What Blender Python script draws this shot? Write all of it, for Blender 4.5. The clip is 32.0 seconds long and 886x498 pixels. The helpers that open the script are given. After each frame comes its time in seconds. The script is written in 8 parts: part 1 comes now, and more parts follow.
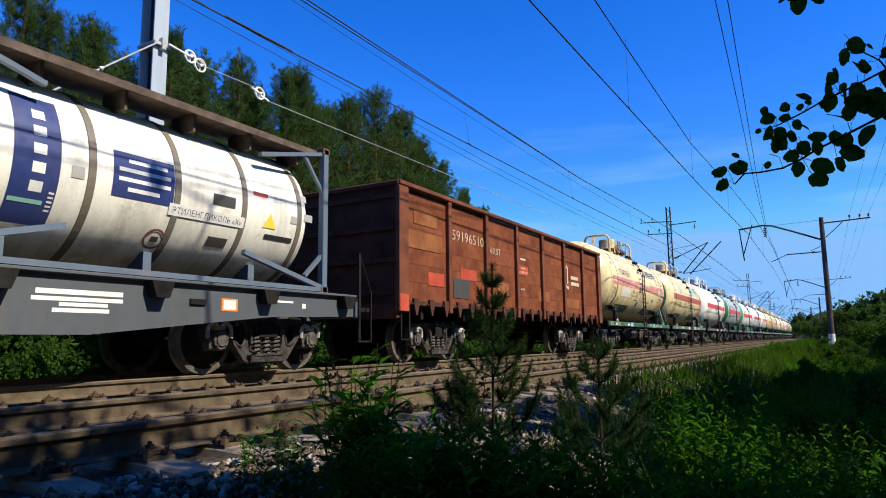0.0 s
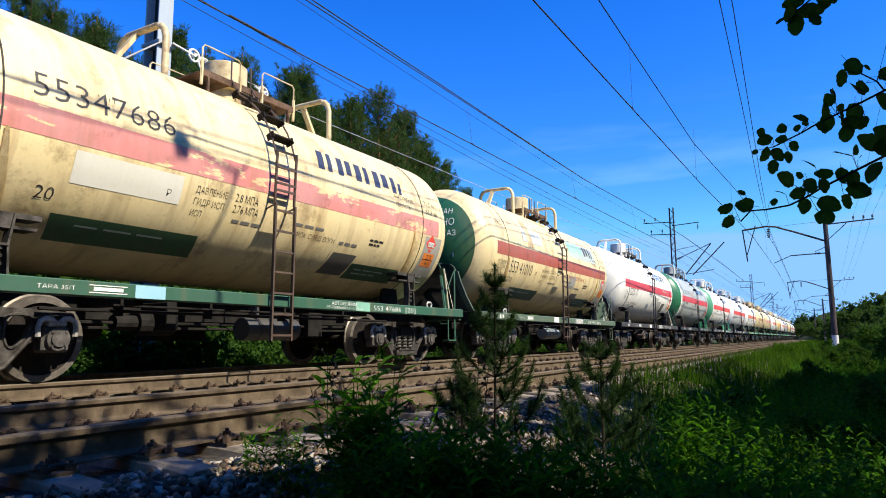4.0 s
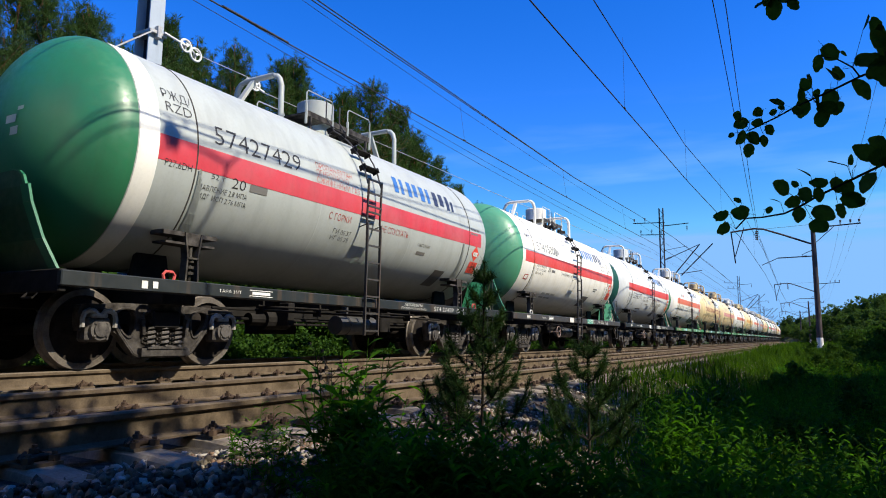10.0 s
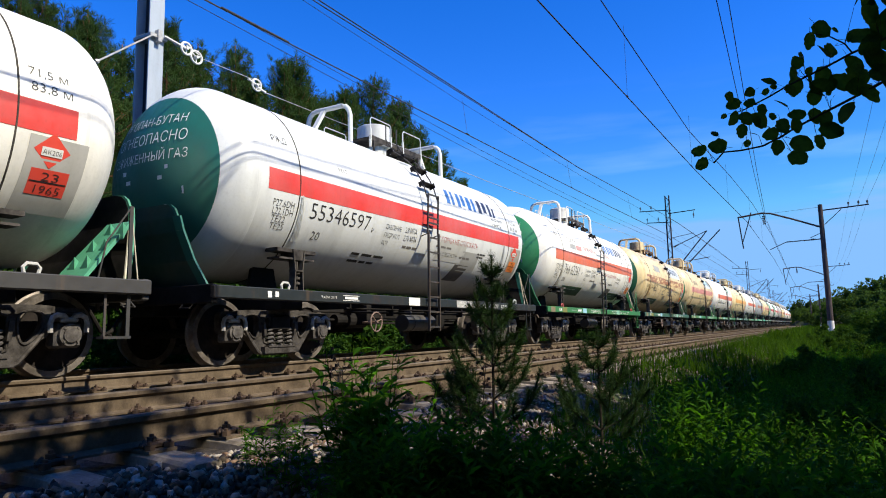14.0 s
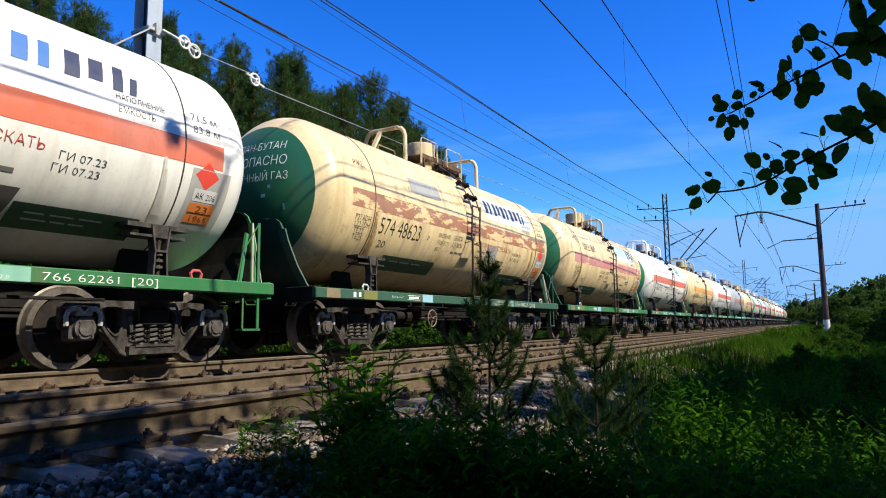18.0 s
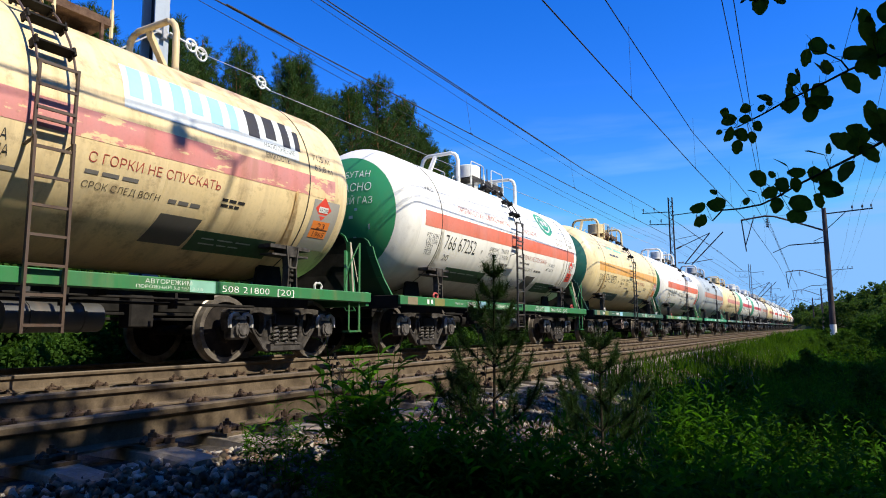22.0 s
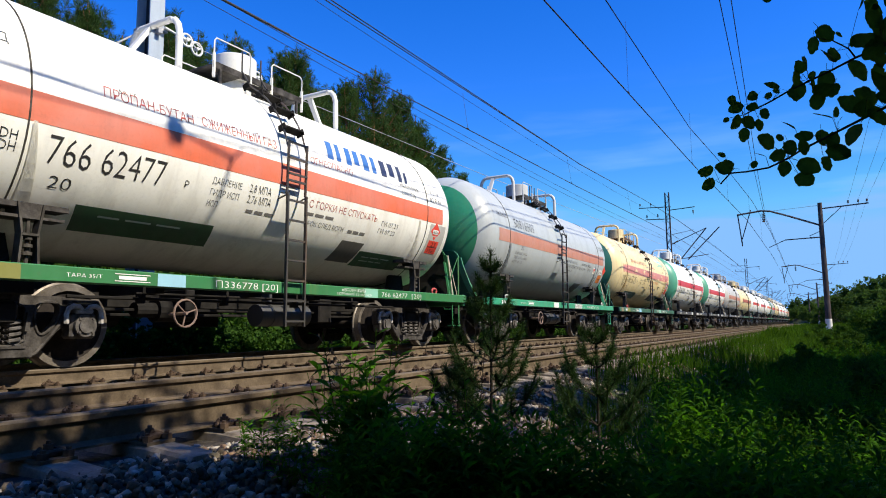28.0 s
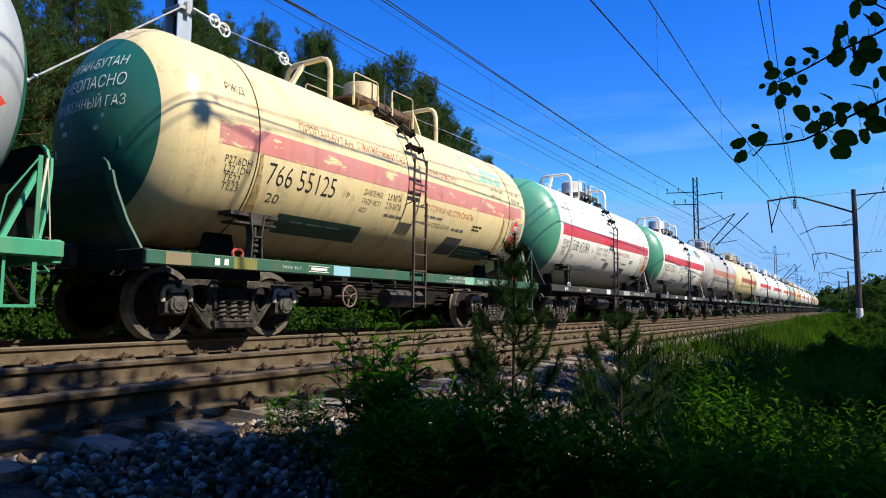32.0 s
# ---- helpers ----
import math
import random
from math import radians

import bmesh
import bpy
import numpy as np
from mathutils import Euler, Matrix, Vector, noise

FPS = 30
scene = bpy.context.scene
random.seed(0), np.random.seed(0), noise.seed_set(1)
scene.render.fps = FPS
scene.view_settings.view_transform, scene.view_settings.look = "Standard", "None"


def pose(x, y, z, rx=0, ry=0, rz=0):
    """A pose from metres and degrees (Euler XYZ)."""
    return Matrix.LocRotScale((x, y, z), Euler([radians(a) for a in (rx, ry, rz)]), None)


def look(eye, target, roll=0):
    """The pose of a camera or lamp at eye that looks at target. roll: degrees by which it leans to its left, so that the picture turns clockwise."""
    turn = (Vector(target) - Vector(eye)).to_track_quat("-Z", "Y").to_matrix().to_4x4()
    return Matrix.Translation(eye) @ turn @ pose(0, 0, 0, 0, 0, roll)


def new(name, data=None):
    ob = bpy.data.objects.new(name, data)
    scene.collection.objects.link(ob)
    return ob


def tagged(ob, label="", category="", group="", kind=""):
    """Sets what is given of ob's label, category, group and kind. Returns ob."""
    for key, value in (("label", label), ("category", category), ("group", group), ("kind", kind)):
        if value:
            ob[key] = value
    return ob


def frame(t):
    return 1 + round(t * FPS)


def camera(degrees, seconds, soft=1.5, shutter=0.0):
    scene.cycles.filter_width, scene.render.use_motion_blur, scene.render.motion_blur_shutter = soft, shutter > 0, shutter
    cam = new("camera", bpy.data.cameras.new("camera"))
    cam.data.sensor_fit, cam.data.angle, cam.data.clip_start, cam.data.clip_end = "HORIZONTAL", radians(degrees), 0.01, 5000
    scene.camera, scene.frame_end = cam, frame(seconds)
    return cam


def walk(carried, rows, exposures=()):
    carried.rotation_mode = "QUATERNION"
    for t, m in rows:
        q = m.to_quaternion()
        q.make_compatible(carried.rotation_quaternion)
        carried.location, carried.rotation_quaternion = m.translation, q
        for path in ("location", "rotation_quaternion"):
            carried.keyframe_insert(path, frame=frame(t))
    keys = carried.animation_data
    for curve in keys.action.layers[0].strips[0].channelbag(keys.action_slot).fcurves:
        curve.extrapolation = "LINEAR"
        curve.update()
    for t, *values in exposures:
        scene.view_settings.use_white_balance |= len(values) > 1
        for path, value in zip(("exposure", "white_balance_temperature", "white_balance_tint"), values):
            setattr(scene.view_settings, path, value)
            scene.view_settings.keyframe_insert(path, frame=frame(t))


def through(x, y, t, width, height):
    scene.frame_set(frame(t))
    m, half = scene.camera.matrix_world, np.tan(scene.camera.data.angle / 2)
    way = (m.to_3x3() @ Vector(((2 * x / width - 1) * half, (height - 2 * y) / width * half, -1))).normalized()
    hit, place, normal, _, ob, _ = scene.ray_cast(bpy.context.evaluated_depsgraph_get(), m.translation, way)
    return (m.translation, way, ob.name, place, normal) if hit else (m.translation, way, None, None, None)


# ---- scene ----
from mathutils.geometry import tessellate_polygon


# ---- camera: held by hand beside a double-track line; x right, y along the line, z above the rail heads ----
EYE = (3.413, 0.0, 0.431)
TURNS = [
    (0, 29.87, 7.96, 0.63),
    (0.5, 29.87, 8.04, 0.64),
    (1, 29.81, 8.13, 0.92),
    (1.5, 29.89, 8.18, 1.28),
    (2, 30.28, 8.11, 0.91),
    (2.5, 30.65, 7.93, 0.81),
    (3, 30.46, 7.91, 0.14),
    (3.5, 30.28, 7.93, 0.22),
    (5.5, 29.60, 7.77, 0.60),
    (6, 29.97, 7.60, 0.90),
    (6.5, 30.38, 7.63, 0.80),
    (7, 30.20, 7.68, 0.45),
    (7.5, 29.97, 7.69, 0.56),
    (8, 29.55, 7.71, 0.64),
    (8.5, 29.27, 7.72, 0.72),
    (9, 29.01, 7.70, 0.47),
    (9.5, 28.94, 7.64, 0.42),
    (10, 29.08, 7.61, -0.55),
    (10.5, 29.46, 7.45, -0.57),
    (11, 29.75, 7.55, 0.60),
    (11.5, 30.23, 7.61, 0.94),
    (12, 30.52, 7.39, 0.90),
    (12.5, 30.55, 7.26, 0.65),
    (13, 30.44, 7.18, 0.35),
    (13.5, 30.18, 7.19, 0.56),
    (14, 29.87, 7.14, 1.15),
    (14.5, 29.59, 6.95, 0.97),
    (16.5, 29.86, 6.93, 0.83),
    (17, 29.72, 6.86, 0.76),
    (17.5, 29.60, 6.81, 0.79),
    (18, 29.59, 6.81, 0.75),
    (18.5, 29.99, 6.81, 0.74),
    (19, 30.70, 6.84, 0.51),
    (19.5, 30.88, 6.94, 0.51),
    (20, 30.60, 6.92, 0.38),
    (20.5, 30.42, 7.05, 0.22),
    (21, 30.36, 7.15, 0.56),
    (21.5, 30.12, 7.18, 0.74),
    (22, 30.00, 7.09, 0.51),
    (22.5, 30.38, 6.88, 1.69),
    (23, 30.80, 6.77, 1.23),
    (23.5, 30.69, 6.84, 0.67),
    (24, 30.55, 6.85, 1.03),
    (24.5, 30.70, 6.90, 0.63),
    (25, 31.26, 6.88, 1.01),
    (25.5, 31.17, 6.78, 0.87),
    (27.5, 29.91, 6.77, 0.66),
    (28, 29.74, 6.67, 0.62),
    (28.5, 29.71, 6.49, 0.97),
    (29, 29.82, 6.34, 0.69),
    (29.5, 29.52, 6.50, -1.67),
    (30, 29.91, 6.61, -1.75),
    (30.5, 30.98, 6.58, -1.52),
    (31, 31.43, 6.10, -1.09),
    (31.5, 31.70, 5.44, 0.14),
    (32, 31.73, 5.18, -0.31),
]
cam = camera(68.0, 32.0, soft=1.0)
walk(cam, [(t, pose(*EYE, 90 + pitch, roll, yaw)) for t, yaw, pitch, roll in TURNS], exposures=((0.0, 0.52), (1.0, 0.80), (2.0, 0.88), (3.2, 0.85), (5.5, 0.56), (32.0, 0.56)))

# ---- daylight ----
SUN_WAY = Vector((1.0, 0.05, 1.03)).normalized()
world = bpy.data.worlds.new("sky")
scene.world = world
world.use_nodes = True
wn, wl = world.node_tree.nodes, world.node_tree.links
wn.clear()
sky = wn.new("ShaderNodeTexSky")
sky.sky_type, sky.sun_disc = "NISHITA", False
sky.sun_elevation = math.asin(SUN_WAY.z)
sky.sun_rotation = math.atan2(SUN_WAY.x, SUN_WAY.y)
sky.altitude, sky.air_density, sky.dust_density, sky.ozone_density = 200, 0.7, 0.08, 5.0
hue = wn.new("ShaderNodeHueSaturation")
hue.inputs["Hue"].default_value, hue.inputs["Saturation"].default_value, hue.inputs["Value"].default_value = 0.5155, 1.30, 1.42
back = wn.new("ShaderNodeBackground")
back.inputs["Strength"].default_value = 0.15
coord = wn.new("ShaderNodeTexCoord")
stretch = wn.new("ShaderNodeMapping")
stretch.inputs["Scale"].default_value = (1.2, 1.2, 9.0)
cirrus = wn.new("ShaderNodeTexNoise")
cirrus.inputs["Scale"].default_value, cirrus.inputs["Detail"].default_value = 2.6, 6.0
veil = wn.new("ShaderNodeMapRange")
veil.inputs["From Min"].default_value, veil.inputs["From Max"].default_value, veil.inputs["To Max"].default_value = 0.5, 0.85, 0.35
split = wn.new("ShaderNodeSeparateXYZ")
low = wn.new("ShaderNodeMapRange")
low.inputs["From Min"].default_value, low.inputs["From Max"].default_value = 0.36, 0.08
times = wn.new("ShaderNodeMath")
times.operation = "MULTIPLY"
cloud = wn.new("ShaderNodeMix")
cloud.data_type = "RGBA"
cloud.inputs["B"].default_value = (5.0, 6.6, 8.5, 1)
out = wn.new("ShaderNodeOutputWorld")
wl.new(coord.outputs["Generated"], stretch.inputs["Vector"])
wl.new(stretch.outputs["Vector"], cirrus.inputs["Vector"])
wl.new(cirrus.outputs["Fac"], veil.inputs["Value"])
wl.new(coord.outputs["Generated"], split.inputs["Vector"])
wl.new(split.outputs["Z"], low.inputs["Value"])
wl.new(veil.outputs["Result"], times.inputs[0])
wl.new(low.outputs["Result"], times.inputs[1])
wl.new(times.outputs["Value"], cloud.inputs["Factor"])
wl.new(sky.outputs["Color"], hue.inputs["Color"])
wl.new(hue.outputs["Color"], cloud.inputs["A"])
cap = wn.new("ShaderNodeMix")
cap.data_type, cap.blend_type = "RGBA", "DARKEN"
cap.inputs["Factor"].default_value = 1.0
cap.inputs["B"].default_value = (1.15, 2.45, 4.6, 1)
wl.new(cloud.outputs["Result"], cap.inputs["A"])
wl.new(cap.outputs["Result"], back.inputs["Color"])
wl.new(back.outputs["Background"], out.inputs["Surface"])

sun = new("sun", bpy.data.lights.new("sun", "SUN"))
sun.data.energy, sun.data.angle, sun.data.color = 5.0, radians(0.53), (1.0, 0.92, 0.74)
sun.matrix_world = look(SUN_WAY * 60, (0, 0, 0))


# ---- materials ----
def nodes_of(name):
    m = bpy.data.materials.new(name)
    m.use_nodes = True
    return m, m.node_tree.nodes, m.node_tree.links, m.node_tree.nodes["Principled BSDF"]


def spread(nt, ln, scale, seed_random=True, stretch=(1, 1, 1), detail=5.0, rough=0.6):
    """Noise in the thing's own metres, shifted per object."""
    tc = nt.new("ShaderNodeTexCoord")
    mp = nt.new("ShaderNodeMapping")
    mp.inputs["Scale"].default_value = stretch
    ns = nt.new("ShaderNodeTexNoise")
    ns.inputs["Scale"].default_value, ns.inputs["Detail"].default_value, ns.inputs["Roughness"].default_value = scale, detail, rough
    ln.new(tc.outputs["Object"], mp.inputs["Vector"])
    if seed_random:
        info = nt.new("ShaderNodeObjectInfo")
        mul = nt.new("ShaderNodeMath")
        mul.operation = "MULTIPLY"
        mul.inputs[1].default_value = 37.0
        ln.new(info.outputs["Random"], mul.inputs[0])
        ln.new(mul.outputs["Value"], mp.inputs["Location"])
    ln.new(mp.outputs["Vector"], ns.inputs["Vector"])
    return ns.outputs["Fac"]


def ranged(nt, ln, fac, a, b, c=0.0, d=1.0):
    r = nt.new("ShaderNodeMapRange")
    for k, v in (("From Min", a), ("From Max", b), ("To Min", c), ("To Max", d)):
        r.inputs[k].default_value = v
    ln.new(fac, r.inputs["Value"])
    return r.outputs["Result"]


def blend(nt, ln, fac, a, b, mode="MIX"):
    m = nt.new("ShaderNodeMix")
    m.data_type, m.blend_type = "RGBA", mode
    for key, v in (("A", a), ("B", b)):
        if isinstance(v, tuple):
            m.inputs[key].default_value = (*v, 1)
        else:
            ln.new(v, m.inputs[key])
    if isinstance(fac, float):
        m.inputs["Factor"].default_value = fac
    else:
        ln.new(fac, m.inputs["Factor"])
    return m.outputs["Result"]


def bumped(nt, ln, bs, fac, dist, strength=0.6):
    b = nt.new("ShaderNodeBump")
    b.inputs["Distance"].default_value, b.inputs["Strength"].default_value = dist, strength
    ln.new(fac, b.inputs["Height"])
    ln.new(b.outputs["Normal"], bs.inputs["Normal"])


RUST = (0.11, 0.042, 0.018)
GRIME = (0.05, 0.042, 0.032)


def paint(name, colour, rust=0.3, grime=0.4, gloss=0.42, fade=0.25, under=None, peel=0.0):
    """Weathered paint on steel: faded blotches, vertical dirt streaks, rust blooms."""
    m, nt, ln, bs = nodes_of(name)
    light = tuple(min(1.0, c * 0.75 + 0.25 * (sum(colour) / 3 * 1.25 + 0.015)) for c in colour)
    col = blend(nt, ln, ranged(nt, ln, spread(nt, ln, 1.1), 0.35, 0.7, 0.0, fade * 2), colour, light)
    if under:
        chips = ranged(nt, ln, spread(nt, ln, 3.0, stretch=(1, 0.45, 1.5), detail=9.0, rough=0.68), 0.58 - peel * 0.16, 0.61 - peel * 0.16, 0.0, 0.9)
        col = blend(nt, ln, chips, col, under)
    streak = ranged(nt, ln, spread(nt, ln, 3.2, stretch=(0.5, 0.9, 0.18)), 0.48, 0.85, 0.0, grime)
    col = blend(nt, ln, streak, col, GRIME)
    fine = ranged(nt, ln, spread(nt, ln, 24.0), 0.5, 0.9, 0.0, grime * 0.5)
    col = blend(nt, ln, fine, col, GRIME)
    bloom = ranged(nt, ln, spread(nt, ln, 2.3, detail=9.0, rough=0.72), 0.62 - 0.2 * rust, 0.72, 0.0, min(1.0, rust * 1.6))
    col = blend(nt, ln, bloom, col, RUST)
    runs = ranged(nt, ln, spread(nt, ln, 2.6, stretch=(0.25, 1.5, 0.10), detail=6.0), 0.57 - 0.12 * rust, 0.78, 0.0, min(0.8, rust * 1.5))
    col = blend(nt, ln, runs, col, (0.27, 0.15, 0.065))
    ln.new(col, bs.inputs["Base Color"])
    ln.new(ranged(nt, ln, spread(nt, ln, 9.0), 0.3, 0.8, gloss - 0.08, gloss + 0.22), bs.inputs["Roughness"])
    bumped(nt, ln, bs, spread(nt, ln, 3.5), 0.01, 0.25)
    return m


def rough(name, dark, light, scale=6.0, roughness=0.85, bump=0.006, metal=0.0, fine=60.0, stretch=(1, 1, 1)):
    m, nt, ln, bs = nodes_of(name)
    col = blend(nt, ln, ranged(nt, ln, spread(nt, ln, scale, stretch=stretch), 0.32, 0.7), dark, light)
    col = blend(nt, ln, ranged(nt, ln, spread(nt, ln, fine), 0.4, 0.8, 0.0, 0.45), col, tuple(c * 0.45 for c in dark))
    ln.new(col, bs.inputs["Base Color"])
    bs.inputs["Roughness"].default_value, bs.inputs["Metallic"].default_value = roughness, metal
    bs.inputs["Specular IOR Level"].default_value = 0.12
    bumped(nt, ln, bs, spread(nt, ln, fine), bump)
    return m


def leafy(name, dark, light, through=0.35, gloss=0.45, scale=0.8):
    m, nt, ln, bs = nodes_of(name)
    geo = nt.new("ShaderNodeNewGeometry")
    col = blend(nt, ln, geo.outputs["Random Per Island"], dark, light)
    col = blend(nt, ln, ranged(nt, ln, spread(nt, ln, scale), 0.35, 0.7, 0.0, 0.6), col, tuple(c * 0.5 for c in dark))
    ln.new(col, bs.inputs["Base Color"])
    bs.inputs["Roughness"].default_value = gloss + 0.25
    bs.inputs["Specular IOR Level"].default_value = 0.03
    tr = nt.new("ShaderNodeBsdfTranslucent")
    warm = blend(nt, ln, 1.0, col, (1.6, 1.7, 0.5), "MULTIPLY")
    ln.new(warm, tr.inputs["Color"])
    mix = nt.new("ShaderNodeMixShader")
    mix.inputs["Fac"].default_value = through
    ln.new(bs.outputs["BSDF"], mix.inputs[1])
    ln.new(tr.outputs["BSDF"], mix.inputs[2])
    ln.new(mix.outputs["Shader"], nt["Material Output"].inputs["Surface"])
    return m


MAT_RAIL_SIDE = rough("rail_dusty_steel", (0.075, 0.055, 0.037), (0.175, 0.132, 0.09), 5.0, 0.85, 0.002)
MAT_RAIL_TOP = rough("rail_polished_head", (0.10, 0.077, 0.057), (0.19, 0.152, 0.115), 3.0, 0.8, 0.0005, 0.0, stretch=(1, 0.2, 1))
MAT_CLIP = rough("rusty_fastening", (0.045, 0.03, 0.022), (0.12, 0.08, 0.055), 30.0, 0.85, 0.002)
MAT_SLEEPER = rough("worn_concrete", (0.17, 0.14, 0.105), (0.32, 0.27, 0.21), 7.0, 0.92, 0.004)
MAT_BALLAST = rough("crushed_stone_bed", (0.03, 0.026, 0.022), (0.11, 0.094, 0.08), 14.0, 0.95, 0.03, fine=38.0)
MAT_EARTH = rough("grassy_earth", (0.025, 0.03, 0.012), (0.06, 0.075, 0.025), 1.2, 0.95, 0.02, fine=22.0)
MAT_CAST = rough("grimy_cast_steel", (0.022, 0.019, 0.017), (0.125, 0.112, 0.102), 7.0, 0.55, 0.003, 0.25)
MAT_CAST_RUST = rough("rusty_cast_steel", (0.075, 0.042, 0.03), (0.20, 0.13, 0.09), 7.0, 0.75, 0.003, 0.1)
MAT_UNDER = rough("black_underframe", (0.008, 0.0075, 0.007), (0.026, 0.023, 0.021), 5.0, 0.75, 0.002)
MAT_TYRE = rough("worn_wheel_steel", (0.10, 0.085, 0.072), (0.27, 0.235, 0.20), 6.0, 0.42, 0.001, 0.4)
MAT_DISC = rough("sooty_wheel_disc", (0.012, 0.01, 0.009), (0.035, 0.028, 0.024), 8.0, 0.8, 0.002)
MAT_AXLEBOX = rough("dusty_axle_box", (0.045, 0.04, 0.037), (0.17, 0.155, 0.145), 9.0, 0.6, 0.002, 0.2)
# Pale colour stands for the sun's highlights above the axle boxes.
MAT_SADDLE = rough("pale_highlight_saddle", (0.26, 0.24, 0.22), (0.66, 0.63, 0.60), 8.0, 0.35, 0.002, 0.2)
MAT_STRAP = rough("grimy_strap", (0.03, 0.026, 0.022), (0.11, 0.10, 0.088), 6.0, 0.7, 0.001)
MAT_SPRING = rough("spring_steel", (0.07, 0.065, 0.06), (0.22, 0.20, 0.19), 12.0, 0.5, 0.001, 0.4)
MAT_BLACK_LETTER = paint("black_lettering", (0.022, 0.02, 0.02), 0.0, 0.0, 0.5, 0.3)
MAT_GREY_LETTER = paint("worn_grey_lettering", (0.16, 0.15, 0.14), 0.0, 0.2, 0.5, 0.4)
MAT_WHITE_LETTER = paint("white_lettering", (0.78, 0.77, 0.73), 0.0, 0.3, 0.5, 0.1)
MAT_RED_LETTER = paint("red_lettering", (0.42, 0.05, 0.035), 0.0, 0.15, 0.5, 0.4)
MAT_PALE_LETTER = paint("worn_pale_lettering", (0.42, 0.50, 0.44), 0.0, 0.35, 0.5, 0.3)
MAT_BLUE = paint("blue_lettering", (0.03, 0.14, 0.42), 0.0, 0.1, 0.45, 0.2)
MAT_NAVY = paint("navy_lettering", (0.025, 0.035, 0.08), 0.0, 0.1, 0.45, 0.2)
MAT_SKYBLUE = paint("faded_blue_lettering", (0.25, 0.50, 0.62), 0.0, 0.15, 0.5, 0.4)
MAT_TEAL = paint("faded_green_lettering", (0.22, 0.50, 0.40), 0.0, 0.1, 0.5, 0.3)
MAT_PLACARD = paint("red_orange_placard", (0.72, 0.06, 0.035), 0.0, 0.15, 0.45, 0.1)
MAT_PLACARD_ORANGE = paint("orange_placard", (0.80, 0.22, 0.03), 0.0, 0.15, 0.45, 0.1)
MAT_CHALK = paint("white_patch", (0.72, 0.71, 0.68), 0.05, 0.35, 0.5, 0.2)
MAT_GREY_PATCH = paint("grey_patch", (0.36, 0.36, 0.34), 0.03, 0.3, 0.5, 0.3)
MAT_DARK_PATCH = paint("dark_grey_patch", (0.055, 0.05, 0.045), 0.05, 0.3, 0.5, 0.3)
MAT_GREEN_PATCH = paint("dull_green_patch", (0.035, 0.11, 0.045), 0.1, 0.5, 0.5, 0.3)
# Pale for the sunlit flanges; the shaded web has its own dark colour.
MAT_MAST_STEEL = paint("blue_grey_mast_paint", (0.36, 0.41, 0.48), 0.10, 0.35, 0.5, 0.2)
MAT_POLE = rough("weathered_pole", (0.045, 0.035, 0.036), (0.12, 0.095, 0.09), 4.0, 0.85, 0.004, stretch=(2, 2, 0.3))
MAT_WIRE = rough("dull_wire", (0.03, 0.03, 0.03), (0.07, 0.065, 0.06), 9.0, 0.6, 0.0005, 0.4)
MAT_CABLE = rough("galvanised_cable", (0.35, 0.34, 0.33), (0.6, 0.58, 0.56), 20.0, 0.5, 0.0005, 0.4)
MAT_BARK_PINE = rough("orange_pine_bark", (0.12, 0.055, 0.028), (0.30, 0.15, 0.075), 6.0, 0.95, 0.02, stretch=(1, 1, 0.3))
MAT_DARK_TWIG = rough("dark_twig_bark", (0.015, 0.012, 0.009), (0.05, 0.04, 0.03), 14.0, 0.9, 0.004)
MAT_BARK = rough("grey_green_bark", (0.06, 0.055, 0.04), (0.17, 0.16, 0.13), 8.0, 0.95, 0.01, stretch=(1, 1, 0.4))
MAT_NEEDLE = leafy("pine_needles", (0.028, 0.060, 0.019), (0.084, 0.138, 0.046), 0.3, 0.5)
# Needle colour lowered to carry the shade over the saplings.
MAT_SAPLING_NEEDLE = leafy("shade_dark_sapling_needles", (0.018, 0.042, 0.014), (0.05, 0.09, 0.032), 0.2, 0.5, 6.0)
MAT_LEAF = leafy("aspen_leaves", (0.035, 0.07, 0.015), (0.07, 0.13, 0.03), 0.4, 0.4, 4.0)
MAT_GRASS = leafy("meadow_grass", (0.022, 0.056, 0.005), (0.072, 0.138, 0.013), 0.4, 0.5, 1.3)
MAT_WEED = leafy("herb_leaves", (0.026, 0.08, 0.006), (0.075, 0.20, 0.014), 0.5, 0.45, 3.0)
MAT_BUSH = leafy("bush_leaves", (0.022, 0.055, 0.009), (0.065, 0.13, 0.022), 0.35, 0.5, 0.5)
MAT_FARWOOD = leafy("distant_leaves", (0.036, 0.068, 0.02), (0.08, 0.13, 0.038), 0.4, 0.6, 0.15)
STONES = [rough("stone_grey", (0.080, 0.062, 0.045), (0.21, 0.165, 0.122), 18.0, 0.9, 0.004),
          rough("stone_pink", (0.11, 0.068, 0.043), (0.25, 0.165, 0.112), 18.0, 0.9, 0.004),
          rough("stone_dark", (0.036, 0.029, 0.023), (0.11, 0.088, 0.07), 18.0, 0.85, 0.004),
          rough("stone_pale", (0.24, 0.21, 0.175), (0.48, 0.43, 0.365), 18.0, 0.9, 0.004)]


# ---- building tools ----
def mesh_of(name, bm, mat=None, smooth=False):
    bmesh.ops.recalc_face_normals(bm, faces=bm.faces)
    me = bpy.data.meshes.new(name)
    bm.to_mesh(me)
    bm.free()
    if mat:
        me.materials.append(mat)
    if smooth:
        me.shade_smooth()
        me.set_sharp_from_angle(angle=radians(38))
    return me


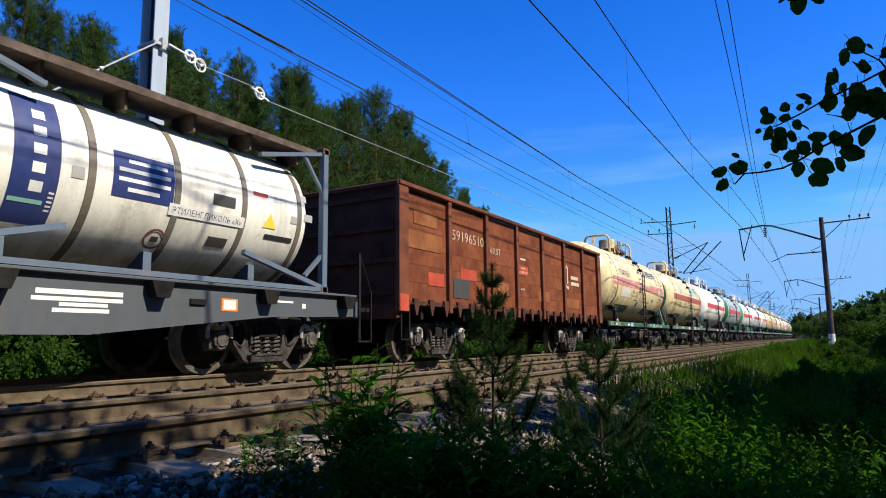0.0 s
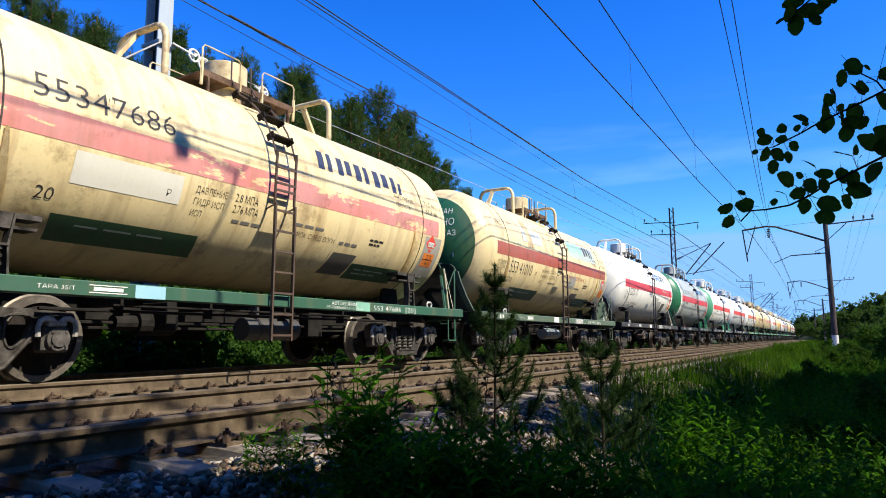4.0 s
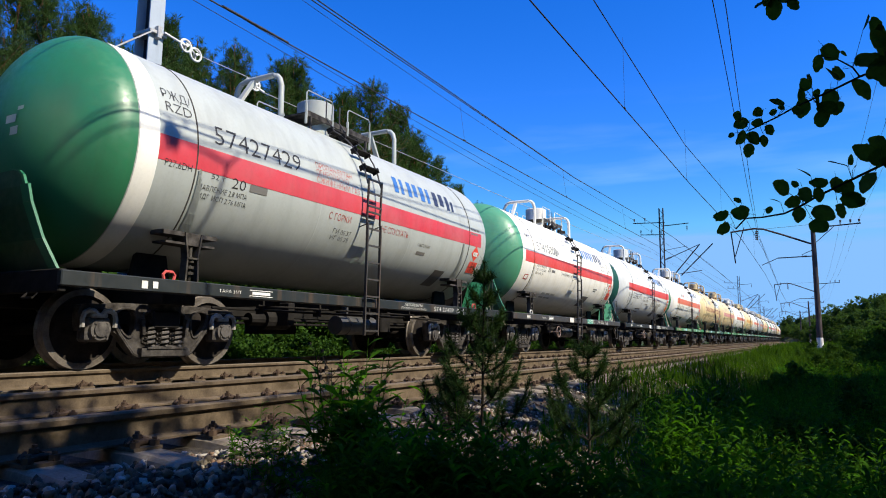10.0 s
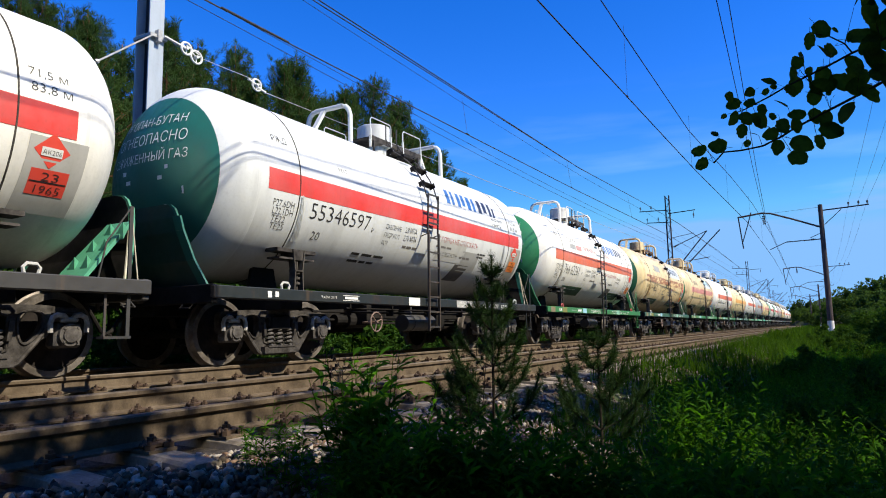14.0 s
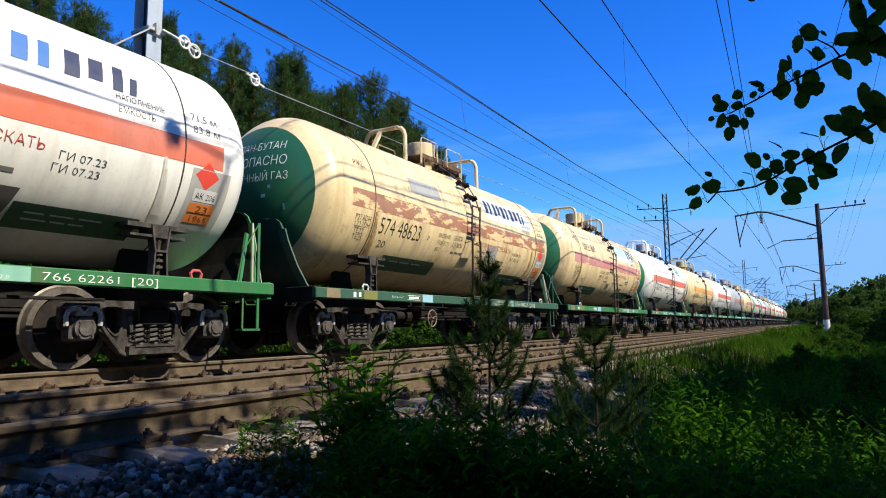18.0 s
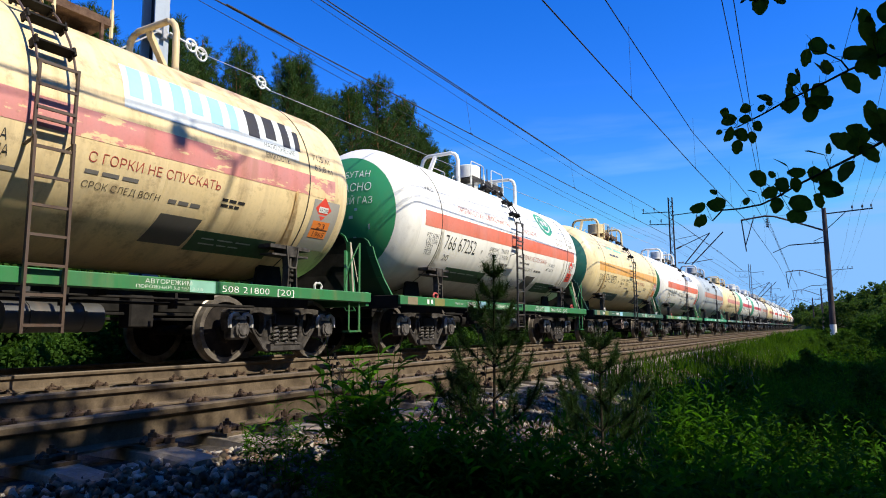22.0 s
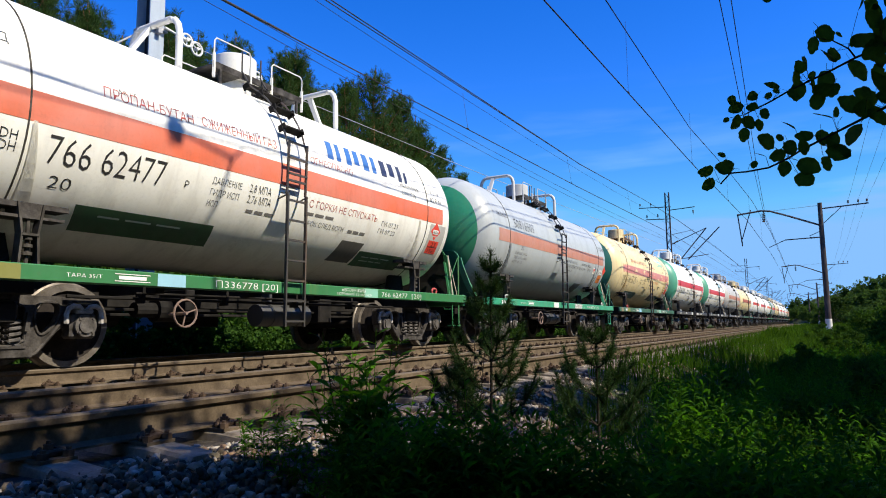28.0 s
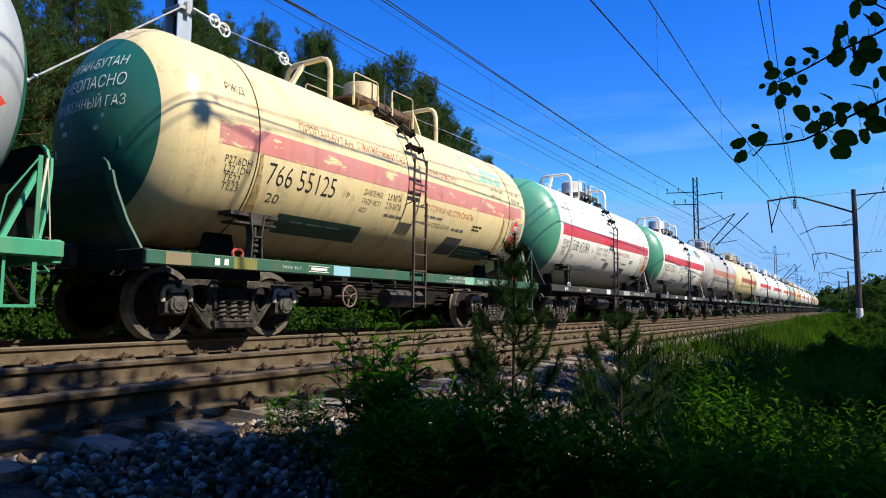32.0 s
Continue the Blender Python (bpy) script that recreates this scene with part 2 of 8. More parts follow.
def put(name, me, parent=None, m=None, label="", mat=None):
    """One object on a mesh, under a thing or a part; mat, where given, is this object's own."""
    ob = new(name, me)
    if parent is not None:
        ob.parent = parent
    if m is not None:
        ob.matrix_basis = m
    if mat is not None:
        if not me.materials:
            me.materials.append(mat)
        ob.material_slots[0].link = "OBJECT"
        ob.material_slots[0].material = mat
    return tagged(ob, label) if label else ob


def part(name, bm, mat, parent, label="", smooth=False, m=None):
    return put(name, mesh_of(name, bm, mat, smooth), parent, m, label)


def thing(name, label, category, group="", kind="", m=None):
    ob = new(name)
    ob.empty_display_size = 0.2
    if m is not None:
        ob.matrix_basis = m
    return tagged(ob, label, category, group, kind)


def box(bm, x0, x1, y0, y1, z0, z1, bevel=0.0):
    r = bmesh.ops.create_cube(bm, size=1.0)
    for v in r["verts"]:
        v.co = Vector(((x0 + x1) / 2 + v.co.x * (x1 - x0), (y0 + y1) / 2 + v.co.y * (y1 - y0), (z0 + z1) / 2 + v.co.z * (z1 - z0)))
    if bevel:
        edges = {e for v in r["verts"] for e in v.link_edges}
        bmesh.ops.bevel(bm, geom=list(edges), offset=bevel, segments=1, affect="EDGES")


def rod(bm, p, q, r, n=8, r2=None):
    p, q = Vector(p), Vector(q)
    way = q - p
    m = Matrix.Translation((p + q) / 2) @ way.to_track_quat("Z", "Y").to_matrix().to_4x4()
    bmesh.ops.create_cone(bm, cap_ends=True, segments=n, radius1=r, radius2=r if r2 is None else r2, depth=way.length, matrix=m)


def beam(bm, p, q, w, h, side=(1, 0, 0)):
    """A square bar from p to q: w along side, h across it."""
    p, q, s = Vector(p), Vector(q), Vector(side)
    up = (q - p).cross(s).normalized() * h / 2
    s = s * w / 2
    vs = [bm.verts.new(e + a * s + b * up) for e in (p, q) for a, b in ((-1, -1), (1, -1), (1, 1), (-1, 1))]
    for f in ((0, 1, 2, 3), (7, 6, 5, 4), (0, 4, 5, 1), (1, 5, 6, 2), (2, 6, 7, 3), (3, 7, 4, 0)):
        bm.faces.new([vs[i] for i in f])


def pipe(bm, pts, r, n=8, closed=False):
    """A round tube along points."""
    pts = [Vector(p) for p in pts]
    rings, k = [], len(pts)
    for i, p in enumerate(pts):
        a = pts[(i - 1) % k] if (closed or i > 0) else p
        b = pts[(i + 1) % k] if (closed or i < k - 1) else p
        way = (b - a).normalized()
        ref = Vector((1, 0, 0)) if abs(way.x) < 0.9 else Vector((0, 1, 0))
        u = way.cross(ref).normalized()
        v = way.cross(u)
        rings.append([bm.verts.new(p + (u * math.cos(t) + v * math.sin(t)) * r) for t in (2 * math.pi * j / n for j in range(n))])
    for i in range(k if closed else k - 1):
        a, b = rings[i], rings[(i + 1) % k]
        for j in range(n):
            bm.faces.new((a[j], a[(j + 1) % n], b[(j + 1) % n], b[j]))
    if not closed:
        bm.faces.new(rings[0])
        bm.faces.new(rings[-1][::-1])


def lathe(bm, profile, n=48, axis="Y", start=0.0, stop=2 * math.pi):
    """Turns (radius, along) pairs round the y or x axis."""
    full = abs(stop - start) > 6.28
    m = n if full else n + 1
    rings = []
    for r, y in profile:
        ring = []
        for j in range(m):
            t = start + (stop - start) * j / n
            c, s = r * math.cos(t), r * math.sin(t)
            ring.append(bm.verts.new((c, y, s) if axis == "Y" else (y, c, s)))
        rings.append(ring)
    for a, b in zip(rings, rings[1:]):
        for j in range(n):
            k = (j + 1) % m
            vs = [a[j], a[k], b[k], b[j]]
            if len({tuple(round(c, 6) for c in v.co) for v in vs}) == 4:
                bm.faces.new(vs)
            else:
                seen, keep = set(), []
                for v in vs:
                    key = tuple(round(c, 6) for c in v.co)
                    if key not in seen:
                        seen.add(key)
                        keep.append(v)
                if len(keep) == 3:
                    bm.faces.new(keep)


def plate(bm, outline, x0, x1):
    """A flat outline in y, z given thickness along x."""
    a = [bm.verts.new((x0, y, z)) for y, z in outline]
    b = [bm.verts.new((x1, y, z)) for y, z in outline]
    bm.faces.new(a)
    bm.faces.new(b[::-1])
    for i in range(len(a)):
        j = (i + 1) % len(a)
        bm.faces.new((a[i], a[j], b[j], b[i]))


def mesh_np(name, verts, faces, mat):
    """A mesh from arrays; faces all have the same number of corners."""
    verts, faces = np.asarray(verts, np.float32), np.asarray(faces, np.int32)
    me = bpy.data.meshes.new(name)
    k = faces.shape[1]
    me.vertices.add(len(verts))
    me.vertices.foreach_set("co", verts.ravel())
    me.loops.add(faces.size)
    me.loops.foreach_set("vertex_index", faces.ravel())
    me.polygons.add(len(faces))
    me.polygons.foreach_set("loop_start", np.arange(0, faces.size, k, dtype=np.int32))
    me.update(calc_edges=True)
    me.validate()
    if mat:
        me.materials.append(mat)
    return me


def many(verts, faces, places):
    """One mesh's arrays repeated at (n, 3, 4) poses."""
    verts, faces, places = np.asarray(verts), np.asarray(faces), np.asarray(places)
    v = np.einsum("nij,vj->nvi", places[:, :, :3], verts) + places[:, None, :, 3]
    f = faces[None] + (np.arange(len(places)) * len(verts))[:, None, None]
    return v.reshape(-1, 3), f.reshape(-1, faces.shape[1])


def arrays(me):
    me.calc_loop_triangles()
    v = np.empty(len(me.vertices) * 3, np.float32)
    me.vertices.foreach_get("co", v)
    t = np.empty(len(me.loop_triangles) * 3, np.int32)
    me.loop_triangles.foreach_get("vertices", t)
    return v.reshape(-1, 3), t.reshape(-1, 3)


LETTERS = {}


def lettering(text, size):
    """Flat text as vertices and triangles, cut in rows so that it can follow a curved wall."""
    key = (text, size)
    if key not in LETTERS:
        cu = bpy.data.curves.new("text", "FONT")
        cu.body, cu.size, cu.resolution_u, cu.offset = text, size, 2, -0.011 * size
        ob = bpy.data.objects.new("text", cu)
        scene.collection.objects.link(ob)
        me = bpy.data.meshes.new_from_object(ob)
        bm = bmesh.new()
        bm.from_mesh(me)
        for k in range(1, int(size / 0.08) + 1):
            g = bm.verts[:] + bm.edges[:] + bm.faces[:]
            bmesh.ops.bisect_plane(bm, geom=g, plane_co=(0, k * 0.08, 0), plane_no=(0, 1, 0))
        bmesh.ops.triangulate(bm, faces=bm.faces)
        out_me = bpy.data.meshes.new("text")
        bm.to_mesh(out_me)
        bm.free()
        LETTERS[key] = arrays(out_me)
        bpy.data.objects.remove(ob)
        bpy.data.meshes.remove(me)
        bpy.data.meshes.remove(out_me)
        bpy.data.curves.remove(cu)
    return LETTERS[key]

# ---- the line: straight for 175 m, then a gentle curve to the left ----
NEAR_X, TRAIN_X = -0.797, -4.94
BEND_Y, BEND_R = 175.0, 890.0


def on_line(x, u, z=0.0):
    """The pose on a line that runs at x, u metres along it."""
    if u <= BEND_Y:
        return pose(x, u, z)
    a = (u - BEND_Y) / BEND_R
    r = BEND_R + x
    return pose(x - r * (1 - math.cos(a)), BEND_Y + r * math.sin(a), z, 0, 0, math.degrees(a))


def bend(y):
    return -max(0.0, min(y, 420.0) - BEND_Y) ** 2 / (2 * BEND_R)


def ground_z(x, y=0.0):
    xs = (-400.0, -60.0, -25.0, -12.0, -9.2, -7.0, -6.3, 0.55, 0.80, 1.15, 2.4, 4.0, 8.0, 16.0, 60.0, 400.0)
    zs = (2.0, 1.0, 0.2, -1.0, -1.25, -0.32, -0.255, -0.255, -0.275, -0.42, -0.92, -1.0, -0.75, -0.2, 3.0, 30.0)
    base = float(np.interp(x, xs, zs))
    if y > 130 and x > 4:
        base += 15.0 * float(np.interp(y, (130, 190, 330), (0, 0.25, 1))) * float(np.interp(x, (4, 14, 34), (0, 0.35, 1)))
    if x > 1.0 or x < -7.2:
        base += 0.10 * noise.noise((x * 0.6, y * 0.6, 0.3)) + 0.05 * noise.noise((x * 2.1, y * 2.1, 4.0))
    else:
        base += 0.025 * noise.noise((x * 3.0, y * 3.0, 1.0))
    return base


def build_ground():
    xs = [-2000, -900, -400, -150, -60, -40, -25, -18, -14, -12, -10.5, -9.2, -8.4, -7.6, -7.0, -6.4, -4.9, -3.4, -2.6, -1.6, -0.8, 0.0, 0.4, 0.75,
          1.0, 1.3, 1.6, 2.0, 2.4, 2.8, 3.3, 4.0, 5.0, 6.5, 8, 10, 13, 16, 22, 30, 60, 150, 400, 900, 2000]
    ys = [-2000, -600, -200, -60, -20, -8, -3] + [i * 0.5 for i in range(-2, 33)] + [18, 20, 23, 26, 30, 35, 40, 48, 56, 66, 80, 95, 110, 130, 150, 175] + \
         [190, 205, 220, 240, 260, 290, 330, 380, 420, 600, 1000, 1800, 3500]
    rows = [[(x + bend(y) * max(0.0, 1 - abs(x) / 150), y, ground_z(x, y)) for x in xs] for y in ys]
    n = len(xs)
    verts = [p for r in rows for p in r]
    faces = [(j * n + i, j * n + i + 1, (j + 1) * n + i + 1, (j + 1) * n + i) for j in range(len(ys) - 1) for i in range(n - 1)]
    me = bpy.data.meshes.new("ground")
    me.from_pydata(verts, [], faces)
    me.materials.append(MAT_EARTH)
    me.materials.append(MAT_BALLAST)
    for p in me.polygons:
        cx = xs[p.index % (n - 1)]
        p.material_index = 1 if -7.7 < cx < (1.5 if p.center.y < 8 else 0.9) and abs(p.center.y) < 1500 else 0
    me.shade_smooth()
    tagged(new("ground", me), "dark grassy earth with a grey crushed stone track bed", "ground", kind="structure")


build_ground()

RAIL = [(-0.075, -0.18), (0.075, -0.18), (0.075, -0.168), (0.012, -0.15), (0.009, -0.055), (0.036, -0.04), (0.0375, -0.012), (0.030, -0.001),
        (-0.030, -0.001), (-0.0375, -0.012), (-0.036, -0.04), (-0.009, -0.055), (-0.012, -0.15), (-0.075, -0.168)]


def rail_mesh(x, y0, y1):
    bm = bmesh.new()
    ys = [y0] + ([BEND_Y] if y0 < BEND_Y < y1 else []) + [y for y in (185, 195, 205, 215, 225, 240, 255, 270, 290, 310, 330) if y0 < y <= y1]
    if ys[-1] < y1:
        ys.append(y1)
    rings = []
    for y in ys:
        m = on_line(x, y)
        rings.append([bm.verts.new(m @ Vector((a, 0, b))) for a, b in RAIL])
    k = len(RAIL)
    for a, b in zip(rings, rings[1:]):
        for i in range(k):
            f = bm.faces.new((a[i], a[(i + 1) % k], b[(i + 1) % k], b[i]))
            f.material_index = 1 if i in (6, 7, 8) else 0
    bm.faces.new(rings[0])
    bm.faces.new(rings[-1][::-1])
    me = mesh_of("rail", bm, MAT_RAIL_SIDE)
    me.materials.append(MAT_RAIL_TOP)
    return me


def sleeper_mesh():
    bm = bmesh.new()
    out = [(-1.35, -0.225), (-0.95, -0.195), (-0.55, -0.195), (-0.3, -0.235), (0.3, -0.235), (0.55, -0.195), (0.95, -0.195), (1.35, -0.225)]
    top, low = [], []
    for x, z in out:
        top.append([bm.verts.new((x, s * 0.095, z)) for s in (-1, 1)])
        low.append([bm.verts.new((x, s * 0.14, -0.42)) for s in (-1, 1)])
    for i in range(len(out) - 1):
        for q in ((top[i][0], top[i + 1][0], top[i + 1][1], top[i][1]), (low[i][0], top[i][0], top[i + 1][0], low[i + 1][0])[::-1],
                  (low[i][1], top[i][1], top[i + 1][1], low[i + 1][1])):
            bm.faces.new(q)
    bm.faces.new((top[0][0], top[0][1], low[0][1], low[0][0]))
    bm.faces.new((top[-1][1], top[-1][0], low[-1][0], low[-1][1]))
    edges = [e for e in bm.edges if all(v.co.z > -0.3 for v in e.verts) and abs(e.verts[0].co.x - e.verts[1].co.x) > 0.1]
    bmesh.ops.bevel(bm, geom=edges, offset=0.018, segments=1, affect="EDGES")
    return mesh_of("sleeper", bm, MAT_SLEEPER)


def fastening_mesh():
    """Steel base plate with clamps, bolts and nuts on both sides of the rail foot."""
    bm = bmesh.new()
    box(bm, -0.20, 0.20, -0.09, 0.09, -0.198, -0.181)
    n = len(bm.faces)
    for s in (-1, 1):
        box(bm, s * 0.105 - 0.04, s * 0.105 + 0.034, -0.062, 0.062, -0.181, -0.148, 0.008)
        rod(bm, (s * 0.098, 0, -0.16), (s * 0.098, 0, -0.105), 0.013, 6)
        rod(bm, (s * 0.098, 0, -0.15), (s * 0.098, 0, -0.122), 0.026, 6)
        for e in (-1, 1):
            rod(bm, (s * 0.165, e * 0.062, -0.19), (s * 0.165, e * 0.062, -0.135), 0.014, 6)
            rod(bm, (s * 0.165, e * 0.062, -0.182), (s * 0.165, e * 0.062, -0.15), 0.029, 6)
            rod(bm, (s * 0.128, e * 0.085, -0.166), (s * 0.08, e * 0.03, -0.14), 0.011, 5)
    bm.faces.ensure_lookup_table()
    for f in bm.faces[:n]:
        f.material_index = 1
    me = mesh_of("fastening", bm, MAT_CLIP)
    me.materials.append(MAT_RAIL_SIDE)
    return me


SLEEPER, FASTENING = sleeper_mesh(), fastening_mesh()


def track(name, label, x, first, near=64):
    t = thing(name, label, "railway track", kind="structure")
    for s in (-1, 1):
        put("rail", rail_mesh(x + s * 0.797, -60, 330), t)
    far_s, far_f = [], []
    for k in range(near + 420):
        y = first + k * 0.5375
        m = on_line(x, y)
        if k < near:
            sl = put("sleeper", SLEEPER, t, m @ pose(random.uniform(-0.02, 0.02), 0, 0, 0, 0, random.uniform(-0.6, 0.6)))
            for s in (-1, 1):
                put("fastening", FASTENING, sl, pose(s * 0.797, 0, 0))
        else:
            far_s.append(np.array(m)[:3])
            far_f += [np.array(m @ pose(s * 0.797, 0, 0))[:3] for s in (-1, 1)]
    v, f = many(*arrays(SLEEPER), far_s)
    tagged(put("distant_sleepers", mesh_np("distant_sleepers", v, f, MAT_SLEEPER), t), kind="stuff")
    v, f = many(*arrays(FASTENING), far_f[:360])
    tagged(put("distant_fastenings", mesh_np("distant_fastenings", v, f, MAT_CLIP), t), kind="stuff")
    return t


track("railway_track_near", "empty railway track with tan dusty rails on concrete sleepers", NEAR_X, 2.444 - 8 * 0.5375)
track("railway_track_far", "railway track with dusty rails on which the train runs", TRAIN_X, 3.697 - 8 * 0.5375)

# ---- the train ----
TANK_R, TANK_Z, TANK_TILT = 1.5, 2.78, 4.5
BASE = {}


def saved(name, bm, smooth=False):
    BASE[name] = mesh_of(name, bm, None, smooth)


def on_tank(v, angle, y, lift=0.004):
    """Flat (u, v) points laid on the tank's side round an angle, from y on."""
    a = angle + radians(TANK_TILT) + v[:, 1] / TANK_R
    r = TANK_R + lift
    return np.stack([r * np.cos(a), y + v[:, 0], TANK_Z + r * np.sin(a)], 1)


def tank_patch_mesh(y0, y1, a0, a1, lift=0.003, shear=0.0):
    n = max(2, int(abs(a1 - a0) / 5) + 1)
    v, f = [], []
    for i in range(n + 1):
        a = radians(TANK_TILT + a0 + (a1 - a0) * i / n)
        r = TANK_R + lift
        dy = shear * i / n
        for y in (y0, y1):
            v.append((r * math.cos(a), y + dy, TANK_Z + r * math.sin(a)))
    for i in range(n):
        f.append((2 * i, 2 * i + 1, 2 * i + 3, 2 * i + 2))
    return v, f


def patch(name, parent, y0, y1, a0, a1, mat, lift=0.003, shear=0.0, label=""):
    v, f = tank_patch_mesh(y0, y1, a0, a1, lift, shear)
    me = mesh_np(name, v, f, mat)
    me.shade_smooth()
    return put(name, me, parent, None, label)


def write(parent, text, size, y, angle, mat, width=None, name="lettering", lift=0.004):
    """Words on the tank's side: y where they begin, angle (degrees) of their foot."""
    v, f = lettering(text, size)
    v = v.copy()
    if width:
        v[:, 0] *= width / max(1e-3, v[:, 0].max())
    return put(name, mesh_np(name, on_tank(v, radians(angle), y, lift), f, mat), parent)


def write_flat(parent, text, size, x, y, z, mat, width=None, name="lettering"):
    """Words on an upright side that faces along x."""
    v, f = lettering(text, size)
    v = v.copy()
    if width:
        v[:, 0] *= width / max(1e-3, v[:, 0].max())
    p = np.stack([np.full(len(v), x), y + v[:, 0], z + v[:, 1]], 1)
    return put(name, mesh_np(name, p, f, mat), parent)


def flat_bar(parent, x, y0, y1, z0, z1, mat, name="marking"):
    return put(name, mesh_np(name, [(x, y0, z0), (x, y1, z0), (x, y1, z1), (x, y0, z1)], [(0, 1, 2, 3)], mat), parent)


def eased(loop, rounds):
    """Corners of a closed outline rounded off."""
    for r in range(rounds):
        out_pts = []
        for a, b in zip(loop, loop[1:] + loop[:1]):
            out_pts += [(a[0] * 0.75 + b[0] * 0.25, a[1] * 0.75 + b[1] * 0.25), (a[0] * 0.25 + b[0] * 0.75, a[1] * 0.25 + b[1] * 0.75)]
        loop = out_pts
    return loop


def pierced(bm, loops, x0, x1):
    """A plate in the y-z plane from x0 to x1 with holes; the first loop is its outline."""
    tris = tessellate_polygon([[Vector((y, z, 0)) for y, z in lp] for lp in loops])
    flat = [q for lp in loops for q in lp]
    front = [bm.verts.new((x1, y, z)) for y, z in flat]
    back = [bm.verts.new((x0, y, z)) for y, z in flat]
    for t in tris:
        bm.faces.new([front[i] for i in t])
        bm.faces.new([back[i] for i in t[::-1]])
    o = 0
    for lp in loops:
        n = len(lp)
        for i in range(n):
            bm.faces.new((front[o + i], front[o + (i + 1) % n], back[o + (i + 1) % n], back[o + i]))
        o += n


def build_running_gear():
    # bolster with its centre plate
    bm = bmesh.new()
    box(bm, -1.15, 1.15, -0.2, 0.2, 0.50, 0.72, 0.02)
    rod(bm, (0, 0, 0.70), (0, 0, 0.84), 0.22, 16)
    for s in (-1, 1):
        box(bm, s * 0.75 - 0.12, s * 0.75 + 0.12, -0.10, 0.10, 0.70, 0.82, 0.01)
        # brake beam and hanger
        box(bm, -0.75, 0.75, s * 0.40 - 0.04, s * 0.40 + 0.04, 0.30, 0.38, 0.01)
        for e in (-1, 1):
            box(bm, e * 0.79 - 0.05, e * 0.79 + 0.05, s * 0.40 - 0.02, s * 0.40 + 0.06, 0.26, 0.56, 0.01)
    saved("bolster", bm)
    # side frame: a cast truss with two windows and a spring opening, at x = 0 and facing +x
    half = [(0.0, 0.80), (0.40, 0.80), (0.70, 0.80), (0.86, 0.775), (1.06, 0.775), (1.14, 0.75), (1.155, 0.62), (1.13, 0.46), (1.09, 0.46), (1.095, 0.58), (1.06, 0.675), (0.93, 0.69), (0.79, 0.675),
            (0.755, 0.58), (0.74, 0.46), (0.66, 0.43), (0.54, 0.30), (0.42, 0.17), (0.34, 0.135), (0.0, 0.125)]
    outer = eased([(y, z) for y, z in half] + [(-y, z) for y, z in half[-2:0:-1]], 1)
    opening = eased([(-0.31, 0.27), (0.31, 0.27), (0.315, 0.50), (0.30, 0.735), (-0.30, 0.735), (-0.315, 0.50)], 1)
    window = eased([(0.41, 0.735), (0.66, 0.735), (0.685, 0.60), (0.60, 0.45), (0.47, 0.36), (0.405, 0.50)], 2)
    holes = [opening, window, [(-y, z) for y, z in window][::-1]]
    bm = bmesh.new()
    pierced(bm, [outer] + holes, -0.055, 0.055)
    for hole in holes:
        pipe(bm, [(0.058, y, z) for y, z in hole], 0.017, 6, True)
    for s in (-1, 1):
        pipe(bm, [(0.06, s * y, z) for y, z in ((1.115, 0.47), (1.12, 0.60), (1.08, 0.70), (0.93, 0.715), (0.77, 0.70), (0.725, 0.58), (0.62, 0.42), (0.43, 0.19), (0.34, 0.15))], 0.026, 7)
        beam(bm, (0.02, s * 0.335, 0.62), (0.02, s * 0.315, 0.42), 0.17, 0.045)
    beam(bm, (0.02, -0.36, 0.205), (0.02, 0.36, 0.205), 0.24, 0.10)
    beam(bm, (0.02, -0.29, 0.258), (0.02, 0.29, 0.258), 0.27, 0.025)
    box(bm, -0.03, 0.09, -0.22, 0.22, 0.555, 0.60, 0.012)
    box(bm, -0.03, 0.09, -0.22, 0.22, 0.67, 0.70, 0.01)
    for y in (-0.20, 0.0, 0.20):
        box(bm, -0.03, 0.085, y - 0.022, y + 0.022, 0.58, 0.69)
    saved("side_frame", bm)
    bm = bmesh.new()
    for y in (-0.20, 0.0, 0.20):
        turns = 4.5
        pts = [(0.02 + 0.078 * math.cos(a), y + 0.078 * math.sin(a), 0.27 + 0.27 * a / (turns * 2 * math.pi)) for a in (i * math.pi / 5 for i in range(int(turns * 10) + 1))]
        pipe(bm, pts, 0.02, 6)
    saved("springs", bm, True)
    # axle box with its round cover and pale saddle above
    bm = bmesh.new()
    box(bm, -0.10, 0.10, -0.15, 0.15, 0.33, 0.62, 0.03)
    rod(bm, (0.08, 0, 0.475), (0.145, 0, 0.475), 0.125, 20)
    rod(bm, (0.14, 0, 0.475), (0.165, 0, 0.475), 0.085, 16)
    for a in range(4):
        c, s = math.cos(a * math.pi / 2 + 0.78), math.sin(a * math.pi / 2 + 0.78)
        rod(bm, (0.14, 0.105 * c, 0.475 + 0.105 * s), (0.16, 0.105 * c, 0.475 + 0.105 * s), 0.014, 6)
    saved("axle_box", bm)
    bm = bmesh.new()
    for s in (-1, 1):
        pipe(bm, [(0.10, s * y, z) for y, z in ((0.20, 0.50), (0.205, 0.60), (0.185, 0.665), (0.13, 0.695), (0.06, 0.685), (0.035, 0.655))], 0.030, 6)
    box(bm, -0.05, 0.12, -0.10, 0.10, 0.61, 0.665, 0.015)
    saved("box_saddle", bm, True)
    # wheelset on the x axis
    bm = bmesh.new()
    rod(bm, (-1.08, 0, 0), (1.08, 0, 0), 0.075, 14)
    saved("axle", bm, True)
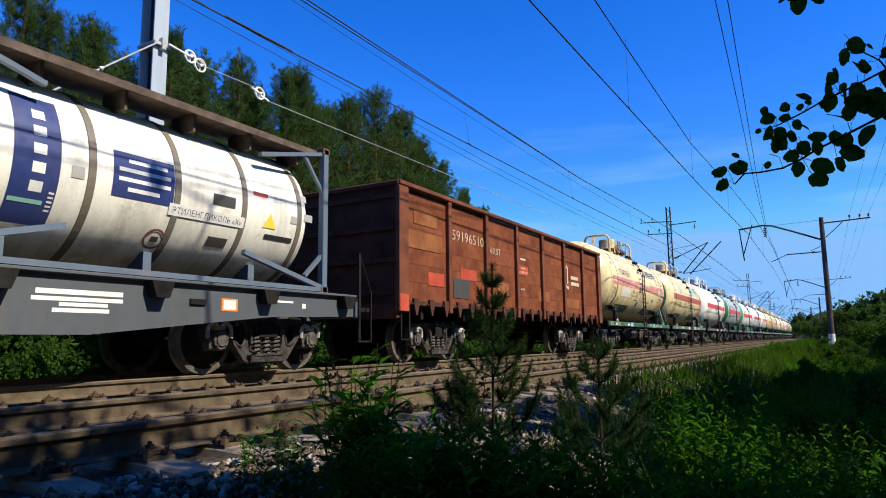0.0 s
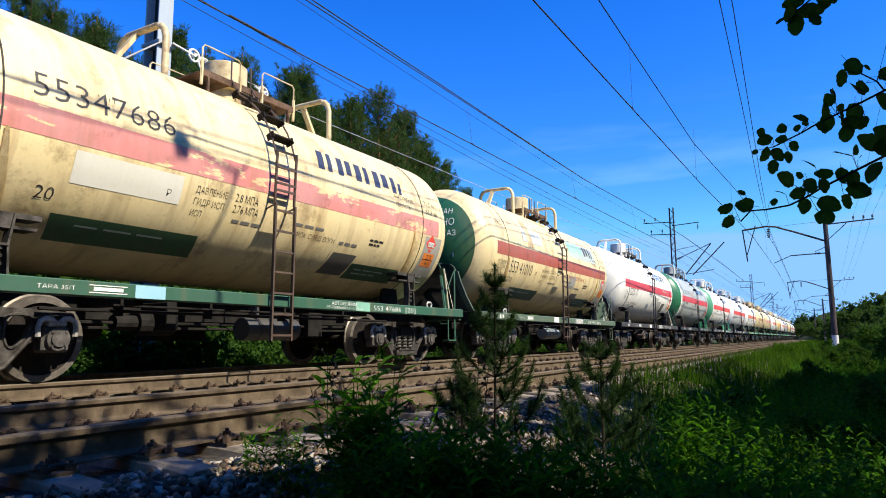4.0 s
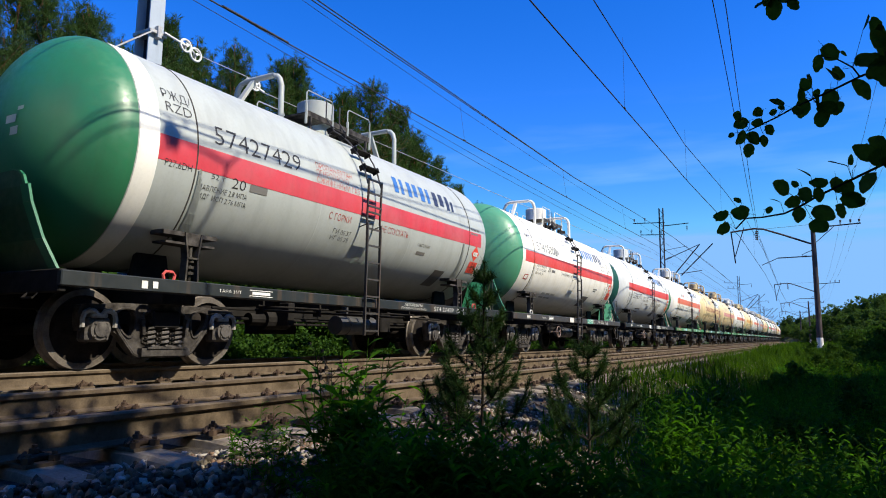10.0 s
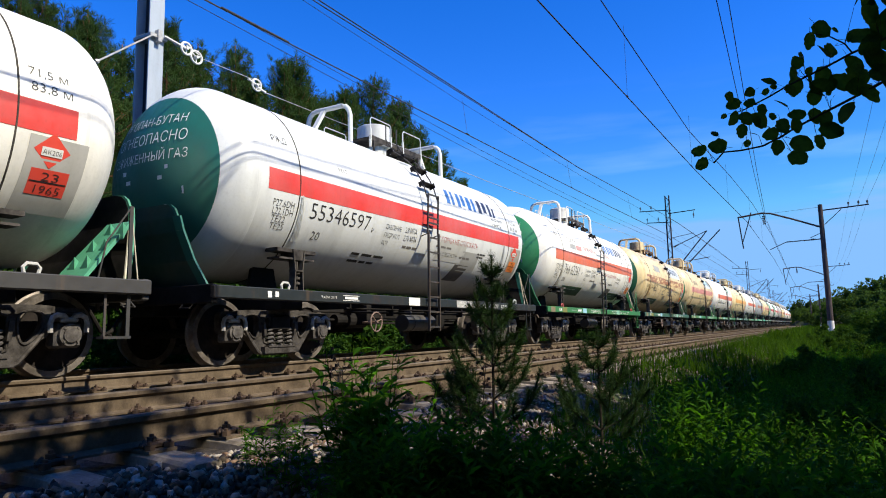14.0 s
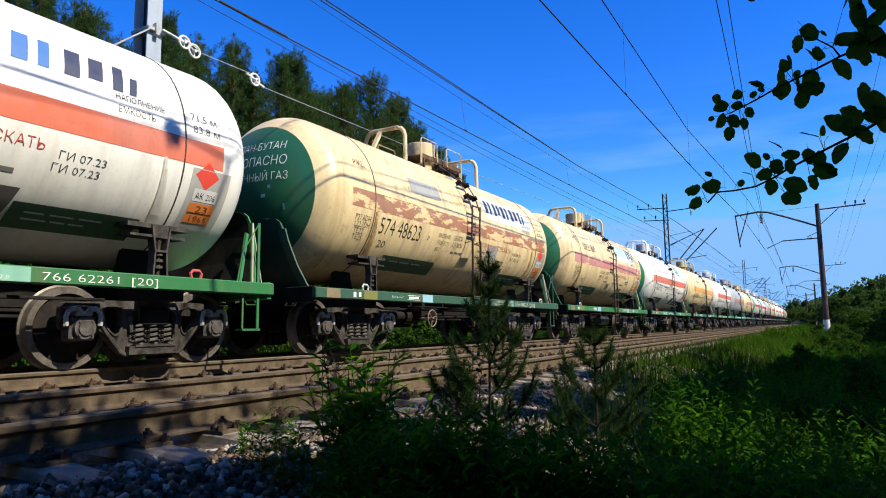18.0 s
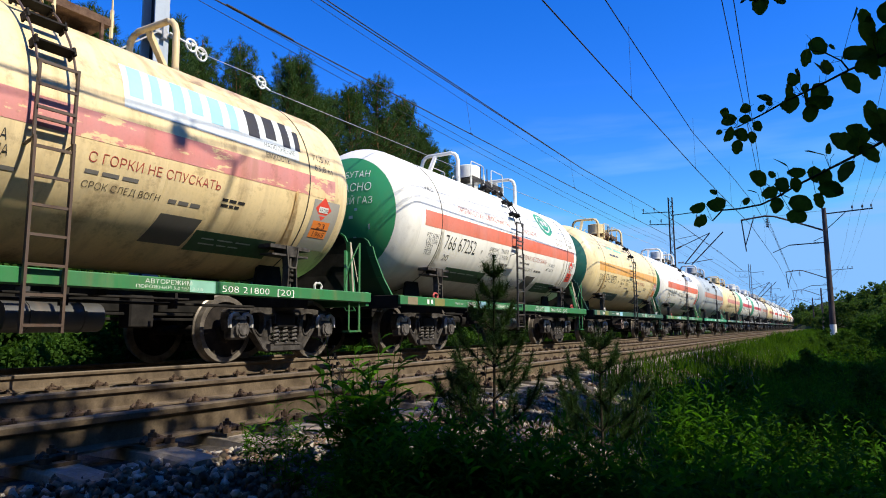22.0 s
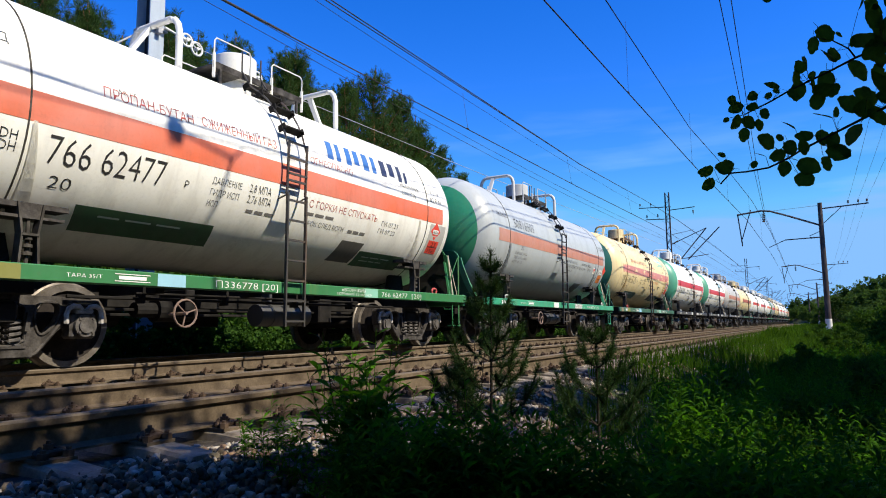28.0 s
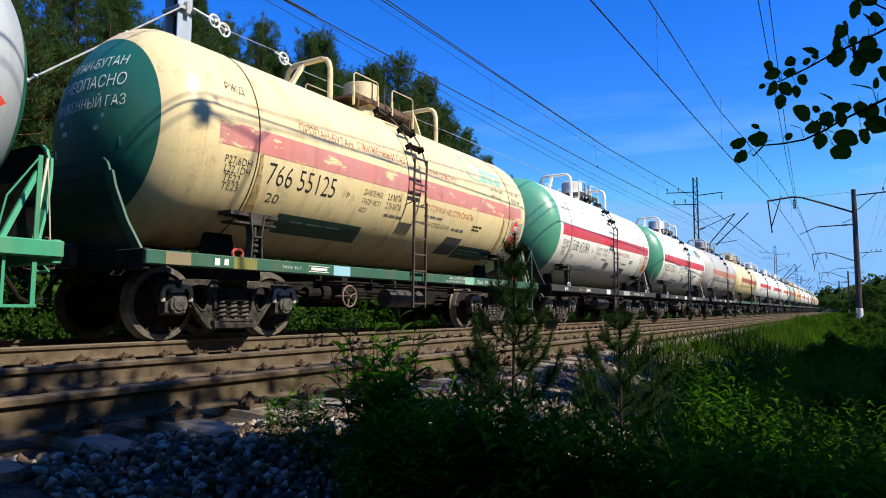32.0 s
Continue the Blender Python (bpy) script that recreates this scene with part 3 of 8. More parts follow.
    for nm, s in (("wheel_left", -1), ("wheel_right", 1)):
        bm = bmesh.new()
        c = s * 0.79
        o = s
        prof = [(0.09, c - o * 0.09), (0.15, c - o * 0.08), (0.16, c - o * 0.02), (0.36, c - o * 0.045), (0.395, c - o * 0.075), (0.505, c - o * 0.072), (0.507, c - o * 0.05),
                (0.484, c - o * 0.035), (0.4785, c), (0.470, c + o * 0.055), (0.400, c + o * 0.055), (0.375, c + o * 0.02), (0.18, c + o * 0.035), (0.15, c + o * 0.09), (0.09, c + o * 0.09)]
        lathe(bm, prof, 40, "X")
        for f in bm.faces:
            r = math.hypot(f.calc_center_median().y, f.calc_center_median().z)
            f.material_index = 0 if r > 0.41 else 1
        me = mesh_of(nm, bm, MAT_TYRE, True)
        me.materials.append(MAT_DISC)
        BASE[nm] = me


build_running_gear()
WHEELSETS = []


def bogie(parent, y, rolling, pale=True):
    b = put("bogie", BASE["bolster"], parent, pose(0, y, 0), mat=MAT_UNDER)
    for s in (-1, 1):
        turn = pose(s * 1.03, 0, 0, 0, 0, 0 if s > 0 else 180)
        put("side_frame", BASE["side_frame"], b, turn, mat=MAT_CAST)
        put("spring_nest", BASE["springs"], b, turn, mat=MAT_SPRING)
        for e in (-0.925, 0.925):
            spot = pose(s * 1.04, e, 0, 0, 0, 0 if s > 0 else 180)
            put("axle_box", BASE["axle_box"], b, spot, mat=MAT_AXLEBOX)
            put("axle_box_saddle", BASE["box_saddle"], b, spot, mat=MAT_SADDLE if pale else MAT_CAST)
    for e in (-0.925, 0.925):
        w = put("wheelset", AXLE_WITH_WHEELS, b, pose(0, e, 0.4785))
        if rolling:
            WHEELSETS.append((w, e))
    return b


def joined(names):
    bm = bmesh.new()
    mats = []
    for nm in names:
        me = BASE[nm]
        if not me.materials:
            me.materials.append(MAT_DISC)
        off = len(bm.faces)
        bm.from_mesh(me)
        bm.faces.ensure_lookup_table()
        idx = []
        for m in me.materials:
            if m not in mats:
                mats.append(m)
            idx.append(mats.index(m))
        for f in bm.faces[off:]:
            f.material_index = idx[f.material_index]
    me = bpy.data.meshes.new("wheelset")
    bm.to_mesh(me)
    bm.free()
    for m in mats:
        me.materials.append(m)
    me.shade_smooth()
    me.set_sharp_from_angle(angle=radians(38))
    return me


AXLE_WITH_WHEELS = joined(("axle", "wheel_left", "wheel_right"))


def build_tank_parts():
    L = 4.75
    bm = bmesh.new()
    lathe(bm, [(TANK_R, y) for y in (-L, -3.9, -2.6, -1.3, 0, 1.3, 2.6, 3.9, L)], 72)
    bmesh.ops.translate(bm, verts=bm.verts, vec=(0, 0, TANK_Z))
    saved("shell", bm, True)

    def dome(r0, r1, lift, n=9):
        return [(r, L + (0.80 + lift) * math.sqrt(max(0.0, 1 - (r / (TANK_R + 0.001)) ** 2))) for r in (r0 + (r1 - r0) * i / n for i in range(n + 1))]
    for nm, prof in (("dome", [(TANK_R * math.sin(t * math.pi / 32), L + 0.80 * math.cos(t * math.pi / 32)) for t in range(0, 17)]), ("dome_disc", dome(0.0, 1.22, 0.006))):
        bm = bmesh.new()
        lathe(bm, [(max(r, 1e-4), y) for r, y in prof], 64)
        bmesh.ops.translate(bm, verts=bm.verts, vec=(0, 0, TANK_Z))
        bmesh.ops.remove_doubles(bm, verts=bm.verts, dist=0.0004)
        saved(nm, bm, True)
    # strap that holds the tank down, and its raised weld seams
    bm = bmesh.new()
    lathe(bm, [(TANK_R + 0.002, -0.010), (TANK_R + 0.009, -0.008), (TANK_R + 0.009, 0.008), (TANK_R + 0.002, 0.010)], 72)
    bmesh.ops.translate(bm, verts=bm.verts, vec=(0, 0, TANK_Z))
    saved("strap", bm)
    bm = bmesh.new()
    lathe(bm, [(TANK_R + 0.0003, -0.02), (TANK_R + 0.0021, 0.0), (TANK_R + 0.0003, 0.02)], 72)
    bmesh.ops.translate(bm, verts=bm.verts, vec=(0, 0, TANK_Z))
    saved("weld_seam", bm, True)
    # stripe along both sides
    for nm, a0, a1 in (("stripe", -12.8, -0.5), ("stripe_back", 180.0, 192.5)):
        v, f = tank_patch_mesh(-4.55, 4.6, a0, a1, 0.0025)
        me = mesh_np(nm, v, f, None)
        me.shade_smooth()
        BASE[nm] = me
    # underframe
    bm = bmesh.new()
    box(bm, -0.28, 0.28, -5.5, 5.5, 0.72, 1.06, 0.01)
    for y in (-3.9, 3.9):
        box(bm, -1.35, 1.35, y - 0.25, y + 0.25, 0.80, 1.06, 0.01)
        for s in (-1, 1):
            plate(bm, [(y - 0.32, 1.06), (y + 0.32, 1.06), (y + 0.22, 1.52), (y - 0.22, 1.52)], s * 0.72 - 0.03, s * 0.72 + 0.03)
    for y in (-2.2, -0.7, 0.7, 2.2):
        box(bm, -1.4, 1.4, y - 0.06, y + 0.06, 0.86, 1.0)
    saved("centre_sill", bm)
    bm = bmesh.new()
    box(bm, -0.045, 0.045, -5.55, 5.55, 0.925, 1.095, 0.012)
    box(bm, -0.10, 0.0, -5.5, 5.5, 0.925, 0.94)
    saved("side_sill", bm)
    bm = bmesh.new()
    box(bm, -1.5, 1.5, 0.0, 0.09, 0.86, 1.11, 0.012)
    box(bm, -1.46, 1.46, -0.75, 0.0, 1.075, 1.095)
    for s in (-1, 1):
        pipe(bm, [(s * 0.95, 0.09, 0.86), (s * 0.95, 0.15, 0.80), (s * 1.15, 0.15, 0.80), (s * 1.15, 0.09, 0.86)], 0.012, 6)
    saved("end_beam", bm)
    # knuckle coupler with its draft housing
    bm = bmesh.new()
    box(bm, -0.20, 0.20, 0.0, 0.10, 0.90, 1.22, 0.03)
    box(bm, -0.09, 0.09, 0.0, 0.34, 0.98, 1.13, 0.03)
    plate(bm, [(0.30, 0.88), (0.40, 0.86), (0.40, 1.25), (0.30, 1.22)], -0.2, 0.12)
    box(bm, -0.24, -0.10, 0.28, 0.52, 0.90, 1.21, 0.04)
    box(bm, 0.03, 0.20, 0.28, 0.46, 0.92, 1.19, 0.04)
    rod(bm, (0.0, 0.32, 0.80), (0.0, 0.32, 1.28), 0.03, 8)
    saved("coupler", bm)
    bm = bmesh.new()
    pipe(bm, [(0.32, 0.05, 0.85), (0.33, 0.14, 0.72), (0.30, 0.28, 0.53), (0.22, 0.45, 0.46), (0.1, 0.55, 0.46)], 0.028, 8)
    rod(bm, (0.32, -0.05, 0.87), (0.32, 0.08, 0.84), 0.035, 8)
    saved("brake_hose", bm, True)
    # curved end stop that leans against the dome
    bm = bmesh.new()
    edge = [(1.22, 5.42, 1.08), (1.08, 5.55, 1.45), (0.96, 5.64, 1.85), (0.91, 5.66, 2.05), (0.85, 5.66, 2.16), (0.76, 5.66, 2.22), (0.62, 5.66, 2.25)]
    for k, (a, b) in enumerate(zip(edge, edge[1:])):
        beam(bm, a, b, 0.15 if k < 3 else 0.05, 0.03)
    saved("end_stop", bm)
    # steel shield between the two stops, with rounded shoulders
    bm = bmesh.new()
    rows = []
    for y, z, w in [(y - 0.02, z - 0.01, x - 0.012) for x, y, z in edge]:
        rows.append([bm.verts.new((x, y + d, z)) for x, d in ((-w, 0), (w, 0), (w, 0.014), (-w, 0.014))])
    for lo, hi in zip(rows, rows[1:]):
        for i in range(4):
            j = (i + 1) % 4
            bm.faces.new((lo[i], lo[j], hi[j], hi[i]))
    bm.faces.new(rows[0][::-1])
    bm.faces.new(rows[-1])
    saved("head_shield", bm)
    bm = bmesh.new()
    pts = [(0.85, 4.82, 1.06), (1.40, 4.82, 1.06), (1.18, 5.52, 1.80), (0.72, 5.52, 1.80)]
    lo = [bm.verts.new(p) for p in pts]
    hi = [bm.verts.new((x, y - 0.03, z + 0.03)) for x, y, z in pts]
    for q in ((lo[0], lo[1], lo[2], lo[3]), (hi[3], hi[2], hi[1], hi[0])) + tuple((lo[i], lo[(i + 1) % 4], hi[(i + 1) % 4], hi[i]) for i in range(4)):
        bm.faces.new(q)
    for k in range(3):
        y, z = 4.95 + 0.21 * k, 1.20 + 0.22 * k
        for x in (0.98, 1.22):
            vs = [bm.verts.new(p) for p in ((x - 0.10, y - 0.06, z - 0.06), (x + 0.10, y - 0.06, z - 0.06), (x - 0.02, y + 0.08, z + 0.09), (x + 0.02, y - 0.02, z + 0.16))]
            for i in ((0, 1, 3), (1, 2, 3), (0, 3, 2), (0, 2, 1)):
                bm.faces.new([vs[j] for j in i])
    saved("gusset_plate", bm)
    bm = bmesh.new()
    beam(bm, (1.40, 5.02, 1.09), (1.02, 5.50, 1.86), 0.045, 0.05)
    saved("end_strut", bm)
    bm = bmesh.new()
    rod(bm, (1.30, 5.36, 1.06), (1.06, 5.58, 2.02), 0.016, 6)
    rod(bm, (1.06, 5.58, 2.02), (1.32, 5.52, 1.10), 0.008, 6)
    saved("end_post", bm)
    # step with its tall handrail at a corner
    bm = bmesh.new()
    beam(bm, (1.47, 5.30, 0.42), (1.47, 5.30, 1.95), 0.02, 0.045)
    beam(bm, (1.47, 5.02, 0.42), (1.47, 5.02, 1.0), 0.015, 0.03)
    box(bm, 1.36, 1.50, 5.00, 5.33, 0.42, 0.45)
    rod(bm, (1.47, 5.30, 1.94), (1.45, 5.02, 1.50), 0.01, 6)
    rod(bm, (1.45, 5.02, 1.50), (1.42, 4.96, 1.10), 0.01, 6)
    saved("corner_step", bm)
    # saddle bracket under the strap, with a spring bolt
    bm = bmesh.new()
    plate(bm, [(-0.46, 1.745), (0.40, 1.745), (0.40, 1.69), (0.12, 1.69), (0.12, 1.61), (0.36, 1.61), (0.36, 1.58), (-0.42, 1.58), (-0.42, 1.61), (-0.12, 1.61), (-0.12, 1.69), (-0.46, 1.69)], 1.06, 1.32)
    saved("saddle_plate", bm)
    bm = bmesh.new()
    for y in (-0.10, 0.10):
        plate(bm, [(y - 0.012, 1.08), (y + 0.012, 1.08), (y * 0.8 + 0.012, 1.42), (y * 1.3 + 0.012, 1.74), (y * 1.3 - 0.012, 1.74), (y * 0.8 - 0.012, 1.42)], 1.22, 1.34)
    rod(bm, (1.28, 0, 1.08), (1.28, 0, 1.62), 0.022, 8)
    for k in range(3):
        rod(bm, (1.28, 0, 1.20 + 0.08 * k), (1.28, 0, 1.235 + 0.08 * k), 0.055, 10)
    box(bm, 1.20, 1.35, -0.085, 0.085, 1.40, 1.425)
    saved("saddle_bracket", bm)
    bm = bmesh.new()
    n = 7
    vs = []
    for i in range(n + 1):
        ang = radians(-48 + 40 * i / n)
        r = TANK_R + 0.02
        w = 0.075 * (1 - i / n) + 0.02
        vs.append([bm.verts.new((r * math.cos(ang), s * w + 0.10 * (i / n) * -1, TANK_Z + r * math.sin(ang))) for s in (-1, 1)])
    for p, q in zip(vs, vs[1:]):
        bm.faces.new((p[0], p[1], q[1], q[0]))
    bmesh.ops.solidify(bm, geom=bm.faces[:], thickness=0.015)
    saved("strap_end", bm)
    bm = bmesh.new()
    pipe(bm, [(1.5, -0.07, 1.09), (1.5, -0.085, 1.15), (1.5, -0.05, 1.19), (1.5, 0.05, 1.19), (1.5, 0.085, 1.15), (1.5, 0.07, 1.09)], 0.02, 6)
    saved("tow_loop", bm, True)
    # ladder: upright below, then over the curve of the tank
    bend_ = [((TANK_R + 0.14) * math.cos(radians(a)), TANK_Z + (TANK_R + 0.14) * math.sin(radians(a))) for a in range(13, 66, 8)]
    bm = bmesh.new()
    for y in (-0.2, 0.2):
        beam(bm, (1.60, y, 0.44), (1.62, y, 2.42), 0.045, 0.03)
        beam(bm, (1.60, y, 2.42), (1.63, y, 3.22), 0.03, 0.03)
        pipe(bm, [(x, y, z) for x, z in [(1.62, 3.10)] + bend_ + [(0.60, 4.50), (0.60, 4.82)]], 0.014, 6)
        beam(bm, (1.62, y, 1.0), (1.46, y, 1.0), 0.03, 0.03)
        beam(bm, (1.62, y, 2.4), (1.40, y, 2.34), 0.03, 0.04)
        beam(bm, (1.63, y, 3.2), (1.46, y, 3.2), 0.03, 0.03)
    saved("ladder_stiles", bm)
    bm = bmesh.new()
    box(bm, -0.015, 0.015, -0.2, 0.2, -0.015, 0.015)
    saved("rung", bm)
    bm = bmesh.new()
    box(bm, -0.07, 0.07, -0.2, 0.2, -0.012, 0.012)
    for y in (-0.2, 0.2):
        box(bm, -0.07, 0.07, y - 0.012, y + 0.012, -0.05, 0.05)
    saved("tread", bm)
    # guard arches, hatch and the gangway with its rails
    for nm, y, way in (("guard_arch", -1.40, -1), ("guard_arch_back", 2.16, 1)):
        bm = bmesh.new()
        base, h, e = TANK_Z + math.sqrt(TANK_R ** 2 - 0.3) - 0.03, 4.96, way * 0.12
        half = [(0.55, base), (0.54, h - 0.22), (0.50, h - 0.10), (0.43, h - 0.03), (0.34, h)]
        pipe(bm, [(x, y, z) for x, z in half] + [(-x, y - e * 0.0, z) for x, z in half[::-1]], 0.05, 10)
        beam(bm, (-0.12, y, h - 0.01), (-0.12, y + way * 0.46, TANK_Z + TANK_R - 0.05), 0.10, 0.06)
        saved(nm, bm, True)
    bm = bmesh.new()
    lathe(bm, [(0.001, 4.96), (0.33, 4.96), (0.36, 4.94), (0.36, 4.58), (0.40, 4.57), (0.40, 4.52), (0.28, 4.50), (0.28, 4.20), (0.001, 4.20)], 28, "Y")
    bmesh.ops.rotate(bm, verts=bm.verts, cent=(0, 0, 0), matrix=Matrix.Rotation(radians(90), 3, "X"))
    saved("hatch", bm, True)
    bm = bmesh.new()
    box(bm, -0.60, 0.60, -0.84, -0.22, 4.405, 4.43)
    box(bm, -0.60, 0.60, 0.50, 1.16, 4.405, 4.43)
    for x in (-0.61, 0.61):
        box(bm, x - 0.015, x + 0.015, -0.84, 1.16, 4.37, 4.47)
        for y in (-0.7, 0.2, 1.0):
            box(bm, x - 0.02, x + 0.02, y - 0.02, y + 0.02, 4.10, 4.38)
    for k in range(5):
        rod(bm, (-0.3 + 0.15 * k, 0.72, 4.2), (-0.3 + 0.15 * k, 0.72, 4.62), 0.045, 8)
    rod(bm, (-0.35, 0.95, 4.2), (-0.35, 0.95, 4.75), 0.07, 10)
    rod(bm, (0.2, 1.0, 4.2), (0.2, 1.0, 4.68), 0.06, 10)
    saved("gangway", bm)
    bm = bmesh.new()
    pipe(bm, [(0, -0.37, 4.22), (0, -0.37, 4.80), (0, -0.33, 4.85), (0, 0.33, 4.85), (0, 0.37, 4.80), (0, 0.37, 4.22)], 0.013, 6)
    for y in (-0.37, 0.37):
        rod(bm, (0, y, 4.22), (0, y, 4.60), 0.026, 6)
    saved("gangway_rail", bm, True)
    # brake gear under the frame
    bm = bmesh.new()
    rod(bm, (0.85, -0.1, 0.62), (0.85, 1.0, 0.62), 0.17, 16)
    for y in (0.15, 0.75):
        rod(bm, (0.85, y, 0.62), (0.85, y + 0.03, 0.62), 0.18, 16)
    box(bm, 0.78, 0.92, 0.1, 0.18, 0.7, 0.95)
    saved("air_reservoir", bm, True)
    bm = bmesh.new()
    rod(bm, (0.62, -1.7, 0.68), (0.62, -1.15, 0.68), 0.16, 14)
    rod(bm, (0.62, -2.0, 0.68), (0.62, -1.7, 0.68), 0.10, 12)
    box(bm, 0.45, 1.0, -1.5, -1.35, 0.58, 0.95, 0.01)
    rod(bm, (0.62, -2.6, 0.68), (0.62, 2.6, 0.68), 0.022, 6)
    rod(bm, (0.35, -3.0, 0.62), (0.35, 3.0, 0.62), 0.022, 6)
    rod(bm, (1.15, -3.2, 0.80), (1.15, 3.2, 0.80), 0.02, 6)
    rod(bm, (1.22, -2.4, 0.86), (1.22, 2.0, 0.86), 0.016, 6)
    for y in (-2.3, -1.0, 0.4, 1.8):
        box(bm, 1.10, 1.24, y - 0.02, y + 0.02, 0.74, 0.95)
    box(bm, 0.5, 0.75, 1.5, 1.85, 0.50, 0.92, 0.02)
    box(bm, -0.9, -0.5, -0.6, 0.4, 0.45, 0.9, 0.02)
    rod(bm, (-0.7, -2.6, 0.66), (-0.7, -1.4, 0.66), 0.2, 12)
    saved("brake_gear", bm)
    bm = bmesh.new()
    pts = [(1.50, 0.17 * math.cos(a), 0.62 + 0.17 * math.sin(a)) for a in (i * math.pi / 8 for i in range(16))]
    pipe(bm, pts, 0.014, 6, True)
    for a in (0.3, 2.4, 4.5):
        rod(bm, (1.50, 0, 0.62), (1.50, 0.17 * math.cos(a), 0.62 + 0.17 * math.sin(a)), 0.01, 6)
    rod(bm, (1.2, 0, 0.62), (1.53, 0, 0.62), 0.02, 8)
    saved("hand_wheel", bm, True)


build_tank_parts()

PAINTS = {}


def coat(kind, colour, rust=0.3, grime=0.4, gloss=0.42, fade=0.25, under=None, peel=0.0):
    key = (kind, colour, rust, grime, under, peel)
    if key not in PAINTS:
        PAINTS[key] = paint(kind, colour, rust, grime, gloss, fade, under, peel)
    return PAINTS[key]


CREAM, OCHRE, WHITE, PALE, GREY = (0.80, 0.64, 0.34), (0.80, 0.62, 0.33), (0.86, 0.84, 0.775), (0.41, 0.44, 0.425), (0.41, 0.44, 0.455)
GREEN, DEEP, TEALG, FOREST = (0.03, 0.26, 0.10), (0.012, 0.11, 0.05), (0.014, 0.13, 0.095), (0.02, 0.17, 0.075)
RED, CRIMSON, BRICK, ORANGE, PINK, TAN, AMBER, SALMON = (0.68, 0.045, 0.035), (0.60, 0.038, 0.06), (0.40, 0.085, 0.052), (0.70, 0.15, 0.07), (0.62, 0.22, 0.20), (0.40, 0.17, 0.085), (0.76, 0.37, 0.06), (0.50, 0.20, 0.13)
F_GREEN, F_TEAL, F_BLACK, F_GREY, F_DARKG = (0.024, 0.17, 0.05), (0.028, 0.10, 0.06), (0.013, 0.018, 0.019), (0.042, 0.041, 0.041), (0.03, 0.11, 0.07)

# number, body, rust, dome style, dome colour, stripe, frame, logo, lower patch colour
CARS = [
    ("55347686", CREAM, 0.42, "disc", TEALG, PINK, F_TEAL, "dark", "green"),
    ("55341010", CREAM, 0.40, "disc", DEEP, BRICK, (0.085, 0.13, 0.085), "faded", "teal"),
    ("55331177", WHITE, 0.08, "none", WHITE, CRIMSON, F_GREY, "blue", "grey"),
    ("57427429", PALE, 0.08, "full", FOREST, CRIMSON, F_BLACK, "blue", "none"),
    ("57415002", WHITE, 0.10, "full", (0.07, 0.30, 0.17), RED, F_GREY, "blue", "dark"),
    ("55346597", (0.68, 0.70, 0.70), 0.06, "disc", TEALG, RED, F_BLACK, "blue", "grey"),
    ("76662261", WHITE, 0.16, "disc", GREEN, ORANGE, F_GREEN, "navy", "green"),
    ("57448623", OCHRE, 0.42, "disc", DEEP, TAN, F_TEAL, "dark", "green"),
    ("50821800", OCHRE, 0.42, "disc", FOREST, PINK, F_GREEN, "sky", "green"),
    ("76667252", WHITE, 0.14, "disc", GREEN, ORANGE, F_GREEN, "oval", "green"),
    ("57450975", CREAM, 0.25, "disc", TEALG, AMBER, F_TEAL, "line", "teal"),
    ("76662477", WHITE, 0.16, "disc", FOREST, ORANGE, F_GREEN, "navy", "green"),
    ("50816503", GREY, 0.08, "disc", (0.02, 0.22, 0.11), SALMON, (0.03, 0.30, 0.16), "", "none"),
    ("76655125", CREAM, 0.30, "disc", TEALG, PINK, F_DARKG, "oval", "teal"),
    ("50842084", WHITE, 0.08, "full", (0.08, 0.34, 0.22), CRIMSON, F_GREY, "", "dark"),
    ("55343123", WHITE, 0.10, "full", (0.07, 0.30, 0.18), CRIMSON, F_GREY, "sky", "grey"),
    ("57402211", (0.50, 0.47, 0.43), 0.2, "none", GREY, SALMON, F_GREY, "", "grey"),
]
FAR_LOOKS = [(WHITE, 0.15, "disc", DEEP, ORANGE, F_GREEN), (CREAM, 0.35, "disc", TEALG, BRICK, F_TEAL), (WHITE, 0.1, "none", WHITE, CRIMSON, F_GREY),
             (PALE, 0.1, "full", FOREST, RED, F_BLACK), (WHITE, 0.12, "disc", GREEN, RED, F_GREY)]
LOGO = {"dark": (MAT_NAVY, MAT_NAVY), "faded": (MAT_TEAL, MAT_BLACK_LETTER), "blue": (MAT_BLUE, MAT_NAVY), "navy": (MAT_BLUE, MAT_NAVY), "sky": (MAT_SKYBLUE, MAT_BLACK_LETTER)}


def tank_bars(parent, y, angle, rows, mat, length=0.7, height=0.055, step=2.9):
    """Writing too small to read: rows of plain bars, word by word."""
    for k in range(rows):
        w = length * (0.7 + 0.3 * ((k * 7 + 3) % 5) / 5)
        a = angle - step * k
        cuts = (0.0, 0.38, 0.45, 0.68, 0.74, 1.0) if k % 2 else (0.0, 0.24, 0.31, 0.62, 0.69, 1.0)
        for i in (0, 2, 4):
            patch("small_writing", parent, y + w * cuts[i], y + w * cuts[i + 1], a, a + math.degrees(height * 0.75 / TANK_R), mat, 0.004)


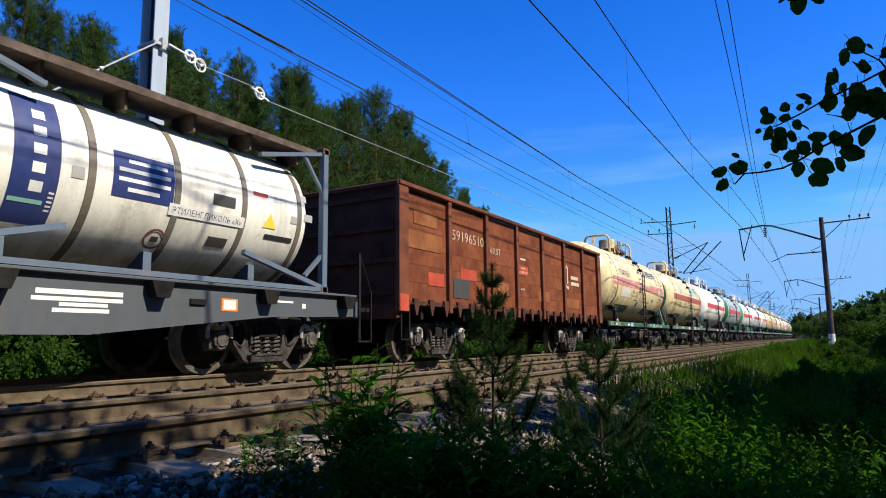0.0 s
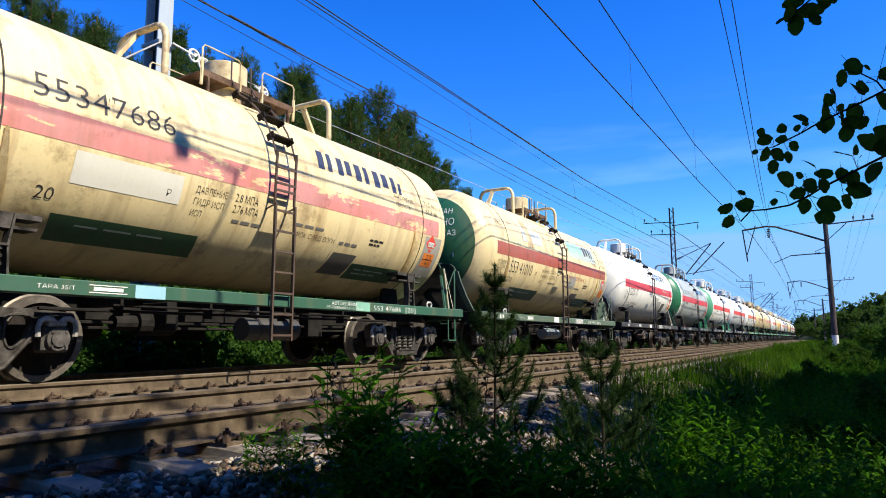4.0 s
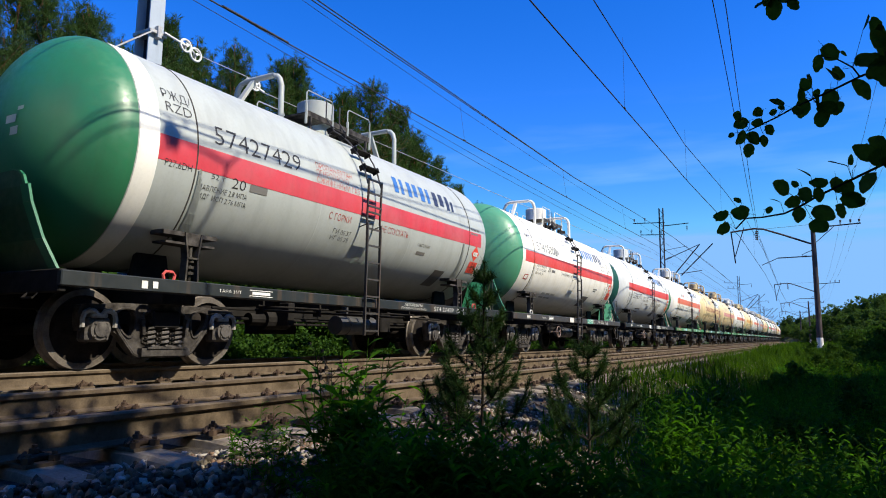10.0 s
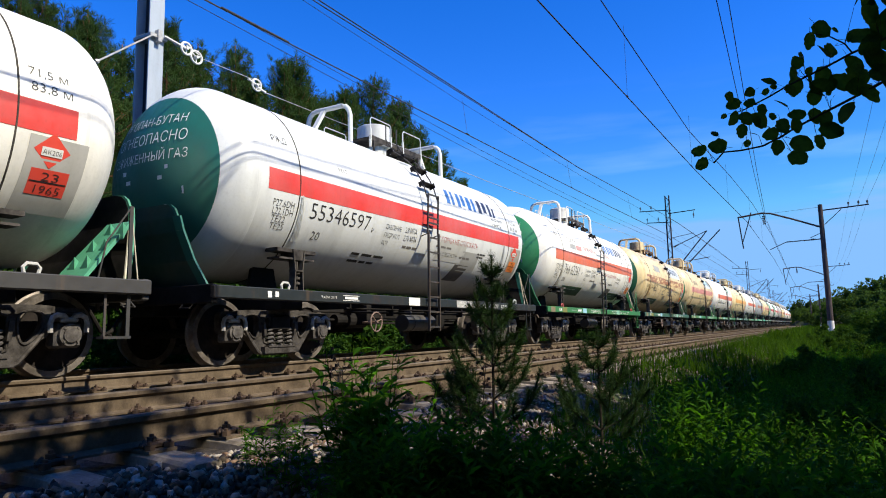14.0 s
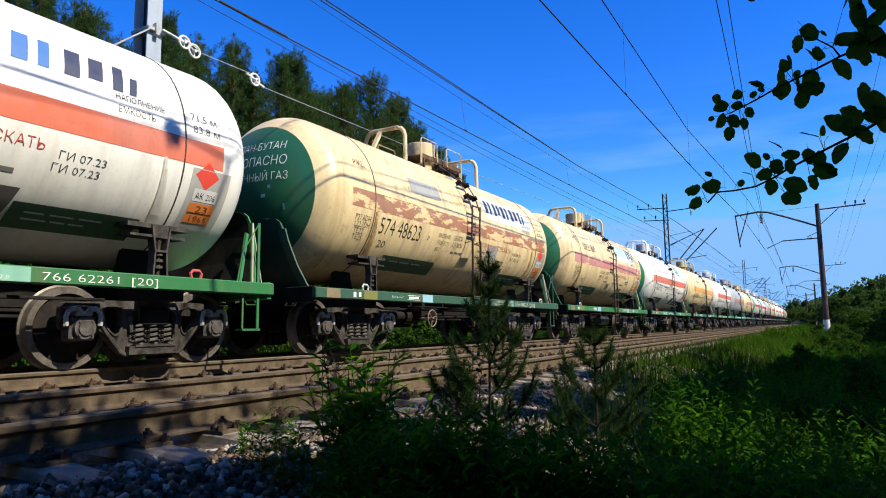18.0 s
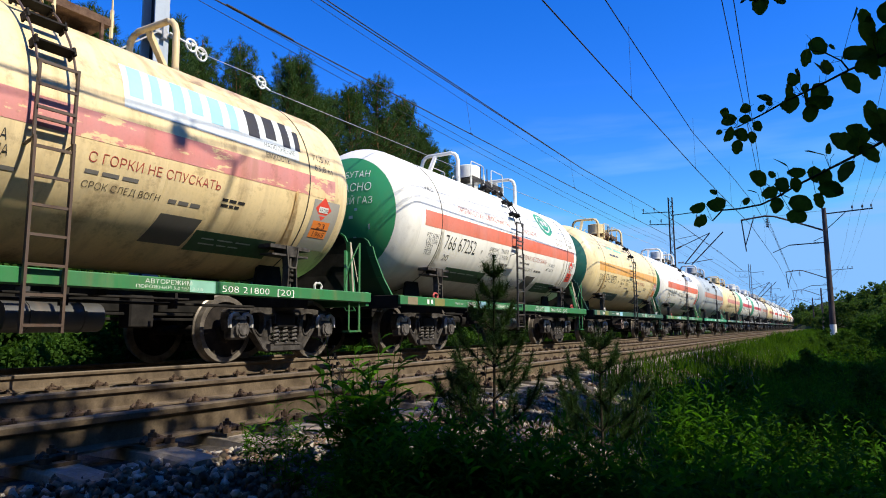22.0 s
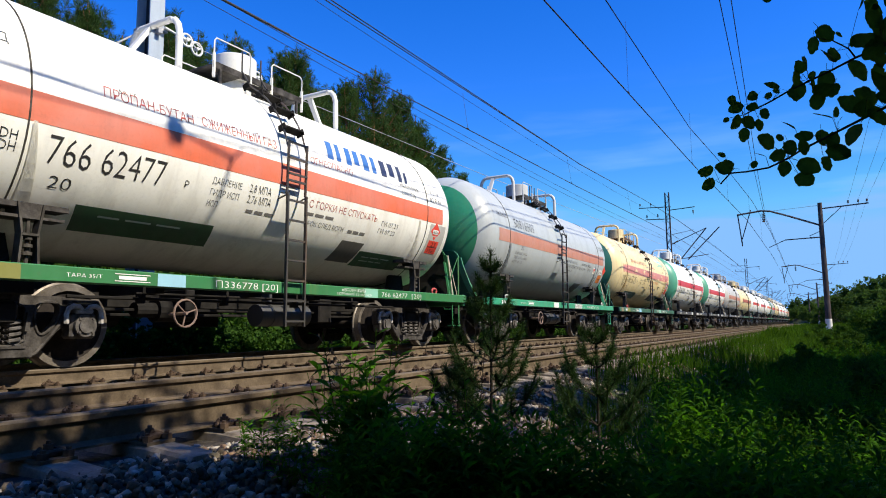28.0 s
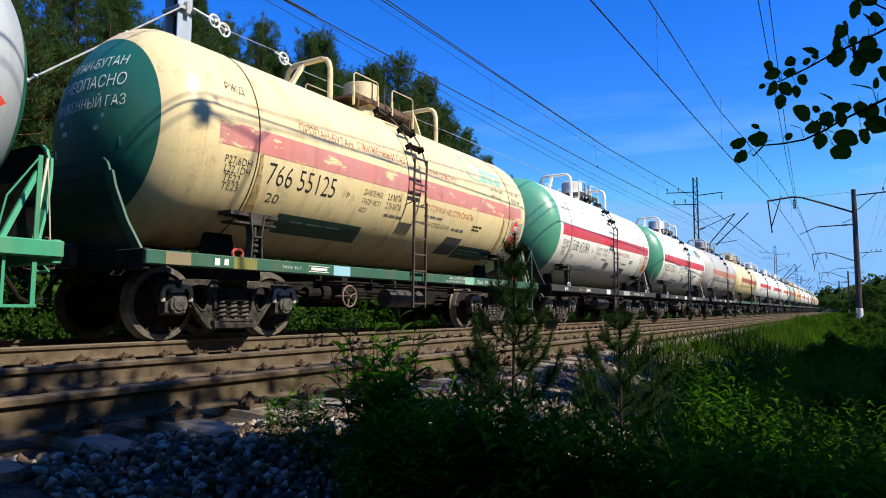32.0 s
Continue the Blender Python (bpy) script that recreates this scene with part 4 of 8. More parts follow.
def dome_words(parent, lines, mat):
    """White words on the near dome."""
    for text, size, z, width in lines:
        if text:
            v, f = lettering(text, size)
            v = v.copy()
            v[:, 0] *= width / max(1e-3, v[:, 0].max())
        else:
            v, f = np.array([(0, 0, 0), (width, 0, 0), (width, size, 0), (0, size, 0)], float), np.array([(0, 1, 2), (0, 2, 3)])
        x = v[:, 0] - width / 2
        zz = z + v[:, 1]
        r2 = np.minimum(x * x + zz * zz, 2.2) / (TANK_R + 0.001) ** 2
        y = -(4.75 + 0.806 * np.sqrt(1 - r2)) - 0.012
        put("lettering", mesh_np("lettering", np.stack([x, y, TANK_Z + zz], 1), f, mat), parent)


def tank_car(spec, label, detailed=True, rolling=True):
    num, body, rust, dome, dome_col, stripe, fr, logo, low = spec
    car = thing("tank_car", label, "tank car", "tank cars of the goods train")
    m_body = coat("tank_paint", body, rust, 0.4 if rust > 0.3 else 0.28, 0.36)
    m_dome = coat("dome_paint", dome_col, rust * 0.5, 0.3, 0.36)
    worn = {TAN: 0.45, PINK: 0.12}.get(stripe, 0.0) if rust > 0.25 else 0.0
    m_stripe = coat("stripe_paint", stripe, rust * 0.9, 0.3, 0.42, 0.5, body if worn else None, worn)
    m_frame = coat("frame_paint", fr, 0.22, 0.35, 0.5, 0.3)
    m_fit = coat("fitting_paint", tuple(c * 0.9 for c in body) if body != GREY else (0.5, 0.5, 0.5), min(0.6, rust + 0.12), 0.4, 0.45)
    tank = put("tank", BASE["shell"], car, mat=m_body)
    for k in (0, 1):
        d = put("tank_end", BASE["dome"], tank, pose(0, 0, 0, 0, 0, 180 - 180 * k), mat=m_dome if dome == "full" and k == 0 else m_body)
        if dome == "disc":
            put("painted_end", BASE["dome_disc"], tank, pose(0, 0, 0, 0, 0, 180 - 180 * k), mat=m_dome)
    put("stripe", BASE["stripe"], tank, mat=m_stripe)
    put("stripe", BASE["stripe_back"], tank, mat=m_stripe)
    for y in (-3.88, 3.98):
        put("strap", BASE["strap"], tank, pose(0, y, 0), mat=MAT_STRAP)
    for y in (-4.72, -1.35, 1.45, 4.72):
        put("weld_seam", BASE["weld_seam"], tank, pose(0, y, 0), mat=m_body)
    put("centre_sill", BASE["centre_sill"], car, mat=MAT_UNDER)
    for s in (-1, 1):
        put("side_sill", BASE["side_sill"], car, pose(s * 1.5, 0, 0), mat=m_frame)
        turn = pose(0, s * 5.46, 0, 0, 0, 0 if s > 0 else 180)
        put("end_beam", BASE["end_beam"], car, turn, mat=m_frame if s > 0 else MAT_UNDER)
        put("coupler", BASE["coupler"], car, pose(0, s * 5.55, 0, 0, 0, 0 if s > 0 else 180), mat=MAT_CAST)
        put("brake_hose", BASE["brake_hose"], car, pose(0, s * 5.45, 0, 0, 0, 0 if s > 0 else 180), mat=MAT_UNDER)
        m_stop = m_dome if num in ("57415002", "57427429", "55346597") else m_frame
        # Shields take darkened colours, black at the far end, that stand for shade.
        put("head_shield", BASE["head_shield"], car, Matrix.Diagonal((1, s, 1, 1)), mat=MAT_UNDER if s > 0 else coat("shaded_grimy_shield_paint", tuple(c * 0.4 for c in (dome_col if m_stop is m_dome else fr)), 0.1, 0.6))
        for k in (0, 1):
            mirror = Matrix.Diagonal((1 if k else -1, s, 1, 1))
            put("end_stop", BASE["end_stop"], car, mirror, mat=m_stop)
            if s > 0:
                if num in ("57415002", "57427429", "55341010"):
                    put("gusset_plate", BASE["gusset_plate"], car, mirror, mat=m_stop)
                elif fr not in (F_BLACK, F_GREY):
                    put("end_strut", BASE["end_strut"], car, mirror, mat=m_frame)
                put("end_post", BASE["end_post"], car, mirror, mat=coat("cream_post_paint", (0.42, 0.38, 0.28), 0.2, 0.3))
        for y in (-3.72, 3.8):
            put("saddle_bracket", BASE["saddle_bracket"], car, pose(0, y, 0) if s > 0 else pose(0, y, 0, 0, 0, 180), mat=MAT_STRAP)
            put("saddle_plate", BASE["saddle_plate"], tank, pose(0, y, 0) if s > 0 else pose(0, y, 0, 0, 0, 180), mat=MAT_CAST)
            put("strap_end", BASE["strap_end"], tank, pose(0, y, 0) if s > 0 else pose(0, y, 0, 0, 0, 180), mat=m_body)
    put("corner_step", BASE["corner_step"], car, mat=m_frame)
    put("corner_step", BASE["corner_step"], car, pose(0, 0, 0, 0, 0, 180), mat=m_frame)
    lad = put("ladder", BASE["ladder_stiles"], car, pose(0, -0.05, 0), mat=coat("ladder_paint", (0.05, 0.045, 0.04) if rust < 0.3 else (0.085, 0.055, 0.04), 0.3, 0.4))
    m_rung = lad.material_slots[0].material
    for k in range(8):
        put("rung", BASE["rung"], lad, pose(1.61, 0, 0.52 + 0.30 * k), mat=m_rung)
    for k in range(3):
        put("rung", BASE["rung"], lad, pose(1.63, 0, 2.72 + 0.24 * k), mat=m_rung)
    for a in (24, 38, 52, 64):
        put("tread", BASE["tread"], lad, pose((TANK_R + 0.12) * math.cos(radians(a)), 0, TANK_Z + (TANK_R + 0.12) * math.sin(radians(a)), 0, -20, 0), mat=MAT_UNDER)
    put("guard_arch", BASE["guard_arch"], car, mat=m_fit)
    put("guard_arch", BASE["guard_arch_back"], car, mat=m_fit)
    put("hatch", BASE["hatch"], car, pose(0, 0.14, 0), mat=m_fit)
    put("gangway", BASE["gangway"], car, mat=MAT_CAST_RUST if rust > 0.2 else MAT_CAST)
    for x in (-0.61, 0.61):
        for y in (-0.45, 0.76):
            put("gangway_rail", BASE["gangway_rail"], car, pose(x, y, 0), mat=m_fit)
    put("air_reservoir", BASE["air_reservoir"], car, pose(0.12, 1.28, 0.03) if num == "57448623" else pose(0, 0, 0), mat=coat("reservoir_paint", (0.20, 0.23, 0.24) if num in ("57448623", "55341010") else (0.05, 0.05, 0.05), 0.1, 0.5))
    put("brake_gear", BASE["brake_gear"], car, mat=MAT_UNDER)
    for y in (-3.9, 3.9):
        bogie(car, y, rolling)
    for y in (-4.2, 4.2):
        put("tow_loop", BASE["tow_loop"], car, pose(0, y, 0), mat=coat("loop_paint", (0.55, 0.08, 0.07) if num[0] != "5" or num == "57427429" else (0.5, 0.5, 0.48), 0.1, 0.2))
    if not detailed:
        return car
    if num[-1] in "2735":
        put("hand_wheel", BASE["hand_wheel"], car, pose(0, -1.9, 0), mat=coat("hand_wheel_paint", (0.22, 0.15, 0.12), 0.2, 0.3))
    # writing on the side of the tank
    ink = MAT_BLACK_LETTER
    old = num[0] == "5"
    if num in ("55347686", "57427429", "57415002", "50821800", "50816503", "55346597"):
        y, a, w = {"55346597": (-3.6, -25, 1.62), "50821800": (-3.52, 6, 1.45), "50816503": (-3.55, 4, 1.4)}.get(num, (-3.62, 3, 1.75))
        write(tank, num, 0.38 if w < 1.7 else 0.40, y, a, ink, w, "fleet_number")
        if num not in ("57427429", "50816503", "57415002"):
            write(tank, "20", 0.22, -3.42, -38, ink)
    else:
        write(tank, num if num == "55331177" else num[:3] + " " + num[3:], 0.46, -3.66, -28 if num != "55331177" else -25, ink, 1.45 if num != "55331177" else 1.25, "fleet_number")
        write(tank, "20", 0.21, -3.42 if num == "55331177" else -3.56, -42 if num == "55331177" else -38, ink, 0.26)
    banded = num == "57427429"
    if banded:
        patch("painted_band", tank, -4.74, -4.46, -100, 260, coat("white_band_paint", WHITE, 0.05, 0.2), 0.0075)
        write(tank, "РЖД/", 0.21, -4.38, 20, ink, 0.46)
        write(tank, "RZD", 0.21, -4.36, 12.5, ink, 0.42)
        write(tank, "P27,6DH", 0.13, -4.36, -15, ink, 0.42)
        write(tank, "52 т", 0.10, -3.62, -15.5, ink, 0.24)
        write(tank, "20", 0.21, -3.26, -17.5, ink, 0.26)
        patch("small_writing", tank, -2.92, -2.58, -17, -13, MAT_GREY_LETTER, 0.004)
        write(tank, "ДАВЛЕНИЕ 2,8 МПА", 0.10, -3.80, -22, ink, 0.86)
        write(tank, "ГИДР ИСП 2,76 МПА", 0.10, -3.82, -26.5, ink, 0.90)
        write(tank, "С ГОРКИ", 0.165, -1.12, -20.5, MAT_RED_LETTER, 0.60)
        write(tank, "НЕ СПУСКАТЬ", 0.165, 0.40, -20.5, MAT_RED_LETTER, 0.95)
        write(tank, "ГИ 05.37", 0.12, -0.92, -29, ink, 0.50)
        write(tank, "ИГ 05.25", 0.12, -0.94, -33.5, ink, 0.50)
        write(tank, "СОБСТВЕННИК", 0.085, 1.78, -24.5, ink, 0.50)
        patch("small_writing", tank, 1.82, 2.15, -31, -28.5, MAT_GREY_LETTER, 0.004)
        patch("white_stencil", tank, -0.05, 0.34, -48, -39, MAT_PALE_LETTER, 0.004, 0.05)
        patch("stencil_field", tank, 0.02, 0.27, -46, -41, m_body, 0.0055, 0.035)
        for k, (t, w) in enumerate((("ПРОПАН-БУТАН", 0.98), ("ОГНЕОПАСНО", 0.86), ("СЖИЖЕННЫЙ ГАЗ", 1.16))):
            write(tank, t, 0.15, -1.50, 9.5 - 4.8 * k, MAT_RED_LETTER, w)
    elif num == "50816503":
        write(tank, "РЖД/RZD", 0.17, -4.55, 12, ink, 0.62)
        write(tank, "20", 0.18, -3.12, -17.5, ink, 0.2)
        for k, (t, w) in enumerate((("ДАВЛЕНИЕ 2,1 МПА", 0.84), ("ГИДР ИСП 2,6 МПА", 0.88), ("ИСП 09 23", 0.62))):
            write(tank, t, 0.10, -3.46, -22.5 - 4.5 * k, MAT_GREY_LETTER, w)
    elif num == "57415002":
        write(tank, "РЖД", 0.17, -4.42, 14, ink, 0.36)
        write(tank, "20", 0.21, -2.70, -18.5, ink, 0.24)
        for k, (t, w) in enumerate((("ДАВЛЕНИЕ 2,8 МПА", 0.82), ("ГИДР ИСП 2,76 МПА", 0.84), ("ИСП 08 23", 0.60))):
            write(tank, t, 0.10, -3.66, -15.5 - 4.2 * k, MAT_GREY_LETTER, w)
        patch("small_writing", tank, -2.35, -2.05, -18, -15, MAT_GREY_LETTER, 0.004)
        patch("red_stencil", tank, -4.40, -4.12, -32.5, -26.5, MAT_RED_LETTER, 0.004, 0.03)
        patch("stencil_field", tank, -4.36, -4.16, -31.5, -27.5, m_body, 0.0055, 0.02)
        patch("painted_over_patch", tank, -2.15, -1.7, 5, 11, MAT_GREY_PATCH, 0.004, 0.03)
        write(tank, "СЖИЖЕННЫЙ ГАЗ", 0.13, -1.5, -18.5, MAT_GREY_LETTER, 1.15)
    elif num == "55331177":
        write(tank, "РЖД/RZD", 0.15, -4.55, 6.5, MAT_GREY_LETTER, 0.55)
        for k, t in enumerate(("P27,6DH", "L22,1DH", "TE22", "TE25")):
            write(tank, t, 0.12, -4.42 + 0.02 * k, -21.0 - 4.0 * k, ink, (0.38, 0.36, 0.25, 0.25)[k])
        patch("writing_frame", tank, -2.98, -1.98, -44.5, -36, MAT_GREY_LETTER, 0.0038)
        patch("writing_field", tank, -2.95, -2.01, -44, -36.5, m_body, 0.0052)
        write(tank, "СОБСТВЕННИК", 0.10, -2.88, -40, ink, 0.76, lift=0.009)
        patch("small_writing", tank, -2.75, -2.2, -43.2, -41.2, MAT_GREY_LETTER, 0.0085)
        write(tank, "С ГОРКИ НЕ СПУСКАТЬ", 0.115, 2.72, -17.5, MAT_RED_LETTER, 1.12)
    else:
        write(tank, "РЖД", 0.17, -4.42, 17, ink, 0.34)
        write(tank, "Р", 0.13, -1.92, -26, ink)
        for k, t in enumerate(("P27,6DH", "L22,1DH", "TE22", "TE25")):
            write(tank, t, 0.15, -4.42 + 0.02 * k, -21.5 - 4.6 * k, ink, (0.46, 0.44, 0.29, 0.29)[k])
        for k, (a, b) in enumerate((("ДАВЛЕНИЕ", "2,8 МПА"), ("ГИДР ИСП", "2,76 МПА"), ("ИСП", ""))):
            write(tank, a, 0.125, -1.50, -21 - 6.0 * k, ink, (0.52, 0.50, 0.18)[k])
            if b:
                write(tank, b, 0.16, -0.84, -21 - 6.0 * k, ink, (0.42, 0.46)[k])
        tank_bars(tank, -0.80, -32.5, 1, MAT_GREY_LETTER, 0.6, 0.06)
        if num != "55347686":
            write(tank, "С ГОРКИ НЕ СПУСКАТЬ", 0.165, 0.42, -22, MAT_RED_LETTER, 1.85)
    if num[0] == "7":
        if num == "76662261":
            write(tank, "П336759", 0.22, -3.3, 13, MAT_GREY_LETTER, 0.88)
            for k, mt in enumerate((MAT_GREY_PATCH, coat("smudged_red_letters", (0.55, 0.28, 0.25), 0.0, 0.2, 0.5, 0.4))):
                patch("smudged_writing", tank, -3.15 + 0.62 * k, -2.6 + 0.62 * k, 4.5, 10.5, mt, 0.004, 0.03)
        else:
            write(tank, "ПРОПАН-БУТАН", 0.19, -3.1, 6, MAT_RED_LETTER, 1.25)
        write(tank, "СЖИЖЕННЫЙ ГАЗ", 0.19, -1.72, 7, MAT_RED_LETTER, 1.38)
        write(tank, "ОГНЕОПАСНО", 0.165, 0.40, 5, MAT_RED_LETTER, 1.1)
    if num == "55331177":
        write(tank, "ПРОПАН-БУТАН", 0.19, 2.35, -7, MAT_CHALK, 1.5)
    if num == "50816503":
        for k, (words, w) in enumerate((("РЕГ № 45154 17220", 0.95), ("СРОК СЛЕД ВОГН 08 01 23", 1.25), ("ПР 04 17", 0.42))):
            write(tank, words, 0.12, 0.70 + 0.08 * k, -19 - 5.5 * k, ink, w)
    elif num not in ("57427429", "55331177", "57415002"):
        tank_bars(tank, 0.42, -27.0, 1, MAT_GREY_LETTER, 0.75, 0.06)
        write(tank, "СРОК СЛЕД ВОГН", 0.12, 0.42, -33.5, ink, 1.0)
        tank_bars(tank, 1.55, -33.3, 1, MAT_GREY_LETTER, 0.55, 0.07)
    dates = {"76662261": ("ГИ 07.23", "ГИ 07.23"), "57448623": ("ГИ 09.31", "НГ 09.38"), "76667252": ("ГИ 08.23", "НГ 08.23"), "76662477": ("ГИ 07.23", "ГИ 07.23")}.get(num)
    if dates:
        for k, words in enumerate(dates):
            write(tank, words, 0.13, 2.42 - 0.05 * k, -24 - 5.5 * k, ink, 0.55)
    elif num not in ("50816503", "57427429", "55331177"):
        tank_bars(tank, 2.35, -27, 2, ink, 0.45)
    if banded:
        tank_bars(tank, 4.05, 1, 2, MAT_GREY_LETTER, 0.5, 0.06, 4)
    elif num not in ("50816503", "55331177"):
        write(tank, "52,1Т", 0.08, -2.9, 10, ink, 0.24)
        write(tank, "НАПОЛНЕНИЕ", 0.11, 3.02, 8.5, ink, 0.66)
        write(tank, "ЕМКОСТЬ", 0.12, 3.04, 2.5, ink, 0.50)
        write(tank, "71,5 м", 0.15, 4.08, 10, ink, 0.42)
        write(tank, "83,8 м", 0.15, 4.10, 3.5, ink, 0.44)
    # patches of fresh paint low on the side
    lowmat = {"green": MAT_GREEN_PATCH, "teal": coat("teal_patch", (0.045, 0.11, 0.085), 0.1, 0.3), "grey": MAT_GREY_PATCH, "dark": MAT_DARK_PATCH, "none": None}[low]
    if low in ("green", "teal"):
        patch("painted_panel", tank, -3.1, -1.15, -58, -43.5, lowmat, shear=-0.06)
        tank_bars(tank, -2.85, -48.5, 1, MAT_PALE_LETTER, 1.3, 0.035, 5)
        patch("painted_panel", tank, 2.12, 3.6, -59, -45, lowmat, shear=0.03)
        tank_bars(tank, 2.3, -50, 2, MAT_PALE_LETTER, 1.0, 0.03, 3.5)
    elif low == "grey":
        patch("painted_panel", tank, 0.5, 1.7, -38, -20, coat("grey_touch_up", (0.52, 0.52, 0.49), 0.02, 0.3), shear=0.06)
        patch("painted_panel", tank, 1.7, 2.5, -45, -26, coat("grey_touch_up_dark", (0.40, 0.40, 0.38), 0.02, 0.3), shear=-0.05)
        if num != "55331177":
            tank_bars(tank, -2.2, -44, 2, ink, 1.1, 0.07, 6)
    elif low == "dark":
        tank_bars(tank, -2.4, -46, 2, MAT_GREY_PATCH, 1.3, 0.07, 6)
    dy, da = {"50816503": (0.62, -5), "57427429": (1.35, -2), "55331177": (1.15, 11), "76667252": (-0.30, 0)}.get(num, (0, 0))
    patch("dark_plate", tank, 1.42 + dy, (1.86 if banded else 2.06) + dy, -57 + da, -39 + da, coat("worn_dark_plate", (0.11, 0.10, 0.09), 0.05, 0.3, 0.5, 0.3), shear=0.10)
    if num in ("55341010", "57448623"):
        if num == "57448623":
            patch("painted_over_patch", tank, -2.6, -1.4, 9, 22, MAT_GREY_PATCH, 0.005)
        patch("painted_over_patch", tank, 0.9, 1.5, -33, -18, MAT_GREY_PATCH, 0.0035)
    if num in ("57448623", "50821800"):
        patch("painted_over_patch", tank, 0.80, 3.75, 6, 31, coat("pale_blue_touch_up", (0.60, 0.65, 0.66), 0.15, 0.3), 0.003, 0.05)
    if num == "55347686":
        patch("painted_over_patch", tank, -3.1, -1.7, -29, -15, coat("pale_touch_up", (0.72, 0.69, 0.60), 0.02, 0.2), 0.0035)
    if num == "55341010":
        patch("rust_scar", tank, -2.55, -2.2, 2, 34, coat("rusty_crown", CREAM, 0.95, 0.5), 0.006, -0.05)
        patch("painted_over_patch", tank, -2.85, -1.45, 7, 24, coat("pale_grey_touch_up", (0.47, 0.50, 0.48), 0.05, 0.3), 0.005, 0.04)
    if num in ("50821800", "57448623"):
        patch("rust_scar", tank, 1.9 if num == "50821800" else -3.6, 4.6, 40 if num == "50821800" else 60, 100, coat("rusty_crown", OCHRE, 0.95, 0.5), 0.0025)
        patch("rust_scar", tank, -4.74, -3.2, 50, 110, coat("rusty_crown", OCHRE, 0.95, 0.5), 0.0025)
    # owner's mark as plain slanted blocks
    if logo in LOGO:
        a, b = LOGO[logo]
        if logo == "faded":
            patch("painted_over_patch", tank, 0.85, 3.6, 6, 29, coat("grey_green_touch_up", (0.42, 0.47, 0.42), 0.05, 0.3), 0.003, 0.05)
        y = 0.88
        for k, w in enumerate((0.42, 0.40, 0.46, 0.48, 0.36)):
            mt = a if k < 3 else b
            w, hi = (w * 1.25, 31) if logo == "sky" else (w, 26.5)
            patch("owner_mark", tank, y, y + w * 0.36, 12.5, hi, mt, 0.005, 0.06)
            patch("owner_mark", tank, y + w * 0.58, y + w * (0.94 if k % 2 else 0.84), 12.5 + 2 * (k % 2), hi - 4 * (k == 4), mt, 0.005, 0.06)
            y += w + 0.09
    elif logo == "oval":
        fade = MAT_TEAL if num == "76655125" else coat("oval_mark_green", (0.03, 0.30, 0.17), 0.0, 0.1)
        t = [i * math.pi / 16 for i in range(32)]
        for r0, r1 in (((0.30, 0.40) if fade is not MAT_TEAL else (0.32, 0.36)), (0.0, 0.24)):
            v = [(0.40 + q * 1.32 * math.cos(a), q * math.sin(a), 0) for a in t for q in (r0, r1)]
            f = [(2 * i, 2 * i + 1, (2 * i + 3) % 64, (2 * i + 2) % 64) for i in range(32)]
            if r0 == 0.0 and fade is MAT_TEAL:
                continue
            put("owner_mark", mesh_np("owner_mark", on_tank(np.array(v), radians(27), 2.1, 0.005), f, fade), tank)
        for k in range(2):
            patch("owner_mark", tank, 2.32 + 0.25 * k, 2.5 + 0.25 * k, 24, 31, MAT_CHALK, 0.007)
        if fade is MAT_TEAL:
            for k in range(3):
                patch("owner_mark", tank, 2.75 + 0.34 * k, 3.0 + 0.34 * k, 15, 21, fade, 0.005)
            patch("owner_mark", tank, 2.7, 3.75, 24, 28, MAT_SKYBLUE, 0.005)
    elif logo == "line":
        for k in range(2):
            patch("owner_mark", tank, -3.1 + 1.0 * k, -2.25 + 1.3 * k, 24 - k, 28 - k, MAT_TEAL, 0.005)
        tank_bars(tank, -3.0, 13, 1, MAT_NAVY, 1.4, 0.09)
    # hazard diamond and orange plates at the far end, on a grey touched-up ground
    y = 4.22
    coded = num in ("57448623", "76662261")
    if num not in ("55331177", "57427429", "50816503"):
        patch("touched_up_ground", tank, y - 0.12, y + 0.50, -47, -14, coat("warm_grey_ground", (0.36, 0.34, 0.30) if body != WHITE else (0.46, 0.45, 0.42), 0.1, 0.3), 0.0035, 0.03)
    v = np.array([(0.15, -0.04, 0), (0.34, 0.15, 0), (0.15, 0.34, 0), (-0.04, 0.15, 0)], float)
    put("hazard_diamond", mesh_np("hazard_diamond", on_tank(v, radians(-23 if coded else -25), y + (0.4 if num == "50816503" else 0), 0.006), [(0, 1, 3), (1, 2, 3)], MAT_PLACARD), tank)
    if num not in ("57448623", "76662261", "50816503", "55331177"):
        patch("diamond_label", tank, y + 0.04, y + 0.26, -21.6, -18.0, MAT_CHALK, 0.0085)
        write(tank, "АК206", 0.075, y + 0.05, -20.9, ink, 0.20, lift=0.011)
    pl = MAT_PLACARD if num[0] == "7" or num in ("57427429", "57415002") else MAT_PLACARD_ORANGE
    drop = 4.5 if coded else 0.0
    if coded:
        pl = MAT_PLACARD_ORANGE
    patch("hazard_plate", tank, y - 0.02, y + 0.38, -38 - drop, -27 - drop, pl, 0.006)
    write(tank, "23", 0.13, y + 0.09, -31.6 - drop, ink, 0.19, lift=0.009)
    write(tank, "1965", 0.13, y + 0.03, -37.1 - drop, ink, 0.30, lift=0.009)
    patch("plate_line", tank, y - 0.01, y + 0.37, -32.5 - drop, -32.0 - drop, ink, 0.0085)
